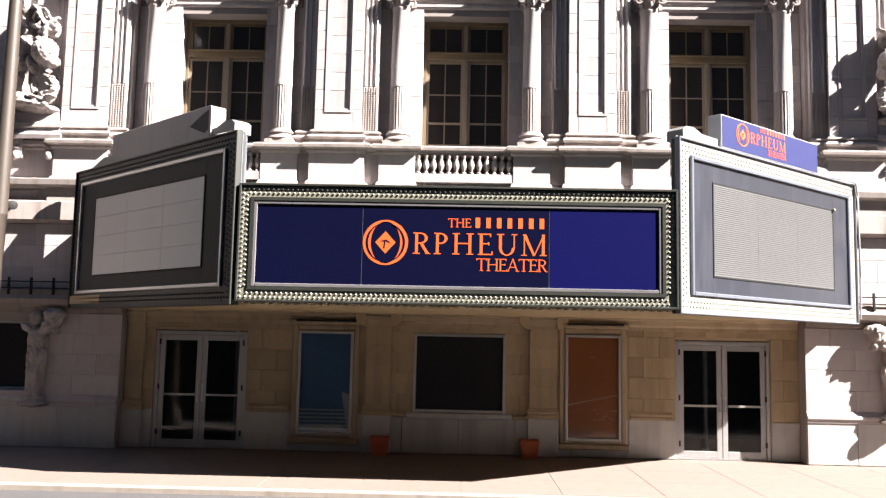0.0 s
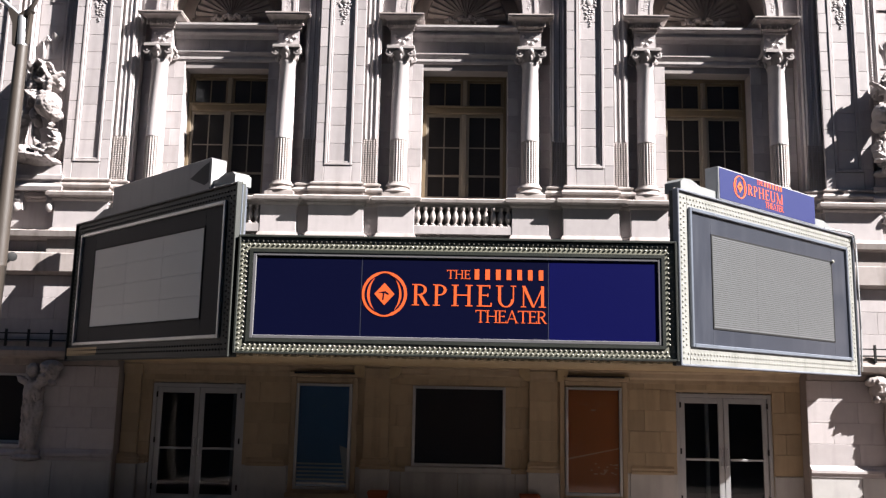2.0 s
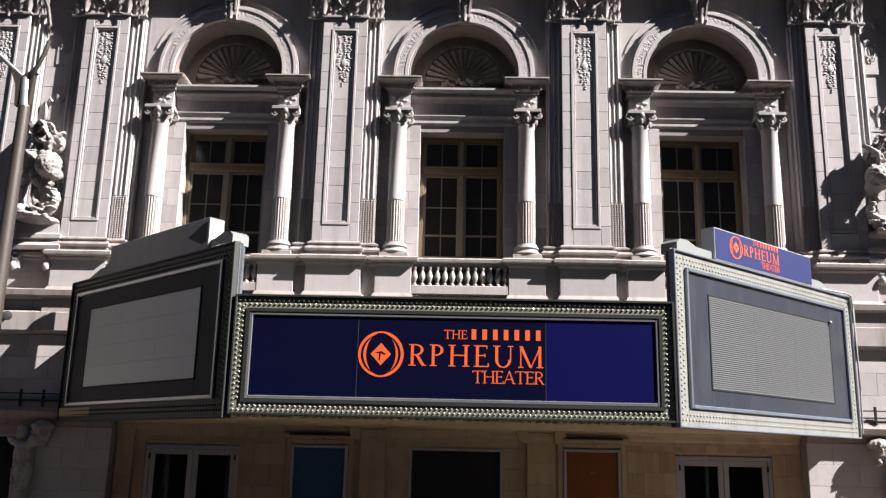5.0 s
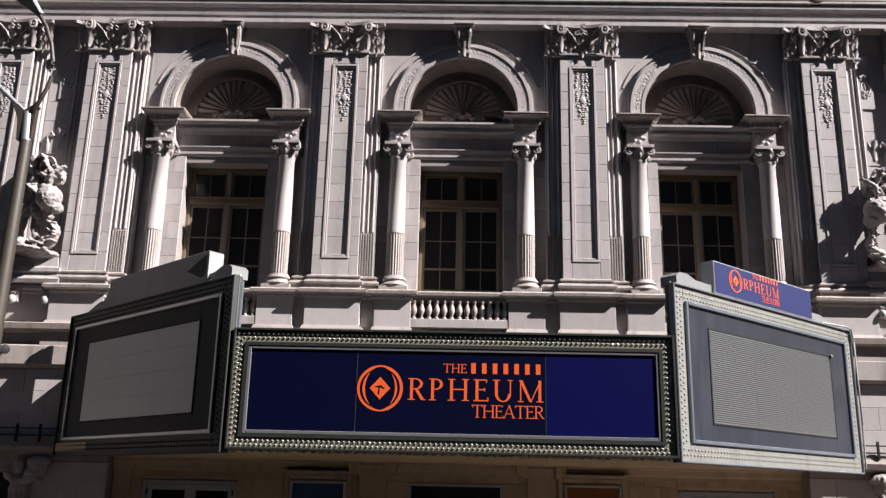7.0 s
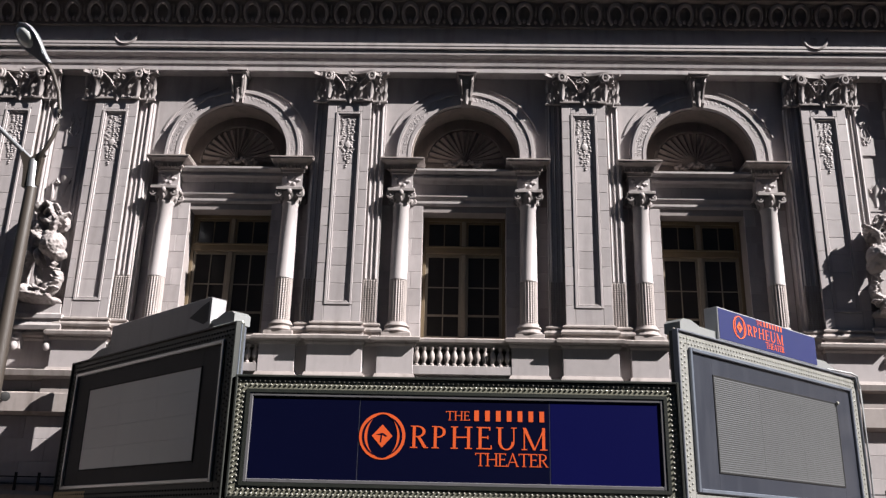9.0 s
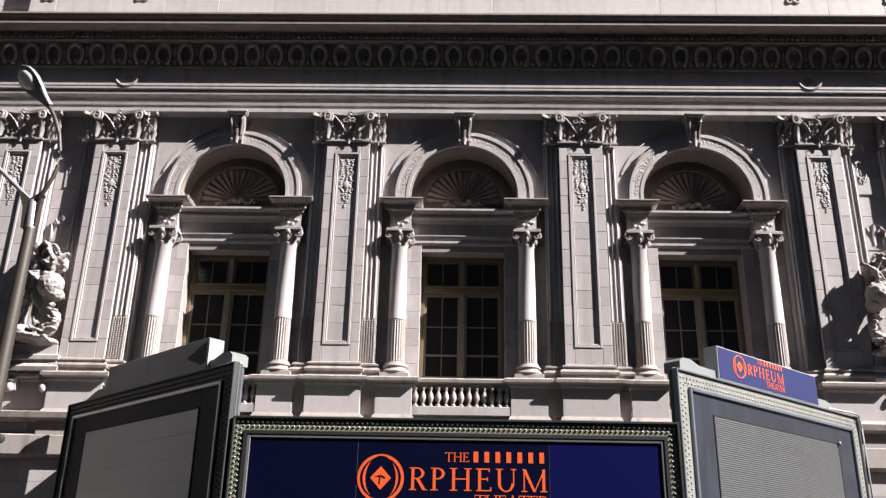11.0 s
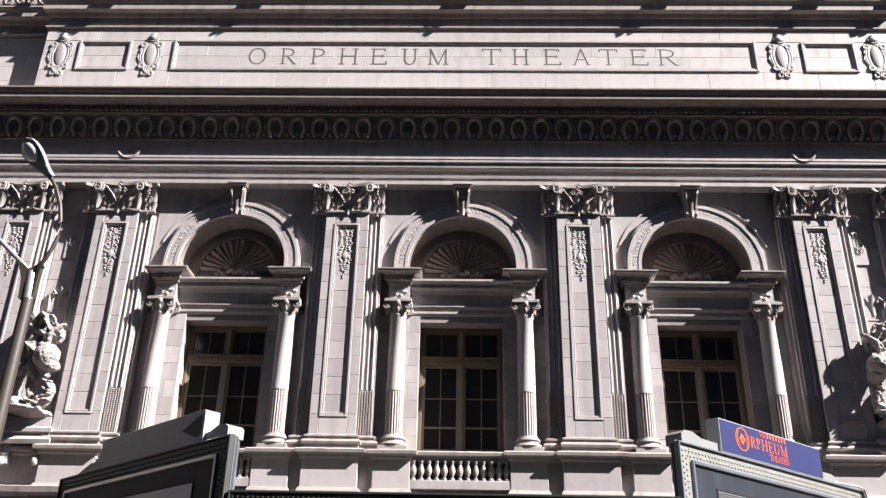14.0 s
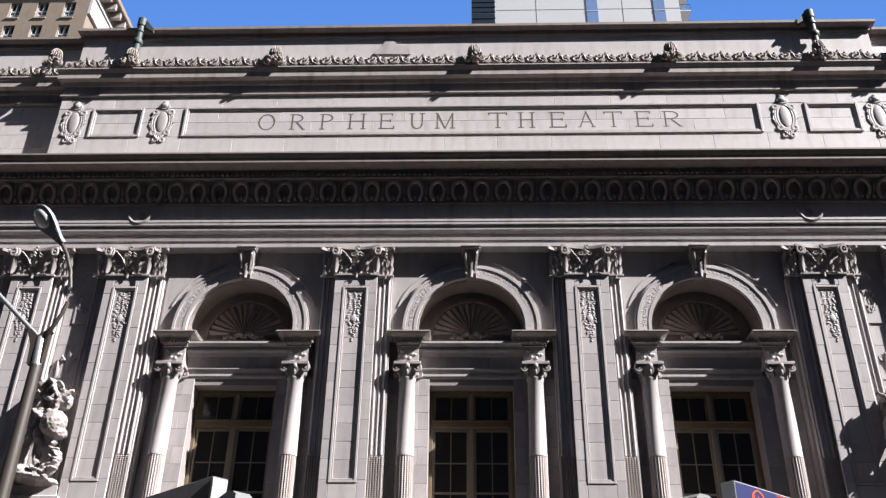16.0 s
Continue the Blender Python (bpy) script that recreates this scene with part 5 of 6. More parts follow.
def poster_case(x0, x1, z0, z1, blue):
    th = thing("poster_case", ((x0 + x1) / 2, IN, z0), ("faded blue poster in a pale frame on the entrance wall" if blue else "faded orange poster in a pale frame on the entrance wall"), "poster case", "poster cases")
    w, h = (x1 - x0) / 2, z1 - z0
    part("case_frame", frame_boxes(B(), -w, w, 0, h, 0.055, -0.09, 0.03, 0.008), ALU, th)
    poster = part("poster", box(B(), -w + 0.055, w - 0.055, -0.03, 0.02, 0.055, h - 0.055), POSTERB if blue else POSTERO, th)
    ink = material("poster_ink", (0.26, 0.44, 0.64) if blue else (0.85, 0.52, 0.34), 0.4, vary=0.05)
    lettering("title", "THE LOFTS", 0.11, ink, poster, (-0.30, -0.032, h - 0.37), 0.60, -0.003, 0.001, 0.0, "thin pale capital letters")
    part("title_bar", box(B(), -0.05, 0.05, -0.033, -0.03, h - 0.46, h - 0.43), ink, poster, "plain bar of unreadable print")
    if blue:
        bm = B()
        for k in range(6):
            box(bm, -w + 0.06, w - 0.06, -0.034, -0.03, 0.10 + k * 0.075, 0.135 + k * 0.075)
        plate(bm, [(w - 0.10, 0.16), (w - 0.06, 0.16), (w - 0.06, 0.80), (w - 0.22, 0.86)], -0.035, -0.0302)
        part("print_stripe", bm, PALEPRINT, poster, "pale stripes across the poster's foot")
    else:
        bm = B()
        plate(bm, [(-w + 0.06, 0.68), (w - 0.06, 0.90), (w - 0.06, 0.92), (-w + 0.06, 0.71)], -0.034, -0.0302)
        r = random.Random(4)
        for k in range(22):
            x, z = r.uniform(-0.1, w - 0.08), r.uniform(0.38, 0.62)
            box(bm, x, x + 0.04, -0.034, -0.03, z, z + 0.02)
        part("print_mark", bm, PEACH, poster, "light marks across the poster")
    glass = part("glass", box(B(), -w + 0.055, w - 0.055, -0.075, -0.07, 0.055, h - 0.055), CLEAR, th)
    glass.visible_shadow = False
    # stone surround
    part("stone_surround", frame_boxes(B(), -w - 0.11, w + 0.11, -0.06, h + 0.12, 0.10, -0.05, 0.03, 0.012), TANS, th, "moulded tan stone surround")
    part("stone_head", box(B(), -w - 0.16, w + 0.16, -0.13, 0.03, h + 0.121, h + 0.23, 0.02), TANS, th, "projecting stone head")
    part("head_slot", box(B(), -w - 0.05, w + 0.05, -0.16, -0.131, h + 0.185, h + 0.225, 0.006), BLACK, th, "dark slot of a strip lamp over the case")
    part("stone_sill", box(B(), -w - 0.15, w + 0.15, -0.12, 0.03, -0.17, -0.061, 0.02), TANS, th, "projecting stone sill")
    return th


poster_case(-3.31, -2.20, 0.32, 2.38, True)
poster_case(2.04, 3.15, 0.32, 2.41, False)

th = thing("window_4", ((CWIN[0] + CWIN[1]) / 2, IN + 0.05, CWIN[2]), "wide dark shop window in a pale frame", "window", "", "structure")
w, h = (CWIN[1] - CWIN[0]) / 2, CWIN[3] - CWIN[2]
part("window_frame", frame_boxes(B(), -w, w, 0, h, 0.055, -0.06, 0.08, 0.006), ALU, th)
part("pane", box(B(), -w + 0.055, w - 0.055, 0.0, 0.008, 0.055, h - 0.055), GLASS, th)
part("window_sill", box(B(), -w - 0.12, w + 0.12, -0.16, 0.05, -0.12, -0.005, 0.015), GRANITE, th)
for k, (h, cat) in enumerate((((-10.6, -8.69, 1.09, 2.46), 5), ((8.6, 10.5, 1.09, 2.46), 6))):
    th = thing("window_%d" % cat, ((h[0] + h[1]) / 2, FACE + 0.25, h[2]), "dark side window in a pale frame", "window", "side windows", "structure")
    w, hh = (h[1] - h[0]) / 2, h[3] - h[2]
    part("window_frame", frame_boxes(B(), -w, w, 0, hh, 0.05, -0.06, 0.08, 0.006), ALU, th)
    part("pane", box(B(), -w + 0.05, w - 0.05, 0.0, 0.008, 0.05, hh - 0.05), GLASS, th)
    part("window_sill", box(B(), -w - 0.05, w + 0.05, -0.3, 0.0, -0.07, -0.004, 0.01), STONE, th)


def planter(x):
    th = thing("planter", (x, FACE + 0.0, 0.0), "square terracotta-red planter on the pavement by the wall", "planter", "planters")
    bm = B()
    lathe(bm, [(0.20, 0.0), (0.25, 0.30), (0.27, 0.30), (0.27, 0.345), (0.23, 0.345), (0.22, 0.27)], 4)
    bmesh.ops.rotate(bm, verts=bm.verts, cent=(0, 0, 0), matrix=Matrix.Rotation(radians(45), 3, "Z"))
    part("pot", bm, CLAY, th)
    part("soil", box(B(), -0.15, 0.15, -0.15, 0.15, 0.2, 0.30), ASPHALT, th)
    return th


planter(-1.60)
planter(1.32)


# pilasters of the entrance wall
def entrance_pilaster(x, w):
    th = thing("entrance_pilaster", (x, IN, 0), "tan stone pilaster on a grey granite foot", "pilaster", "entrance pilasters")
    part("foot", box(B(), -w - 0.03, w + 0.03, -0.13, 0.03, 0, 0.74, 0.012), GRANITE, th, "grey granite foot")
    bm = B()
    sweep(bm, ((-w, 0.02), (-w, -0.08), (w, -0.08), (w, 0.02)), ((-0.02, 0.741), (0.06, 0.741), (0.06, 0.80), (0.035, 0.83), (0.05, 0.87), (0.02, 0.92), (-0.02, 0.96)))
    box(bm, -w + 0.01, w - 0.01, -0.07, 0.02, 0.741, 0.96)
    part("base", bm, TANS, th)
    part("shaft", box(B(), -w, w, -0.078, 0.03, 0.96, 2.62), TANS, th)
    bm = B()
    sweep(bm, ((-w, 0.02), (-w, -0.08), (w, -0.08), (w, 0.02)), ((-0.02, 2.5), (0.015, 2.5), (0.015, 2.56), (0.03, 2.62), (0.03, 2.70), (-0.02, 2.72)))
    part("cap", bm, TANS, th)
    if w > 0.2:
        for s in (-1, 1):
            curve = [(s * (w + 0.02 + 0.20 * math.sin(radians(a))), 2.50 + 0.20 * (1 - math.cos(radians(a)))) for a in range(0, 91, 15)]
            bm = plate(B(), [(s * w, 2.50)] + curve + [(s * (w + 0.22), 2.79), (s * w, 2.79)], -0.16, 0.02)
            part("scroll_bracket", bm, SOFFIT, th, "plaster scroll bracket under the canopy ceiling")
    courses(th, x - w, x + w, 0.96, 2.5, IN - 0.085, 0.6, 0.38, TAN, 0.03, 0.004, bond=False, base=(x, IN, 0))
    return th


for x, w in ((-1.70, 0.25), (1.60, 0.27), (-6.62, 0.17)):
    entrance_pilaster(x, w)
for a, c in ((-4.28, -3.50), (3.34, 4.16), (-6.43, -6.28), (-1.40, 1.28)):
    bm = B()
    sweep(bm, ((a, IN + 0.02), (c, IN + 0.02)), ((-0.02, 0.745), (0.07, 0.745), (0.07, 0.79), (0.045, 0.82), (0.055, 0.86), (0.03, 0.90), (-0.02, 0.93)) if c - a < 1 else ((-0.02, 0.70), (0.10, 0.70), (0.12, 0.74), (0.10, 0.78), (-0.02, 0.79)))
    part("dado_cap", bm, TANS, entrance, "moulded tan stone cap over the granite")
# plaster frieze and bed moulding under the canopy ceiling
bm = B()
sweep(bm, ((-6.8, IN + 0.02), (6.66, IN + 0.02)), ((-0.02, 2.50), (0.03, 2.51), (0.03, 2.58), (0.07, 2.62), (0.09, 2.70), (0.16, 2.74), (0.16, 2.795), (-0.02, 2.797)))
part("bed_moulding", bm, TANS, entrance, "stained tan moulding under the canopy ceiling")


# ---- carved figures and ornaments ----
def figure_mesh(name, lumps, voxel, mat, label, at):
    """A weathered carved group: overlapping lumps fused into one skin."""
    bm = B()
    for c, s, r in lumps:
        ball(bm, c, s, r, 3)
    ob = solid(name, bm, mat, label, "statue", group="carved figures of the front", smooth=True)
    mod = ob.modifiers.new("fuse", "REMESH")
    tex = bpy.data.textures.new("chisel", "CLOUDS")
    tex.noise_scale, tex.noise_depth = 0.06, 3
    mod.mode, mod.voxel_size, mod.use_smooth_shade = "VOXEL", voxel, True
    rough = ob.modifiers.new("chisel", "DISPLACE")
    rough.texture, rough.strength, rough.mid_level = tex, 0.045, 0.5
    ob.location = at
    return ob


GROUP = [((0.0, 0.10, 0.08), (0.42, 0.24, 0.11), (0, 6, 0)), ((-0.22, -0.10, 0.18), (0.22, 0.17, 0.12), (0, -18, 0)), ((0.02, -0.13, 0.10), (0.32, 0.13, 0.06), (0, 10, 0)), ((0.22, -0.06, 0.26), (0.12, 0.12, 0.14), (0, 30, 0)),
         ((-0.27, -0.04, 0.56), (0.06, 0.07, 0.30), (0, 14, 0)), ((-0.22, -0.07, 0.88), (0.085, 0.09, 0.2), (0, 14, 0)), ((0.0, -0.08, 0.52), (0.06, 0.075, 0.28), (0, -10, 0)), ((-0.01, -0.10, 0.84), (0.08, 0.10, 0.2), (0, -22, 0)),
         ((0.25, -0.20, 1.06), (0.20, 0.17, 0.24), (0, 20, 0)), ((0.31, -0.15, 0.92), (0.14, 0.15, 0.15), (0, -10, 0)), ((0.16, -0.10, 1.28), (0.19, 0.11, 0.08), (0, 22, 0)),
         ((-0.10, 0.02, 1.20), (0.13, 0.12, 0.18), (0, 0, 0)), ((-0.12, -0.02, 1.46), (0.14, 0.13, 0.18), (0, -8, 0)), ((-0.16, -0.10, 1.86), (0.085, 0.10, 0.115), (0, 12, 0)), ((-0.14, -0.05, 1.70), (0.06, 0.06, 0.09), (0, 0, 0)),
         ((-0.16, 0.0, 1.95), (0.10, 0.10, 0.07), (0, 10, 0)), ((-0.30, -0.06, 1.44), (0.055, 0.06, 0.20), (0, 22, 0)), ((-0.37, -0.08, 1.18), (0.05, 0.055, 0.15), (0, -14, 0)),
         ((0.02, -0.12, 1.58), (0.15, 0.06, 0.055), (0, 24, 0)), ((0.34, -0.08, 0.40), (0.08, 0.09, 0.20), (0, 14, 0)), ((0.0, 0.28, 1.0), (0.12, 0.06, 0.85), (0, 0, 0))]
rng = random.Random(21)


def strand(x0, z0, x1, z1, rise, r, y=-0.1, n=16):
    """A cord of cloth or hair that arches from one place to another."""
    for i in range(n):
        t = i / (n - 1)
        GROUP.append(((x0 + (x1 - x0) * t, y - 0.05 * math.sin(math.pi * t), z0 + (z1 - z0) * t + rise * math.sin(math.pi * t)), (r, r * 1.5, r), (0, 0, 0)))


# cords of drapery over the shoulder, folds, leaves and rubble at the foot
for k in range(7):
    strand(-0.10 + rng.uniform(0, 0.12), 1.62 + 0.05 * k, 0.16 + rng.uniform(0, 0.2), 1.42 + rng.uniform(0, 0.22), rng.uniform(0.08, 0.30), rng.uniform(0.018, 0.04), rng.uniform(-0.14, -0.03))
for k in range(5):
    strand(rng.uniform(0.25, 0.40), rng.uniform(1.5, 1.75), rng.uniform(0.05, 0.2), rng.uniform(1.32, 1.5), rng.uniform(-0.06, 0.06), rng.uniform(0.02, 0.034), -0.12)
GROUP.append(((0.18, 0.0, 1.62), (0.16, 0.09, 0.22), (0, -25, 0)))
for k in range(5):
    strand(-0.20 + 0.05 * k, 1.36, 0.06 + 0.07 * k, 1.26 - 0.10 * k, -0.07, 0.022, -0.14, 12)
for k in range(3):
    strand(-0.24 + 0.06 * k, 1.9, -0.05 + 0.04 * k, 1.80, 0.10, 0.03, -0.04, 9)
for k in range(12):
    GROUP.append(((0.30 + rng.uniform(-0.06, 0.09), -0.14, 0.82 - 0.045 * k), (0.055, 0.06, 0.024), (0, rng.uniform(-50, 50), 0)))
for k in range(14):
    GROUP.append(((-0.38 + 0.06 * k, -0.17, 0.14 + rng.uniform(-0.06, 0.12)), (0.055, 0.07, 0.03), (0, rng.uniform(-60, 60), 0)))
stone_label = "weathered carved stone figure group on a bracket"
figure_mesh("statue", GROUP, 0.014, CARVED, stone_label, (-8.86, 17.46, 6.72)).scale = (1.22, 1.75, 1.1)
mirrored = [((-c[0], c[1], c[2]), s, (r[0], -r[1], r[2])) for c, s, r in GROUP]
figure_mesh("statue", mirrored, 0.014, CARVED, stone_label, (8.68, 17.46, 6.72)).scale = (1.22, 1.45, 1.1)

HERM = [((0, 0.05, 0.05), (0.24, 0.18, 0.07), (0, 0, 0)), ((0, 0.0, -0.06), (0.3, 0.2, 0.07), (0, 0, 0)), ((0.38, 0.0, 1.72), (0.2, 0.14, 0.10), (0, 12, 0)), ((-0.06, 0.0, 0.42), (0.09, 0.1, 0.40), (0, 3, 0)), ((0.07, -0.03, 0.42), (0.09, 0.1, 0.40), (0, -4, 0)),
        ((0, 0, 0.86), (0.16, 0.13, 0.2), (0, 0, 0)), ((0, 0, 1.2), (0.17, 0.13, 0.26), (0, 5, 0)), ((-0.02, -0.04, 1.62), (0.1, 0.11, 0.14), (0, 0, 0)),
        ((0.2, -0.05, 1.38), (0.2, 0.09, 0.08), (0, -20, 0)), ((-0.19, -0.02, 1.42), (0.15, 0.08, 0.07), (0, 35, 0)), ((0.34, -0.02, 1.55), (0.18, 0.12, 0.17), (0, 0, 0)),
        ((0.30, -0.08, 1.68), (0.16, 0.1, 0.09), (0, 20, 0)), ((0, 0.12, 0.9), (0.2, 0.08, 0.9), (0, 0, 0)), ((0.1, 0.0, 0.75), (0.14, 0.1, 0.3), (0, 18, 0))]
for k in range(24):
    HERM.append(((rng.uniform(0.15, 0.48), rng.uniform(-0.14, -0.04), rng.uniform(1.35, 1.75)), (0.05, 0.05, 0.045), (0, rng.uniform(0, 90), 0)))
    HERM.append(((rng.uniform(-0.12, 0.12), -0.09, rng.uniform(0.1, 1.2)), (0.022, 0.03, rng.uniform(0.06, 0.16)), (0, rng.uniform(-20, 20), 0)))
herm_label = "weathered carved stone figure bearing a bracket by a window"
figure_mesh("statue", HERM, 0.016, WEATHERED, herm_label, (-8.45, 17.36, 0.90))
figure_mesh("statue", [((-c[0], c[1], c[2]), s, (r[0], -r[1], r[2])) for c, s, r in HERM], 0.016, WEATHERED, herm_label, (8.33, 17.36, 0.90))

for sx in (-1, 1):
    x = -8.84 if sx < 0 else 8.74
    th = thing("statue_bracket", (x, FACE, 5.80), "moulded stone bracket under a carved figure", "bracket", "statue brackets")
    bm = B()
    w = 0.48
    sweep(bm, ((-w, 0.25), (-w, -0.02), (w, -0.02), (w, 0.25)), ((-0.05, 0.36), (0.10, 0.36), (0.12, 0.44), (0.08, 0.50), (0.05, 0.52), (0.05, 0.58), (0.09, 0.60), (0.09, 0.68), (0.02, 0.72), (0.0, 0.92), (-0.05, 0.92)))
    box(bm, -w + 0.04, w - 0.04, 0.0, 0.28, 0.36, 0.92)
    part("shelf", bm, STONE, th)
    for s in (-1, 1):
        bm = B()
        torus(bm, (s * 0.34, 0.0, 0.24), 0.07, 0.05, seg=14, rs=8)
        plate(bm, [(s * 0.34 - 0.1, -0.02), (s * 0.34 + 0.1, -0.02), (s * 0.34 + 0.1, 0.36), (s * 0.34 - 0.1, 0.36)], -0.02, 0.2)
        ball(bm, (s * 0.34, -0.05, 0.02), (0.08, 0.08, 0.1))
        part("console", bm, STONE, th, "scrolled console", True)
    # low tablet carved on the wall above
    th = thing("carved_tablet", (x - 0.05 * sx, FACE + 0.25, 10.4), "low carved stone tablet with a rounded head on the wall", "carving", "carved tablets")
    part("tablet", plate(B(), [(-0.2, 0.0), (0.2, 0.0), (0.2, 0.95)] + [(px, pz) for px, pz in arc(0, 1.05, 0.17, 0, 180, 12)] + [(-0.2, 0.95)], -0.03, 0.02), STONE, th)
    part("head_ring", torus(B(), (0, -0.03, 1.08), 0.17, 0.028, seg=18, rs=6, a0=-20, a1=200), STONE, th, smooth=True)
    bm = B()
    for s in (-1, 1):
        torus(bm, (s * 0.09, -0.03, 0.66), 0.06, 0.02, seg=14, rs=6)
        torus(bm, (s * 0.07, -0.03, 0.36), 0.05, 0.018, seg=14, rs=6)
        tube(bm, [(s * 0.02, -0.03, 0.25), (s * 0.12, -0.035, 0.46), (s * 0.05, -0.035, 0.62), (s * 0.13, -0.03, 0.82)], 0.018, 6)
    leaf(bm, 0, -0.03, 0.45, 0.05, 0.4, 0.03)
    part("scrollwork", bm, STONE, th, smooth=True)
    th = thing("carved_crest", (x, FACE + 0.25, 9.1), "scrolled stone crest over the carved figure", "carving", "carved crests")
    bm = B()
    for s in (-1, 1):
        part("scroll", tube(B(), [(s * 0.24, 0.0, 0.0), (s * 0.20, -0.05, 0.2), (s * 0.26, -0.06, 0.38), (s * 0.16, -0.06, 0.5), (s * 0.10, -0.05, 0.4)], 0.035, 6), STONE, th, smooth=True)
    leaf(bm, 0, -0.02, 0.1, 0.09, 0.56, 0.08)
    part("leaf", bm, STONE, th, smooth=True)
    part("backing", plate(B(), [(-0.2, 0.0), (0.2, 0.0), (0.16, 0.4), (0.0, 0.62), (-0.16, 0.4)], -0.02, 0.02), STONE, th)

# wreaths on the cove, dentils under the cornice
bm = B()
torus(bm, (0, 0, 0), 0.165, 0.042, seg=18, rs=6, sx=1.0, sz=1.4, a0=-62, a1=242)
for s in (-1, 1):
    ball(bm, (s * 0.10, -0.01, -0.21), (0.05, 0.045, 0.045), sub=1)
ball(bm, (0, 0.03, -0.16), (0.045, 0.03, 0.07), sub=1)
# Paler than the cove, to paint the light their relief would catch.
wreath = link_mesh("wreath", bm, WEATHERED, True)
bm = B()
ball(bm, (0, 0, 0.05), (0.035, 0.03, 0.16), sub=1)
ball(bm, (0, 0, -0.17), (0.055, 0.035, 0.07), sub=1)
dart = link_mesh("dart", bm, GRIMESHADE, True)
n = 52
for i in range(n):
    x = CX - 13.2 + i * 0.5175
    for nm, me, dx in (("wreath", wreath, 0), ("dart", dart, 0.259)):
        ob = new(nm, me)
        ob.location, ob.rotation_euler = (x + dx, 17.325, 13.63), (radians(18), 0, 0)
        ob.parent = cove_frieze
bm = B()
box(bm, -0.035, 0.035, -0.06, 0.02, 0, 0.11)
dentil = link_mesh("dentil", bm, GRIMESHADE)
for i in range(230):
    ob = new("dentil", dentil)
    ob.location, ob.parent = (CX - 13.8 + i * 0.12, 17.18, 13.975), cornice
for s in (-1, 1):
    th = thing("carved_ring", (CX + s * 7.78, 17.40, 12.96), "carved stone ring set on the architrave", "carving", "carved rings")
    bm = B()
    torus(bm, (0, 0, 0.12), 0.26, 0.04, seg=24, rs=8, a0=175, a1=365)
    part("ring", bm, CARVED, th, smooth=True)
    part("boss", ball(B(), (0, 0.13, 0.12), (0.2, 0.06, 0.2)), CARVED, th, smooth=True)

# attic panels, cartouches and the carved name
def attic_panel(x0, x1, z0, z1):
    th = thing("attic_panel", ((x0 + x1) / 2, FACE, z0), "long sunk stone panel with a raised border" if x1 - x0 > 5 else "small sunk stone panel with a raised border", "panel", "attic panels")
    w, h = (x1 - x0) / 2, z1 - z0
    part("border", frame_boxes(B(), -w, w, 0, h, 0.07, -0.03, 0.04, 0.012), STONE, th)
    part("inner_border", frame_boxes(B(), -w + 0.07, w - 0.07, 0.07, h - 0.07, 0.035, -0.012, 0.04, 0.005), STONE, th)
    return th


MAINPANEL = (-7.28, 7.10, 15.40, 16.32)
mp = attic_panel(*MAINPANEL)
attic_panel(-9.66, -8.33, 15.40, 16.30)
attic_panel(8.20, 9.50, 15.40, 16.30)


def cartouche(x):
    th = thing("cartouche", (x, FACE, 15.18), "carved stone cartouche with a shell crest", "cartouche", "attic cartouches")
    bm = B()
    ball(bm, (0, 0.0, 0.68), (0.15, 0.09, 0.36), sub=3)
    for k in (0, 1):
        torus(bm, (0, -0.02, 0.68), 0.2 + 0.06 * k, 0.03, seg=28, rs=8, sx=0.95, sz=1.9 - 0.25 * k)
    for s in (-1, 1):
        torus(bm, (s * 0.2, -0.03, 0.98), 0.06, 0.035, seg=14, rs=6)
        torus(bm, (s * 0.17, -0.03, 0.34), 0.06, 0.035, seg=14, rs=6)
        torus(bm, (s * 0.09, -0.03, 0.12), 0.05, 0.03, seg=14, rs=6)
        tube(bm, [(s * 0.22, -0.01, 0.4), (s * 0.29, -0.03, 0.6), (s * 0.28, -0.03, 0.8), (s * 0.2, -0.02, 1.0)], 0.022, 6)
    ball(bm, (0, -0.05, 1.20), (0.10, 0.10, 0.09), sub=2)
    ball(bm, (0, -0.03, 1.29), (0.075, 0.08, 0.06), sub=2)
    torus(bm, (0, -0.06, 1.16), 0.07, 0.025, seg=12, rs=6, sx=1.6)
    for k in range(5):
        ball(bm, ((k - 2) * 0.045, -0.04, 0.16 + 0.03 * abs(k - 2)), (0.026, 0.05, 0.09), (0, (k - 2) * 14, 0), 1)
    ob = part("shield", bm, STONE, th, smooth=True)
    ob.scale.y = 0.5
    part("backing", plate(B(), [(0.25 * math.cos(radians(a)), 0.70 + 0.55 * math.sin(radians(a))) for a in range(0, 360, 15)], -0.015, 0.03), STONE, th)
    return th


for x in (-10.09, -7.83, 7.68, 9.97):
    cartouche(x)
name = thing("carved_name", (-5.42, FACE, 15.605), "theater name in thin roman capitals on the attic, carving shade painted dark", "lettering")
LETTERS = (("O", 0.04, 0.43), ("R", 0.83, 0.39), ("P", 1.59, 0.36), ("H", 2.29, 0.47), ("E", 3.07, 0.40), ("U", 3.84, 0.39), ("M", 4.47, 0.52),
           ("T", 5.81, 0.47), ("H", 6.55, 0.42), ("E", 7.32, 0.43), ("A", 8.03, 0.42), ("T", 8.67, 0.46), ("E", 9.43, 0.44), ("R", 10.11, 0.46))
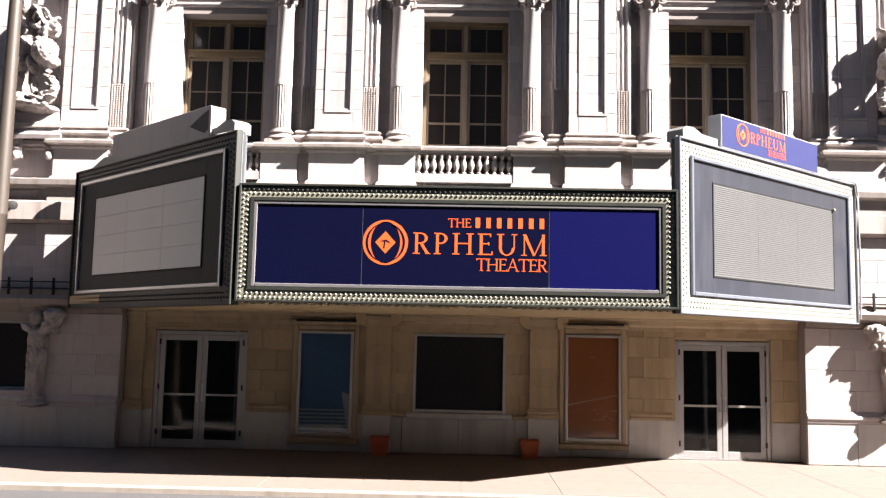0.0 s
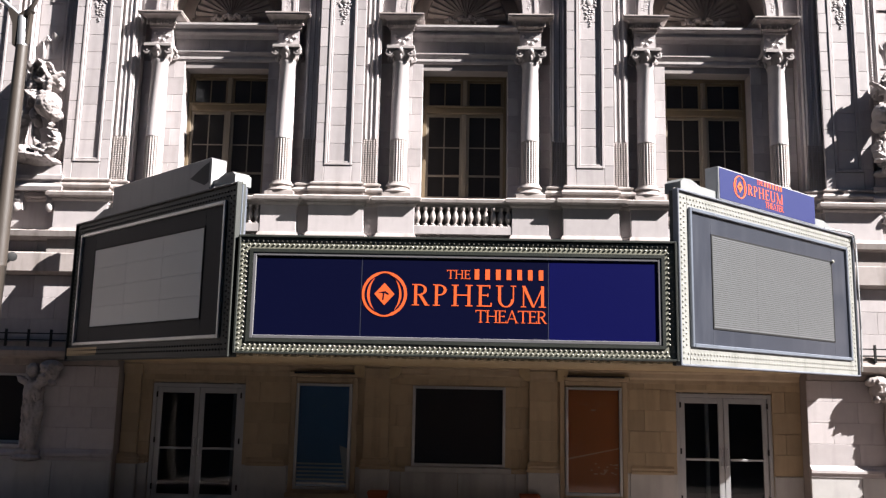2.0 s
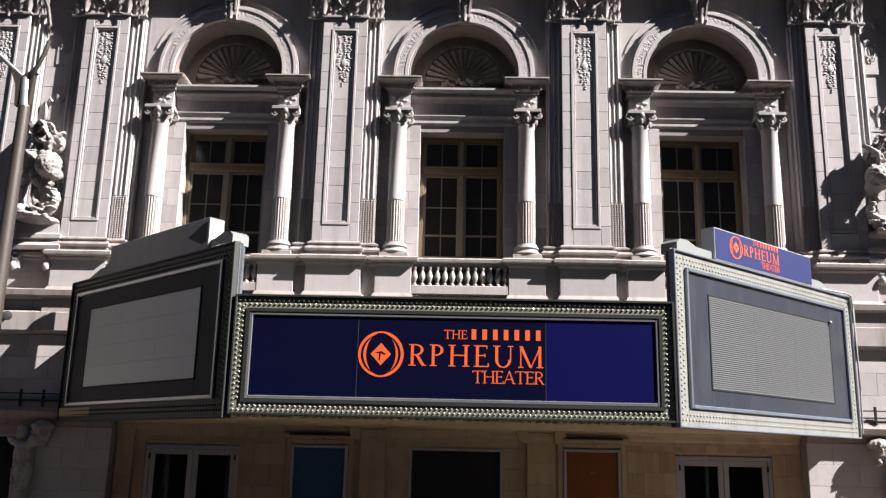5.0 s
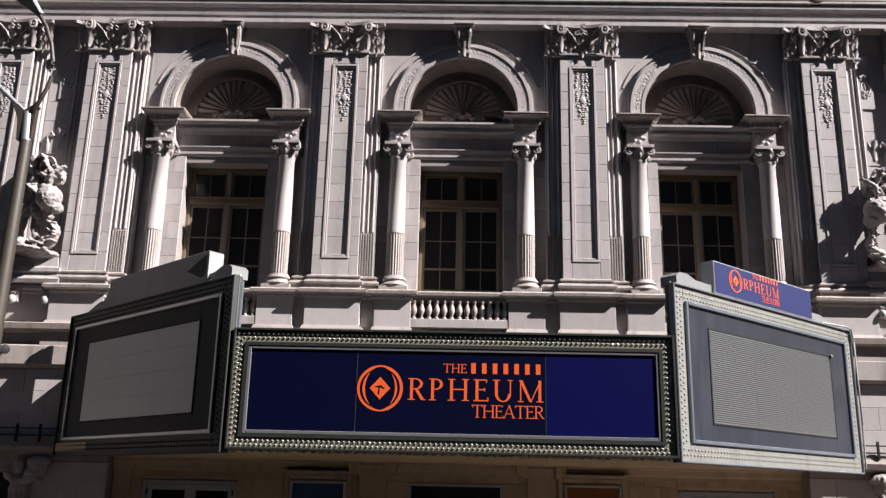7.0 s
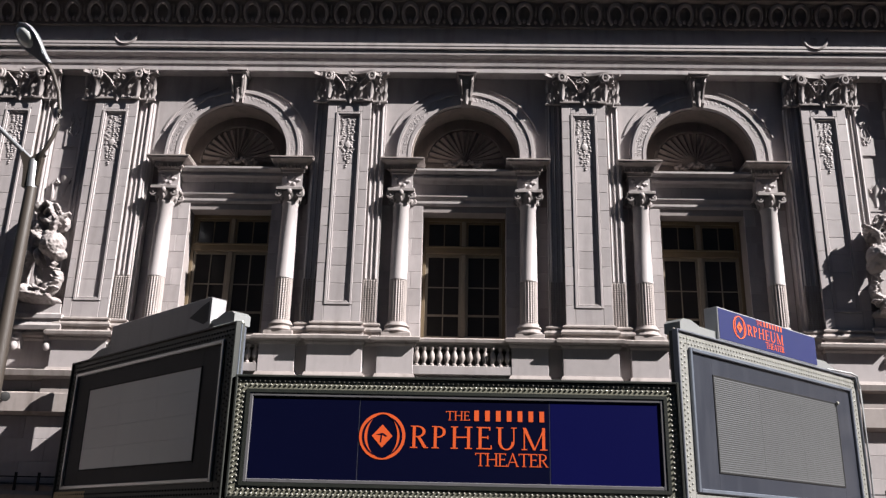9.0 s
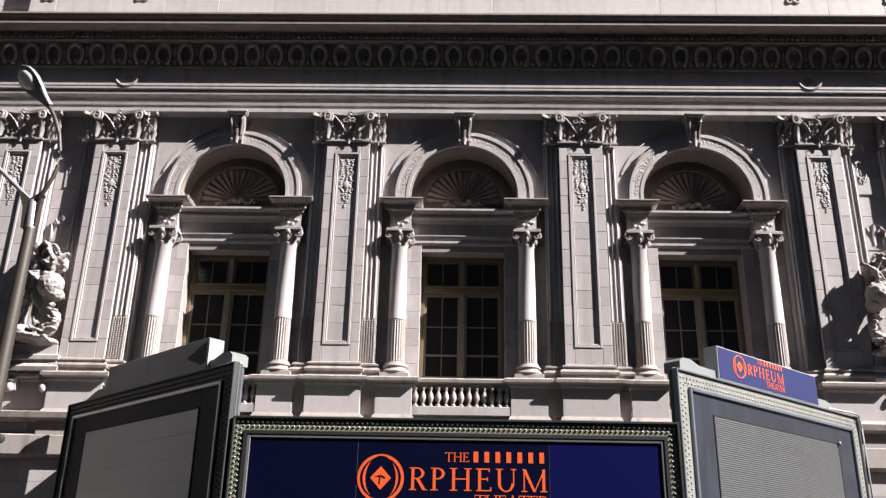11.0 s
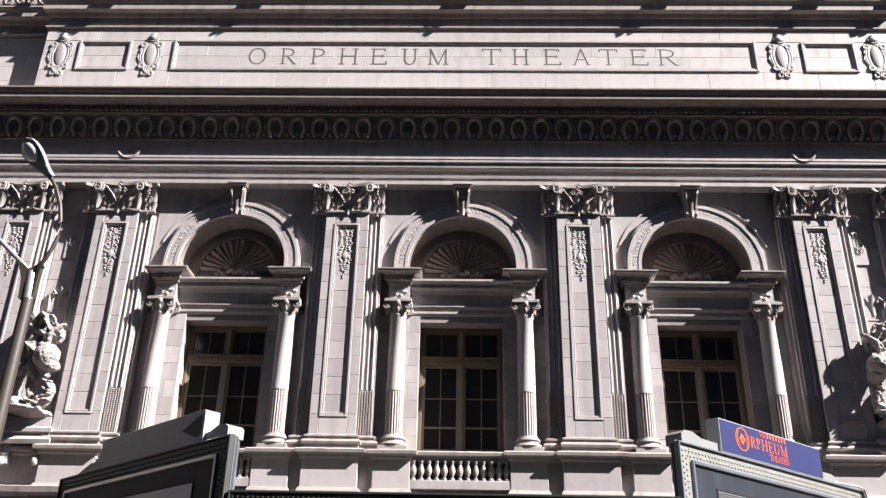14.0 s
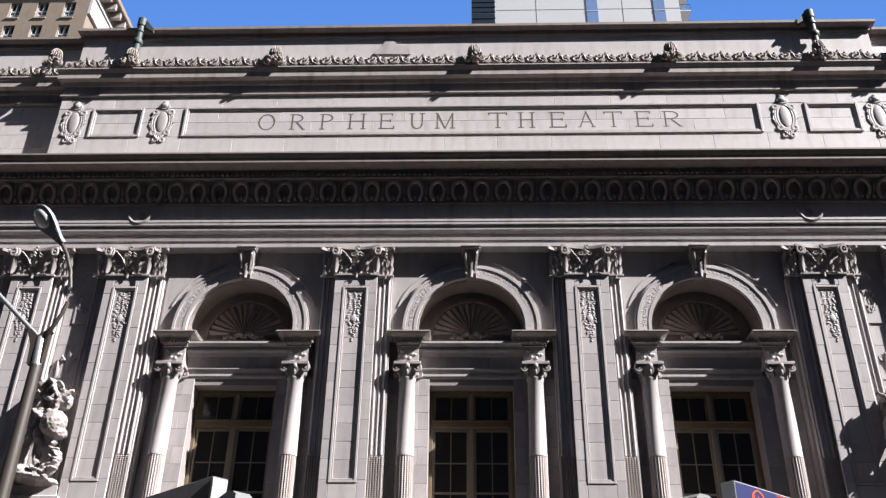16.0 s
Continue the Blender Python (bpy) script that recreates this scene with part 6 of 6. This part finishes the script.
# Letters stand slightly proud; their dark tone replaces the shade of incised strokes.
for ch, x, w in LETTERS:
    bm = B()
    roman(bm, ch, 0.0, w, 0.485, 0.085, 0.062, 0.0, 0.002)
    ob = part("letter", bm, LETTERSHADE, name)
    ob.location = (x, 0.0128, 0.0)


# crest along the attic cornice
bm = B()
for s in (-1, 1):
    torus(bm, (s * 0.13, 0, 0.10), 0.085, 0.032, seg=14, rs=6, sx=1.2)
    ball(bm, (s * 0.2, 0.0, 0.2), (0.07, 0.035, 0.04), (0, s * -30, 0), 1)
    ball(bm, (s * 0.05, 0.0, 0.2), (0.03, 0.03, 0.09), (0, s * 15, 0), 1)
leaf(bm, 0, 0.0, 0.02, 0.05, 0.32, 0.06)
for s in (-1, 1):
    tube(bm, [(s * 0.29, 0.0, 0.05), (s * 0.2, -0.02, 0.02), (s * 0.08, -0.02, 0.10), (s * 0.04, -0.02, 0.22)], 0.026, 6)
    leaf(bm, s * 0.16, 0.0, 0.05, 0.035, 0.22, 0.05)
crest_me = link_mesh("palmette", bm, WEATHERED, True)
crest = thing("roof_crest", (CX, FACE - 0.20, 17.49), "carved stone crest of palmettes along the attic cornice", "crest")
for i in range(71):
    x = -10.3 + i * 0.2925
    ob = new("palmette", crest_me)
    ob.parent, ob.location, ob.scale = crest, (x, 0, 0), (1.0, 1.0, 1.05) if i % 2 else (0.9, 1.0, 0.55)
crest_b = part("crest_rail", box(B(), -10.6, 10.6, 0.02, 0.09, 0.0, 0.26, 0.01), STONE, crest)
for s in (-1, 1):
    th = thing("roof_crest", (CX + s * 12.75, FACE + 0.10, 17.50), "carved stone crest of palmettes along the attic cornice", "crest")
    for i in range(15):
        ob = new("palmette", crest_me)
        ob.parent, ob.location, ob.scale = th, (-2.1 + i * 0.2925, 0, 0), (1.0, 1.0, 1.05) if i % 2 else (0.9, 1.0, 0.55)
    part("crest_rail", box(B(), -2.2, 2.2, 0.03, 0.1, 0.0, 0.2, 0.01), STONE, th)


def acroterion(x):
    th = thing("roof_ornament", (x, FACE - 0.26, 17.46), "dark weathered carved shell ornament on the cornice edge", "ornament", "cornice ornaments")
    bm = B()
    ball(bm, (0, 0.05, 0.34), (0.15, 0.15, 0.30), sub=3)
    for k in range(9):
        a = radians(10 + 160 * k / 8)
        tube(bm, [(0.17 * math.cos(a) * math.sin(radians(b)), 0.03 - 0.17 * math.sin(a) * math.sin(radians(b)), 0.34 + 0.31 * math.cos(radians(b))) for b in (8, 35, 60, 90, 115)], 0.018, 5)
    for s in (-1, 1):
        torus(bm, (s * 0.17, -0.06, 0.11), 0.07, 0.04, seg=14, rs=6)
    for k in range(12):
        ball(bm, (rng.uniform(-0.2, 0.2), -0.13, rng.uniform(0.04, 0.24)), (0.05, 0.05, 0.05), sub=1)
    part("shell", bm, GRIMESHADE, th, smooth=True)
    return th


for x in (-8.90, -5.11, 0.05, 5.06, 8.80, -10.9, 10.8):
    acroterion(x)


def torch(x, lean):
    th = thing("roof_torch", (x, FACE - 0.1, 17.6), "verdigris copper torch bracket behind the crest", "torch", "roof torches")
    bm = B()
    tube(bm, [(0, 0, 0), (0, 0, 0.8)], 0.08, 14, 0.09)
    part("stem", bm, COPPER, th, smooth=True)
    part("collar", lathe(B(), [(0.11, 0.78), (0.135, 0.82), (0.135, 0.9), (0.1, 0.96)], 16), COPPER, th, smooth=True)
    part("barrel", lathe(B(), [(0.085, 0.96), (0.09, 1.18), (0.115, 1.2), (0.115, 1.26), (0.09, 1.28), (0.095, 1.4), (0.12, 1.42), (0.12, 1.66), (0.09, 1.68)], 16), COPPER, th, smooth=True)
    part("bracket", plate(B(), [(lean * 0.14, 1.35), (lean * 0.36, 1.2), (lean * 0.38, 1.28), (lean * 0.14, 1.6)], -0.05, 0.05), COPPER, th)
    return th


torch(-8.9, 1)
torch(8.85, -1)


# ---- street lamp and wall fittings ----
lamp = thing("street_lamp", (-7.3, 13.5, 0.0), "tall brown street lamp with a grey cobra head", "street lamp")
part("foot", lathe(B(), [(0.24, 0.0), (0.24, 0.25), (0.17, 0.4)], 16), POLE, lamp, smooth=True)
part("pole", tube(B(), [(0, 0, 0.3), (0.0, 0, 4.0), (0.02, 0, 7.58)], 0.155, 16, 0.095), POLE, lamp, "brown painted tapering pole", True)
part("pole_top", tube(B(), [(0.02, 0, 7.58), (-0.02, 0, 8.08)], 0.082, 16, 0.075), GALV, lamp, "bare grey pole top", True)
part("bracket_cap", plate(plate(B(), [(-0.12, 7.58), (-0.085, 7.58), (-0.07, 7.88), (0.0, 8.0), (0.16, 8.18), (0.11, 8.22), (-0.06, 8.10), (-0.20, 8.22), (-0.25, 8.18), (-0.15, 7.94)], -0.06, 0.06), [(0.085, 7.62), (0.11, 7.62), (0.14, 8.12), (0.10, 8.12)], -0.05, 0.05), POLE, lamp, "dark bracket clamp")
part("arm", tube(B(), [(0.0, -0.02, 8.06), (0.09, -0.05, 8.12), (0.195, -0.08, 8.27), (0.29, -0.1, 8.48), (0.335, -0.1, 8.69), (0.325, -0.1, 8.96), (0.25, -0.1, 9.29), (0.11, -0.1, 9.62), (-0.03, -0.1, 9.83), (-0.12, -0.11, 9.93)], 0.035, 10), POLE, lamp, "curved dark arm", True)
part("arm", tube(B(), [(-0.08, 0, 8.10), (-1.3, -0.1, 9.18)], 0.04, 10), GALV, lamp, "straight grey arm", True)
# the head is a shallow dome, broad at its tip and narrow at the arm, its flat underside painted dark as shade
u = Vector((-0.56, -0.18, 0.62)).normalized()
under = Vector((-0.38, -0.72, -0.5))
under = (under - u * under.dot(u)).normalized()
side = (-under).cross(u)
seat_m = Matrix(((u.x, side.x, -under.x, -0.02), (u.y, side.y, -under.y, -0.11), (u.z, side.z, -under.z, 9.82), (0, 0, 0, 1)))
plan = [(0.0, 0.055), (0.10, 0.07), (0.22, 0.105), (0.36, 0.16), (0.50, 0.195), (0.62, 0.20), (0.72, 0.175), (0.79, 0.115), (0.825, 0.03)]
bm = B()
rows = []
for l, hw in plan:
    dome = 0.05 + hw * 0.62
    rows.append([bm.verts.new((l, hw * math.cos(radians(a)), max(0, math.sin(radians(a))) * dome)) for a in range(0, 181, 15)])
for p, q in zip(rows, rows[1:]):
    for k in range(12):
        bm.faces.new((p[k], p[k + 1], q[k + 1], q[k]))
    bm.faces.new((p[12], p[0], q[0], q[12]))
bm.faces.new(rows[0])
bm.faces.new(rows[-1][::-1])
hd = part("lamp_head", bm, GALV, lamp, "grey cobra-head luminaire", True)
hd.matrix_basis = seat_m @ Matrix.Diagonal((1.08, 1.08, 1.08, 1))
bm = B()
outline = [(l + 0.015, hw * 0.86) for l, hw in plan[:-1]]
ring = [bm.verts.new((l, y, -0.012)) for l, y in outline] + [bm.verts.new((l, -y, -0.012)) for l, y in outline[::-1]]
low = [bm.verts.new((v.co.x, v.co.y, 0.0)) for v in ring]
bm.faces.new(ring)
for i in range(len(ring)):
    j = (i + 1) % len(ring)
    bm.faces.new((ring[i], ring[j], low[j], low[i]))
part("underside", bm, DULL, hd, "flat underside of the lamp head, toned dark for its shade")
bm = B()
ball(bm, (0.58, 0, -0.012), (0.19, 0.145, 0.075), sub=3)
part("lens", bm, LENS, hd, "clear bulging lens", True)
part("lens_ring", lathe(B(), [(0.165, -0.03), (0.18, -0.03), (0.18, -0.005), (0.165, -0.005)], 24, 0.58, 0.0, squash=0.8), GALV, hd)

cam_th = thing("wall_lamp", (-9.14, FACE - 0.12, 4.74), "small grey floodlight on the side wall", "wall lamp")
bm = B()
lathe(bm, [(0.05, 0), (0.12, 0.05), (0.15, 0.16), (0.16, 0.22), (0.13, 0.23)], 16)
hd = part("lamp_body", bm, BLACK, cam_th, smooth=True)
hd.matrix_basis = pose(0.06, -0.16, 0.0, 90, 0, 40) @ Matrix.Diagonal((0.6, 0.6, 0.7, 1))
part("arm", tube(B(), [(0, 0.0, 0), (0, -0.12, 0), (0.05, -0.2, 0.0)], 0.03, 8), BLACK, cam_th, smooth=True)
sg = thing("street_sign", (-8.02, 13.4, 0.0), "small white street sign on a thin post", "street sign")
part("post", tube(B(), [(0, 0, 0), (0, 0, 2.6)], 0.03, 8), GALV, sg, smooth=True)
part("plate", box(B(), -0.34, 0.18, -0.045, -0.033, 2.28, 2.55, 0.01), WHITEEN, sg, "white sign plate")
part("border", frame_boxes(B(), -0.33, 0.17, 2.29, 2.54, 0.02, -0.05, -0.046), BLACK, sg)

lamp.scale = (1.0, 1.0, 1.013)
for s in (-1, 1):
    th = thing("wall_railing", (-8.6 if s < 0 else 8.4, FACE - 0.2, 3.06), "short black iron railing on the storey band", "railing", "wall railings")
    for k in range(2):
        part("rail", tube(B(), [(-0.9, 0, 0.05 + 0.13 * k), (0.9, 0, 0.05 + 0.13 * k)], 0.014, 6), BLACK, th)
    for k in range(5):
        part("post", box(B(), -0.9 + 0.45 * k - 0.02, -0.9 + 0.45 * k + 0.02, -0.02, 0.02, -0.08, 0.26), BLACK, th)


for x, y, pts in ((7.56, 17.1, [(0, 0, 0), (0.05, -0.03, -0.3), (0.02, -0.02, -0.9), (0.10, 0.1, -1.3)]), (3.25, 13.5, [(0, 0, 0.0), (0.03, 0.0, -0.35), (-0.02, 0.0, -0.8)])):
    th = thing("cable", (x, y, 5.42), "thin dark cable hanging beside the side sign", "cable", "cables of the marquee")
    part("wire", tube(B(), pts, 0.012, 6), BLACK, th, smooth=True)


# ---- distance ----
haze = bpy.data.materials.new("clear_blue_sky")
haze.use_nodes = True
hn, hl = haze.node_tree.nodes, haze.node_tree.links.new
glow, where, height, ramp = hn.new("ShaderNodeEmission"), hn.new("ShaderNodeTexCoord"), hn.new("ShaderNodeSeparateXYZ"), hn.new("ShaderNodeMix")
span = hn.new("ShaderNodeMapRange")
span.inputs[2].default_value = 600.0
ramp.data_type = "RGBA"
ramp.inputs[6].default_value, ramp.inputs[7].default_value = (0.080, 0.150, 0.305, 1), (0.027, 0.076, 0.230, 1)
hl(where.outputs["Object"], height.inputs[0])
hl(height.outputs[2], span.inputs[0])
hl(span.outputs[0], ramp.inputs[0])
hl(ramp.outputs[2], glow.inputs[0])
hl(glow.outputs[0], hn["Material Output"].inputs[0])
solid("backdrop", box(B(), -420, 420, 480, 481, -0.15, 640), haze, "clear deep blue sky far behind the roofs", "sky", "structure")
tower = thing("tower_block", (0.0, 88.0, 0.0), "tall white panelled tower beyond the roof", "tower")
X0, X1 = -0.05, 27.9
part("wall", box(B(), X0, X1, 0, 14, 0, 112), WHITEWALL, tower)
for z in range(80, 111, 3):
    part("corner_window", box(B(), X0 - 0.05, X0 + 3.1, -0.12, 0.2, z + 0.2, z + 2.8), FARGLASS, tower)
    for k in range(3):
        part("balcony_slab", box(B(), X0 - 0.05, X0 + 3.15, -0.2, 0.2, z + 0.05 + 0.9 * k, z + 0.17 + 0.9 * k), BAND, tower)
    for x in (15.4, 24.4):
        w = part("window", box(B(), x, x + 1.5, -0.1, 0.2, z + 0.06, z + 2.95), TOWERGLASS, tower)
        part("window_rail", box(B(), x - 0.03, x + 1.53, -0.14, 0.1, z - 0.06, z + 0.05), WHITEWALL, w)
    part("panel_joint", box(B(), X0 + 3.3, X1, -0.02, 0.1, z + 0.40, z + 0.46), RAIL, tower)
    part("balcony", box(B(), X1 + 0.01, X1 + 1.6, 0.4, 3.0, z + 0.3, z + 0.5), WHITEWALL, tower)
    part("balcony_rail", frame_boxes(B(), X1 + 0.1, X1 + 1.6, z + 0.5, z + 1.5, 0.06, 0.4, 0.46), RAIL, tower)
for x in (8.6, 20.2):
    part("panel_joint", box(B(), x, x + 0.06, -0.02, 0.1, 60, 112), RAIL, tower)
part("roof", box(B(), X0, X1, 0, 14, 112, 112.8), WHITEWALL, tower)
HX, HY = -36.2, 60.0
hotel = thing("brick_building", (HX, HY, 0.0), "tall brown brick building with rows of deep sash windows", "building")
COLS, SILLS = [-1.85 - 2.6 * k for k in range(6)], [47.0, 49.9, 52.8, 55.7, 58.6, 61.5]
bm = B()
box(bm, -16.0, 0, 0.55, 30, 0, 66.0)
box(bm, -16.0, 0, 0, 0.549, 0, SILLS[0])
for z in SILLS:
    box(bm, -16.0, 0, 0, 0.549, z + 1.95, z + 2.9 if z < 61 else 66.0)
    edges = [0.0] + [v for c in COLS for v in (c + 0.55, c - 0.55)] + [-16.0]
    for a, c in zip(edges[::2], edges[1::2]):
        box(bm, c, a, 0, 0.549, z, z + 1.95)
part("wall", bm, BRICK, hotel)
part("cornice_frieze", box(B(), 0.002, 0.25, 0.0, 30.0, 62.0, 64.0), WHITEWALL, hotel, "pale stone frieze")
part("cornice_band", box(B(), 0.002, 0.4, 0.0, 30.0, 64.05, 64.3, 0.03), WHITEWALL, hotel, "pale stone moulding")
part("cornice", box(B(), -16.0, 1.25, -1.1, 31.0, 66.001, 66.7, 0.1), BRICK, hotel, "brown projecting cornice")
for k in range(24):
    part("modillion", box(B(), 0.002, 1.05, 0.2 + k * 1.25, 0.55 + k * 1.25, 65.2, 65.998), JOINT, hotel)
for z in SILLS:
    for c in COLS:
        w = part("window", box(B(), c - 0.548, c + 0.548, 0.44, 0.50, z + 0.005, z + 1.945), FARGLASS, hotel)
        bm = B()
        for a, b in ((c - 0.548, c - 0.43), (c - 0.05, c + 0.05), (c + 0.43, c + 0.548)):
            box(bm, a, b, 0.20, 0.438, z + 0.005, z + 1.94)
        box(bm, c - 0.43, c + 0.43, 0.22, 0.438, z + 0.9, z + 1.05)
        part("frame", bm, WHITEWALL, w)
        part("blind", box(B(), c - 0.42, c + 0.42, 0.26, 0.437, z + 0.02, z + 0.62), WHITEWALL, w, "white lower sash")
        part("sill", box(B(), c - 0.62, c + 0.62, -0.12, 0.3, z - 0.14, z - 0.002), KERB, w)


# ---- dressed blocks of the walls and slabs of the pavement ----
for nm, (x0, x1), h in (("wall_west", SIDES[0], (-10.6, -8.69, 1.09, 2.46)), ("wall_east", SIDES[1], (8.6, 10.5, 1.09, 2.46))):
    w = bpy.data.objects[nm]
    a, b = (max(x0, -11.5), x1) if nm == "wall_west" else (x0, min(x1, 11.5))
    courses(w, a, b, 0.0, 0.80, FACE - 0.035, 1.05, 0.8, GRANITE, 0.06, 0.008, bond=False, name="granite_block")
    courses(w, a, b, 1.02, 2.62, FACE, 1.0, 0.40, BLOCK, 0.035, 0.004, holes=(h,))
    courses(w, a, b, 3.10, 4.42, FACE, 1.0, 0.44, BLOCK, 0.035, 0.004)
    courses(w, a, b, 4.92, 5.12, FACE, 1.0, 0.2, BLOCK, 0.035, 0.007)
doors_h = [(DOORS[0][0], DOORS[0][1], -1, 2.35), (DOORS[1][0], DOORS[1][1], -1, 2.35), CWIN]
courses(entrance, -6.82, 6.68, 0.0, 0.76, IN - 0.02, 1.1, 0.76, GRANITE, 0.05, 0.008, holes=doors_h, bond=False, name="granite_block")
courses(entrance, -6.82, 6.68, 0.76, 2.8, IN, 0.62, 0.41, TAN, 0.035, 0.004, holes=doors_h)
for k, b in enumerate(BAYS):
    w = [o for o in scene.objects if o.name.startswith("wall_window_bay")][k]
    courses(w, b - 1.80, b + 1.80, 6.16, 9.17, BACK, 0.46, 0.38, BLOCK, 0.035, 0.004, holes=((b - 0.90, b + 0.90, 6.0, 9.03),))
    courses(w, b - 1.2, b + 1.2, 9.41, 9.68, BACK, 0.8, 0.36, BLOCK, 0.035, 0.006)
up = bpy.data.objects["wall_upper"]
for a, c in ((-9.22, -8.68), (8.58, 9.12)):
    courses(up, a, c, 6.2, 12.18, FACE + 0.243, 0.7, 0.46, BLOCK, 0.03, 0.005)
courses(attic, A0, A1, 14.42, 15.40, FACE, 1.3, 0.49, CLEAN, 0.035, 0.004)
courses(attic, A0, -9.66, 15.40, 16.30, FACE, 1.15, 0.45, CLEAN, 0.035, 0.004)
courses(attic, -9.56, -8.43, 15.40, 16.30, FACE + 0.015, 1.15, 0.45, CLEAN, 0.018, 0.004)
courses(attic, -8.33, -7.28, 15.40, 16.30, FACE, 1.15, 0.45, CLEAN, 0.035, 0.004)
courses(attic, -7.2, 7.02, 15.40, 16.30, FACE + 0.015, 1.5, 0.45, CLEAN, 0.018, 0.004)
courses(attic, 7.10, 8.20, 15.40, 16.30, FACE, 1.15, 0.45, CLEAN, 0.035, 0.004)
courses(attic, 8.3, 9.4, 15.40, 16.30, FACE + 0.015, 1.15, 0.45, CLEAN, 0.018, 0.004)
courses(attic, 9.5, A1, 15.40, 16.30, FACE, 1.15, 0.45, CLEAN, 0.035, 0.004)
courses(attic, A0, A1, 16.31, 16.60, FACE, 1.4, 0.29, CLEAN, 0.035, 0.004)
courses(attic, -14.0, A0, 14.42, 16.60, FACE + 0.30, 1.1, 0.4, CLEAN, 0.035, 0.004)
courses(attic, A1, 14.0, 14.42, 16.60, FACE + 0.30, 1.1, 0.4, CLEAN, 0.035, 0.004)
slab = link_mesh("paving_slab", box(B(), -0.7612, 0.7612, -0.679, 0.679, -0.06, 0.0, 0.004), CONCRETE)
for i in range(20):
    for k in range(3):
        ob = new("paving_slab", slab)
        ob.location = (-14.5 + i * 1.525, 14.04 + k * 1.36, 0.0)
        ob.parent = pavement
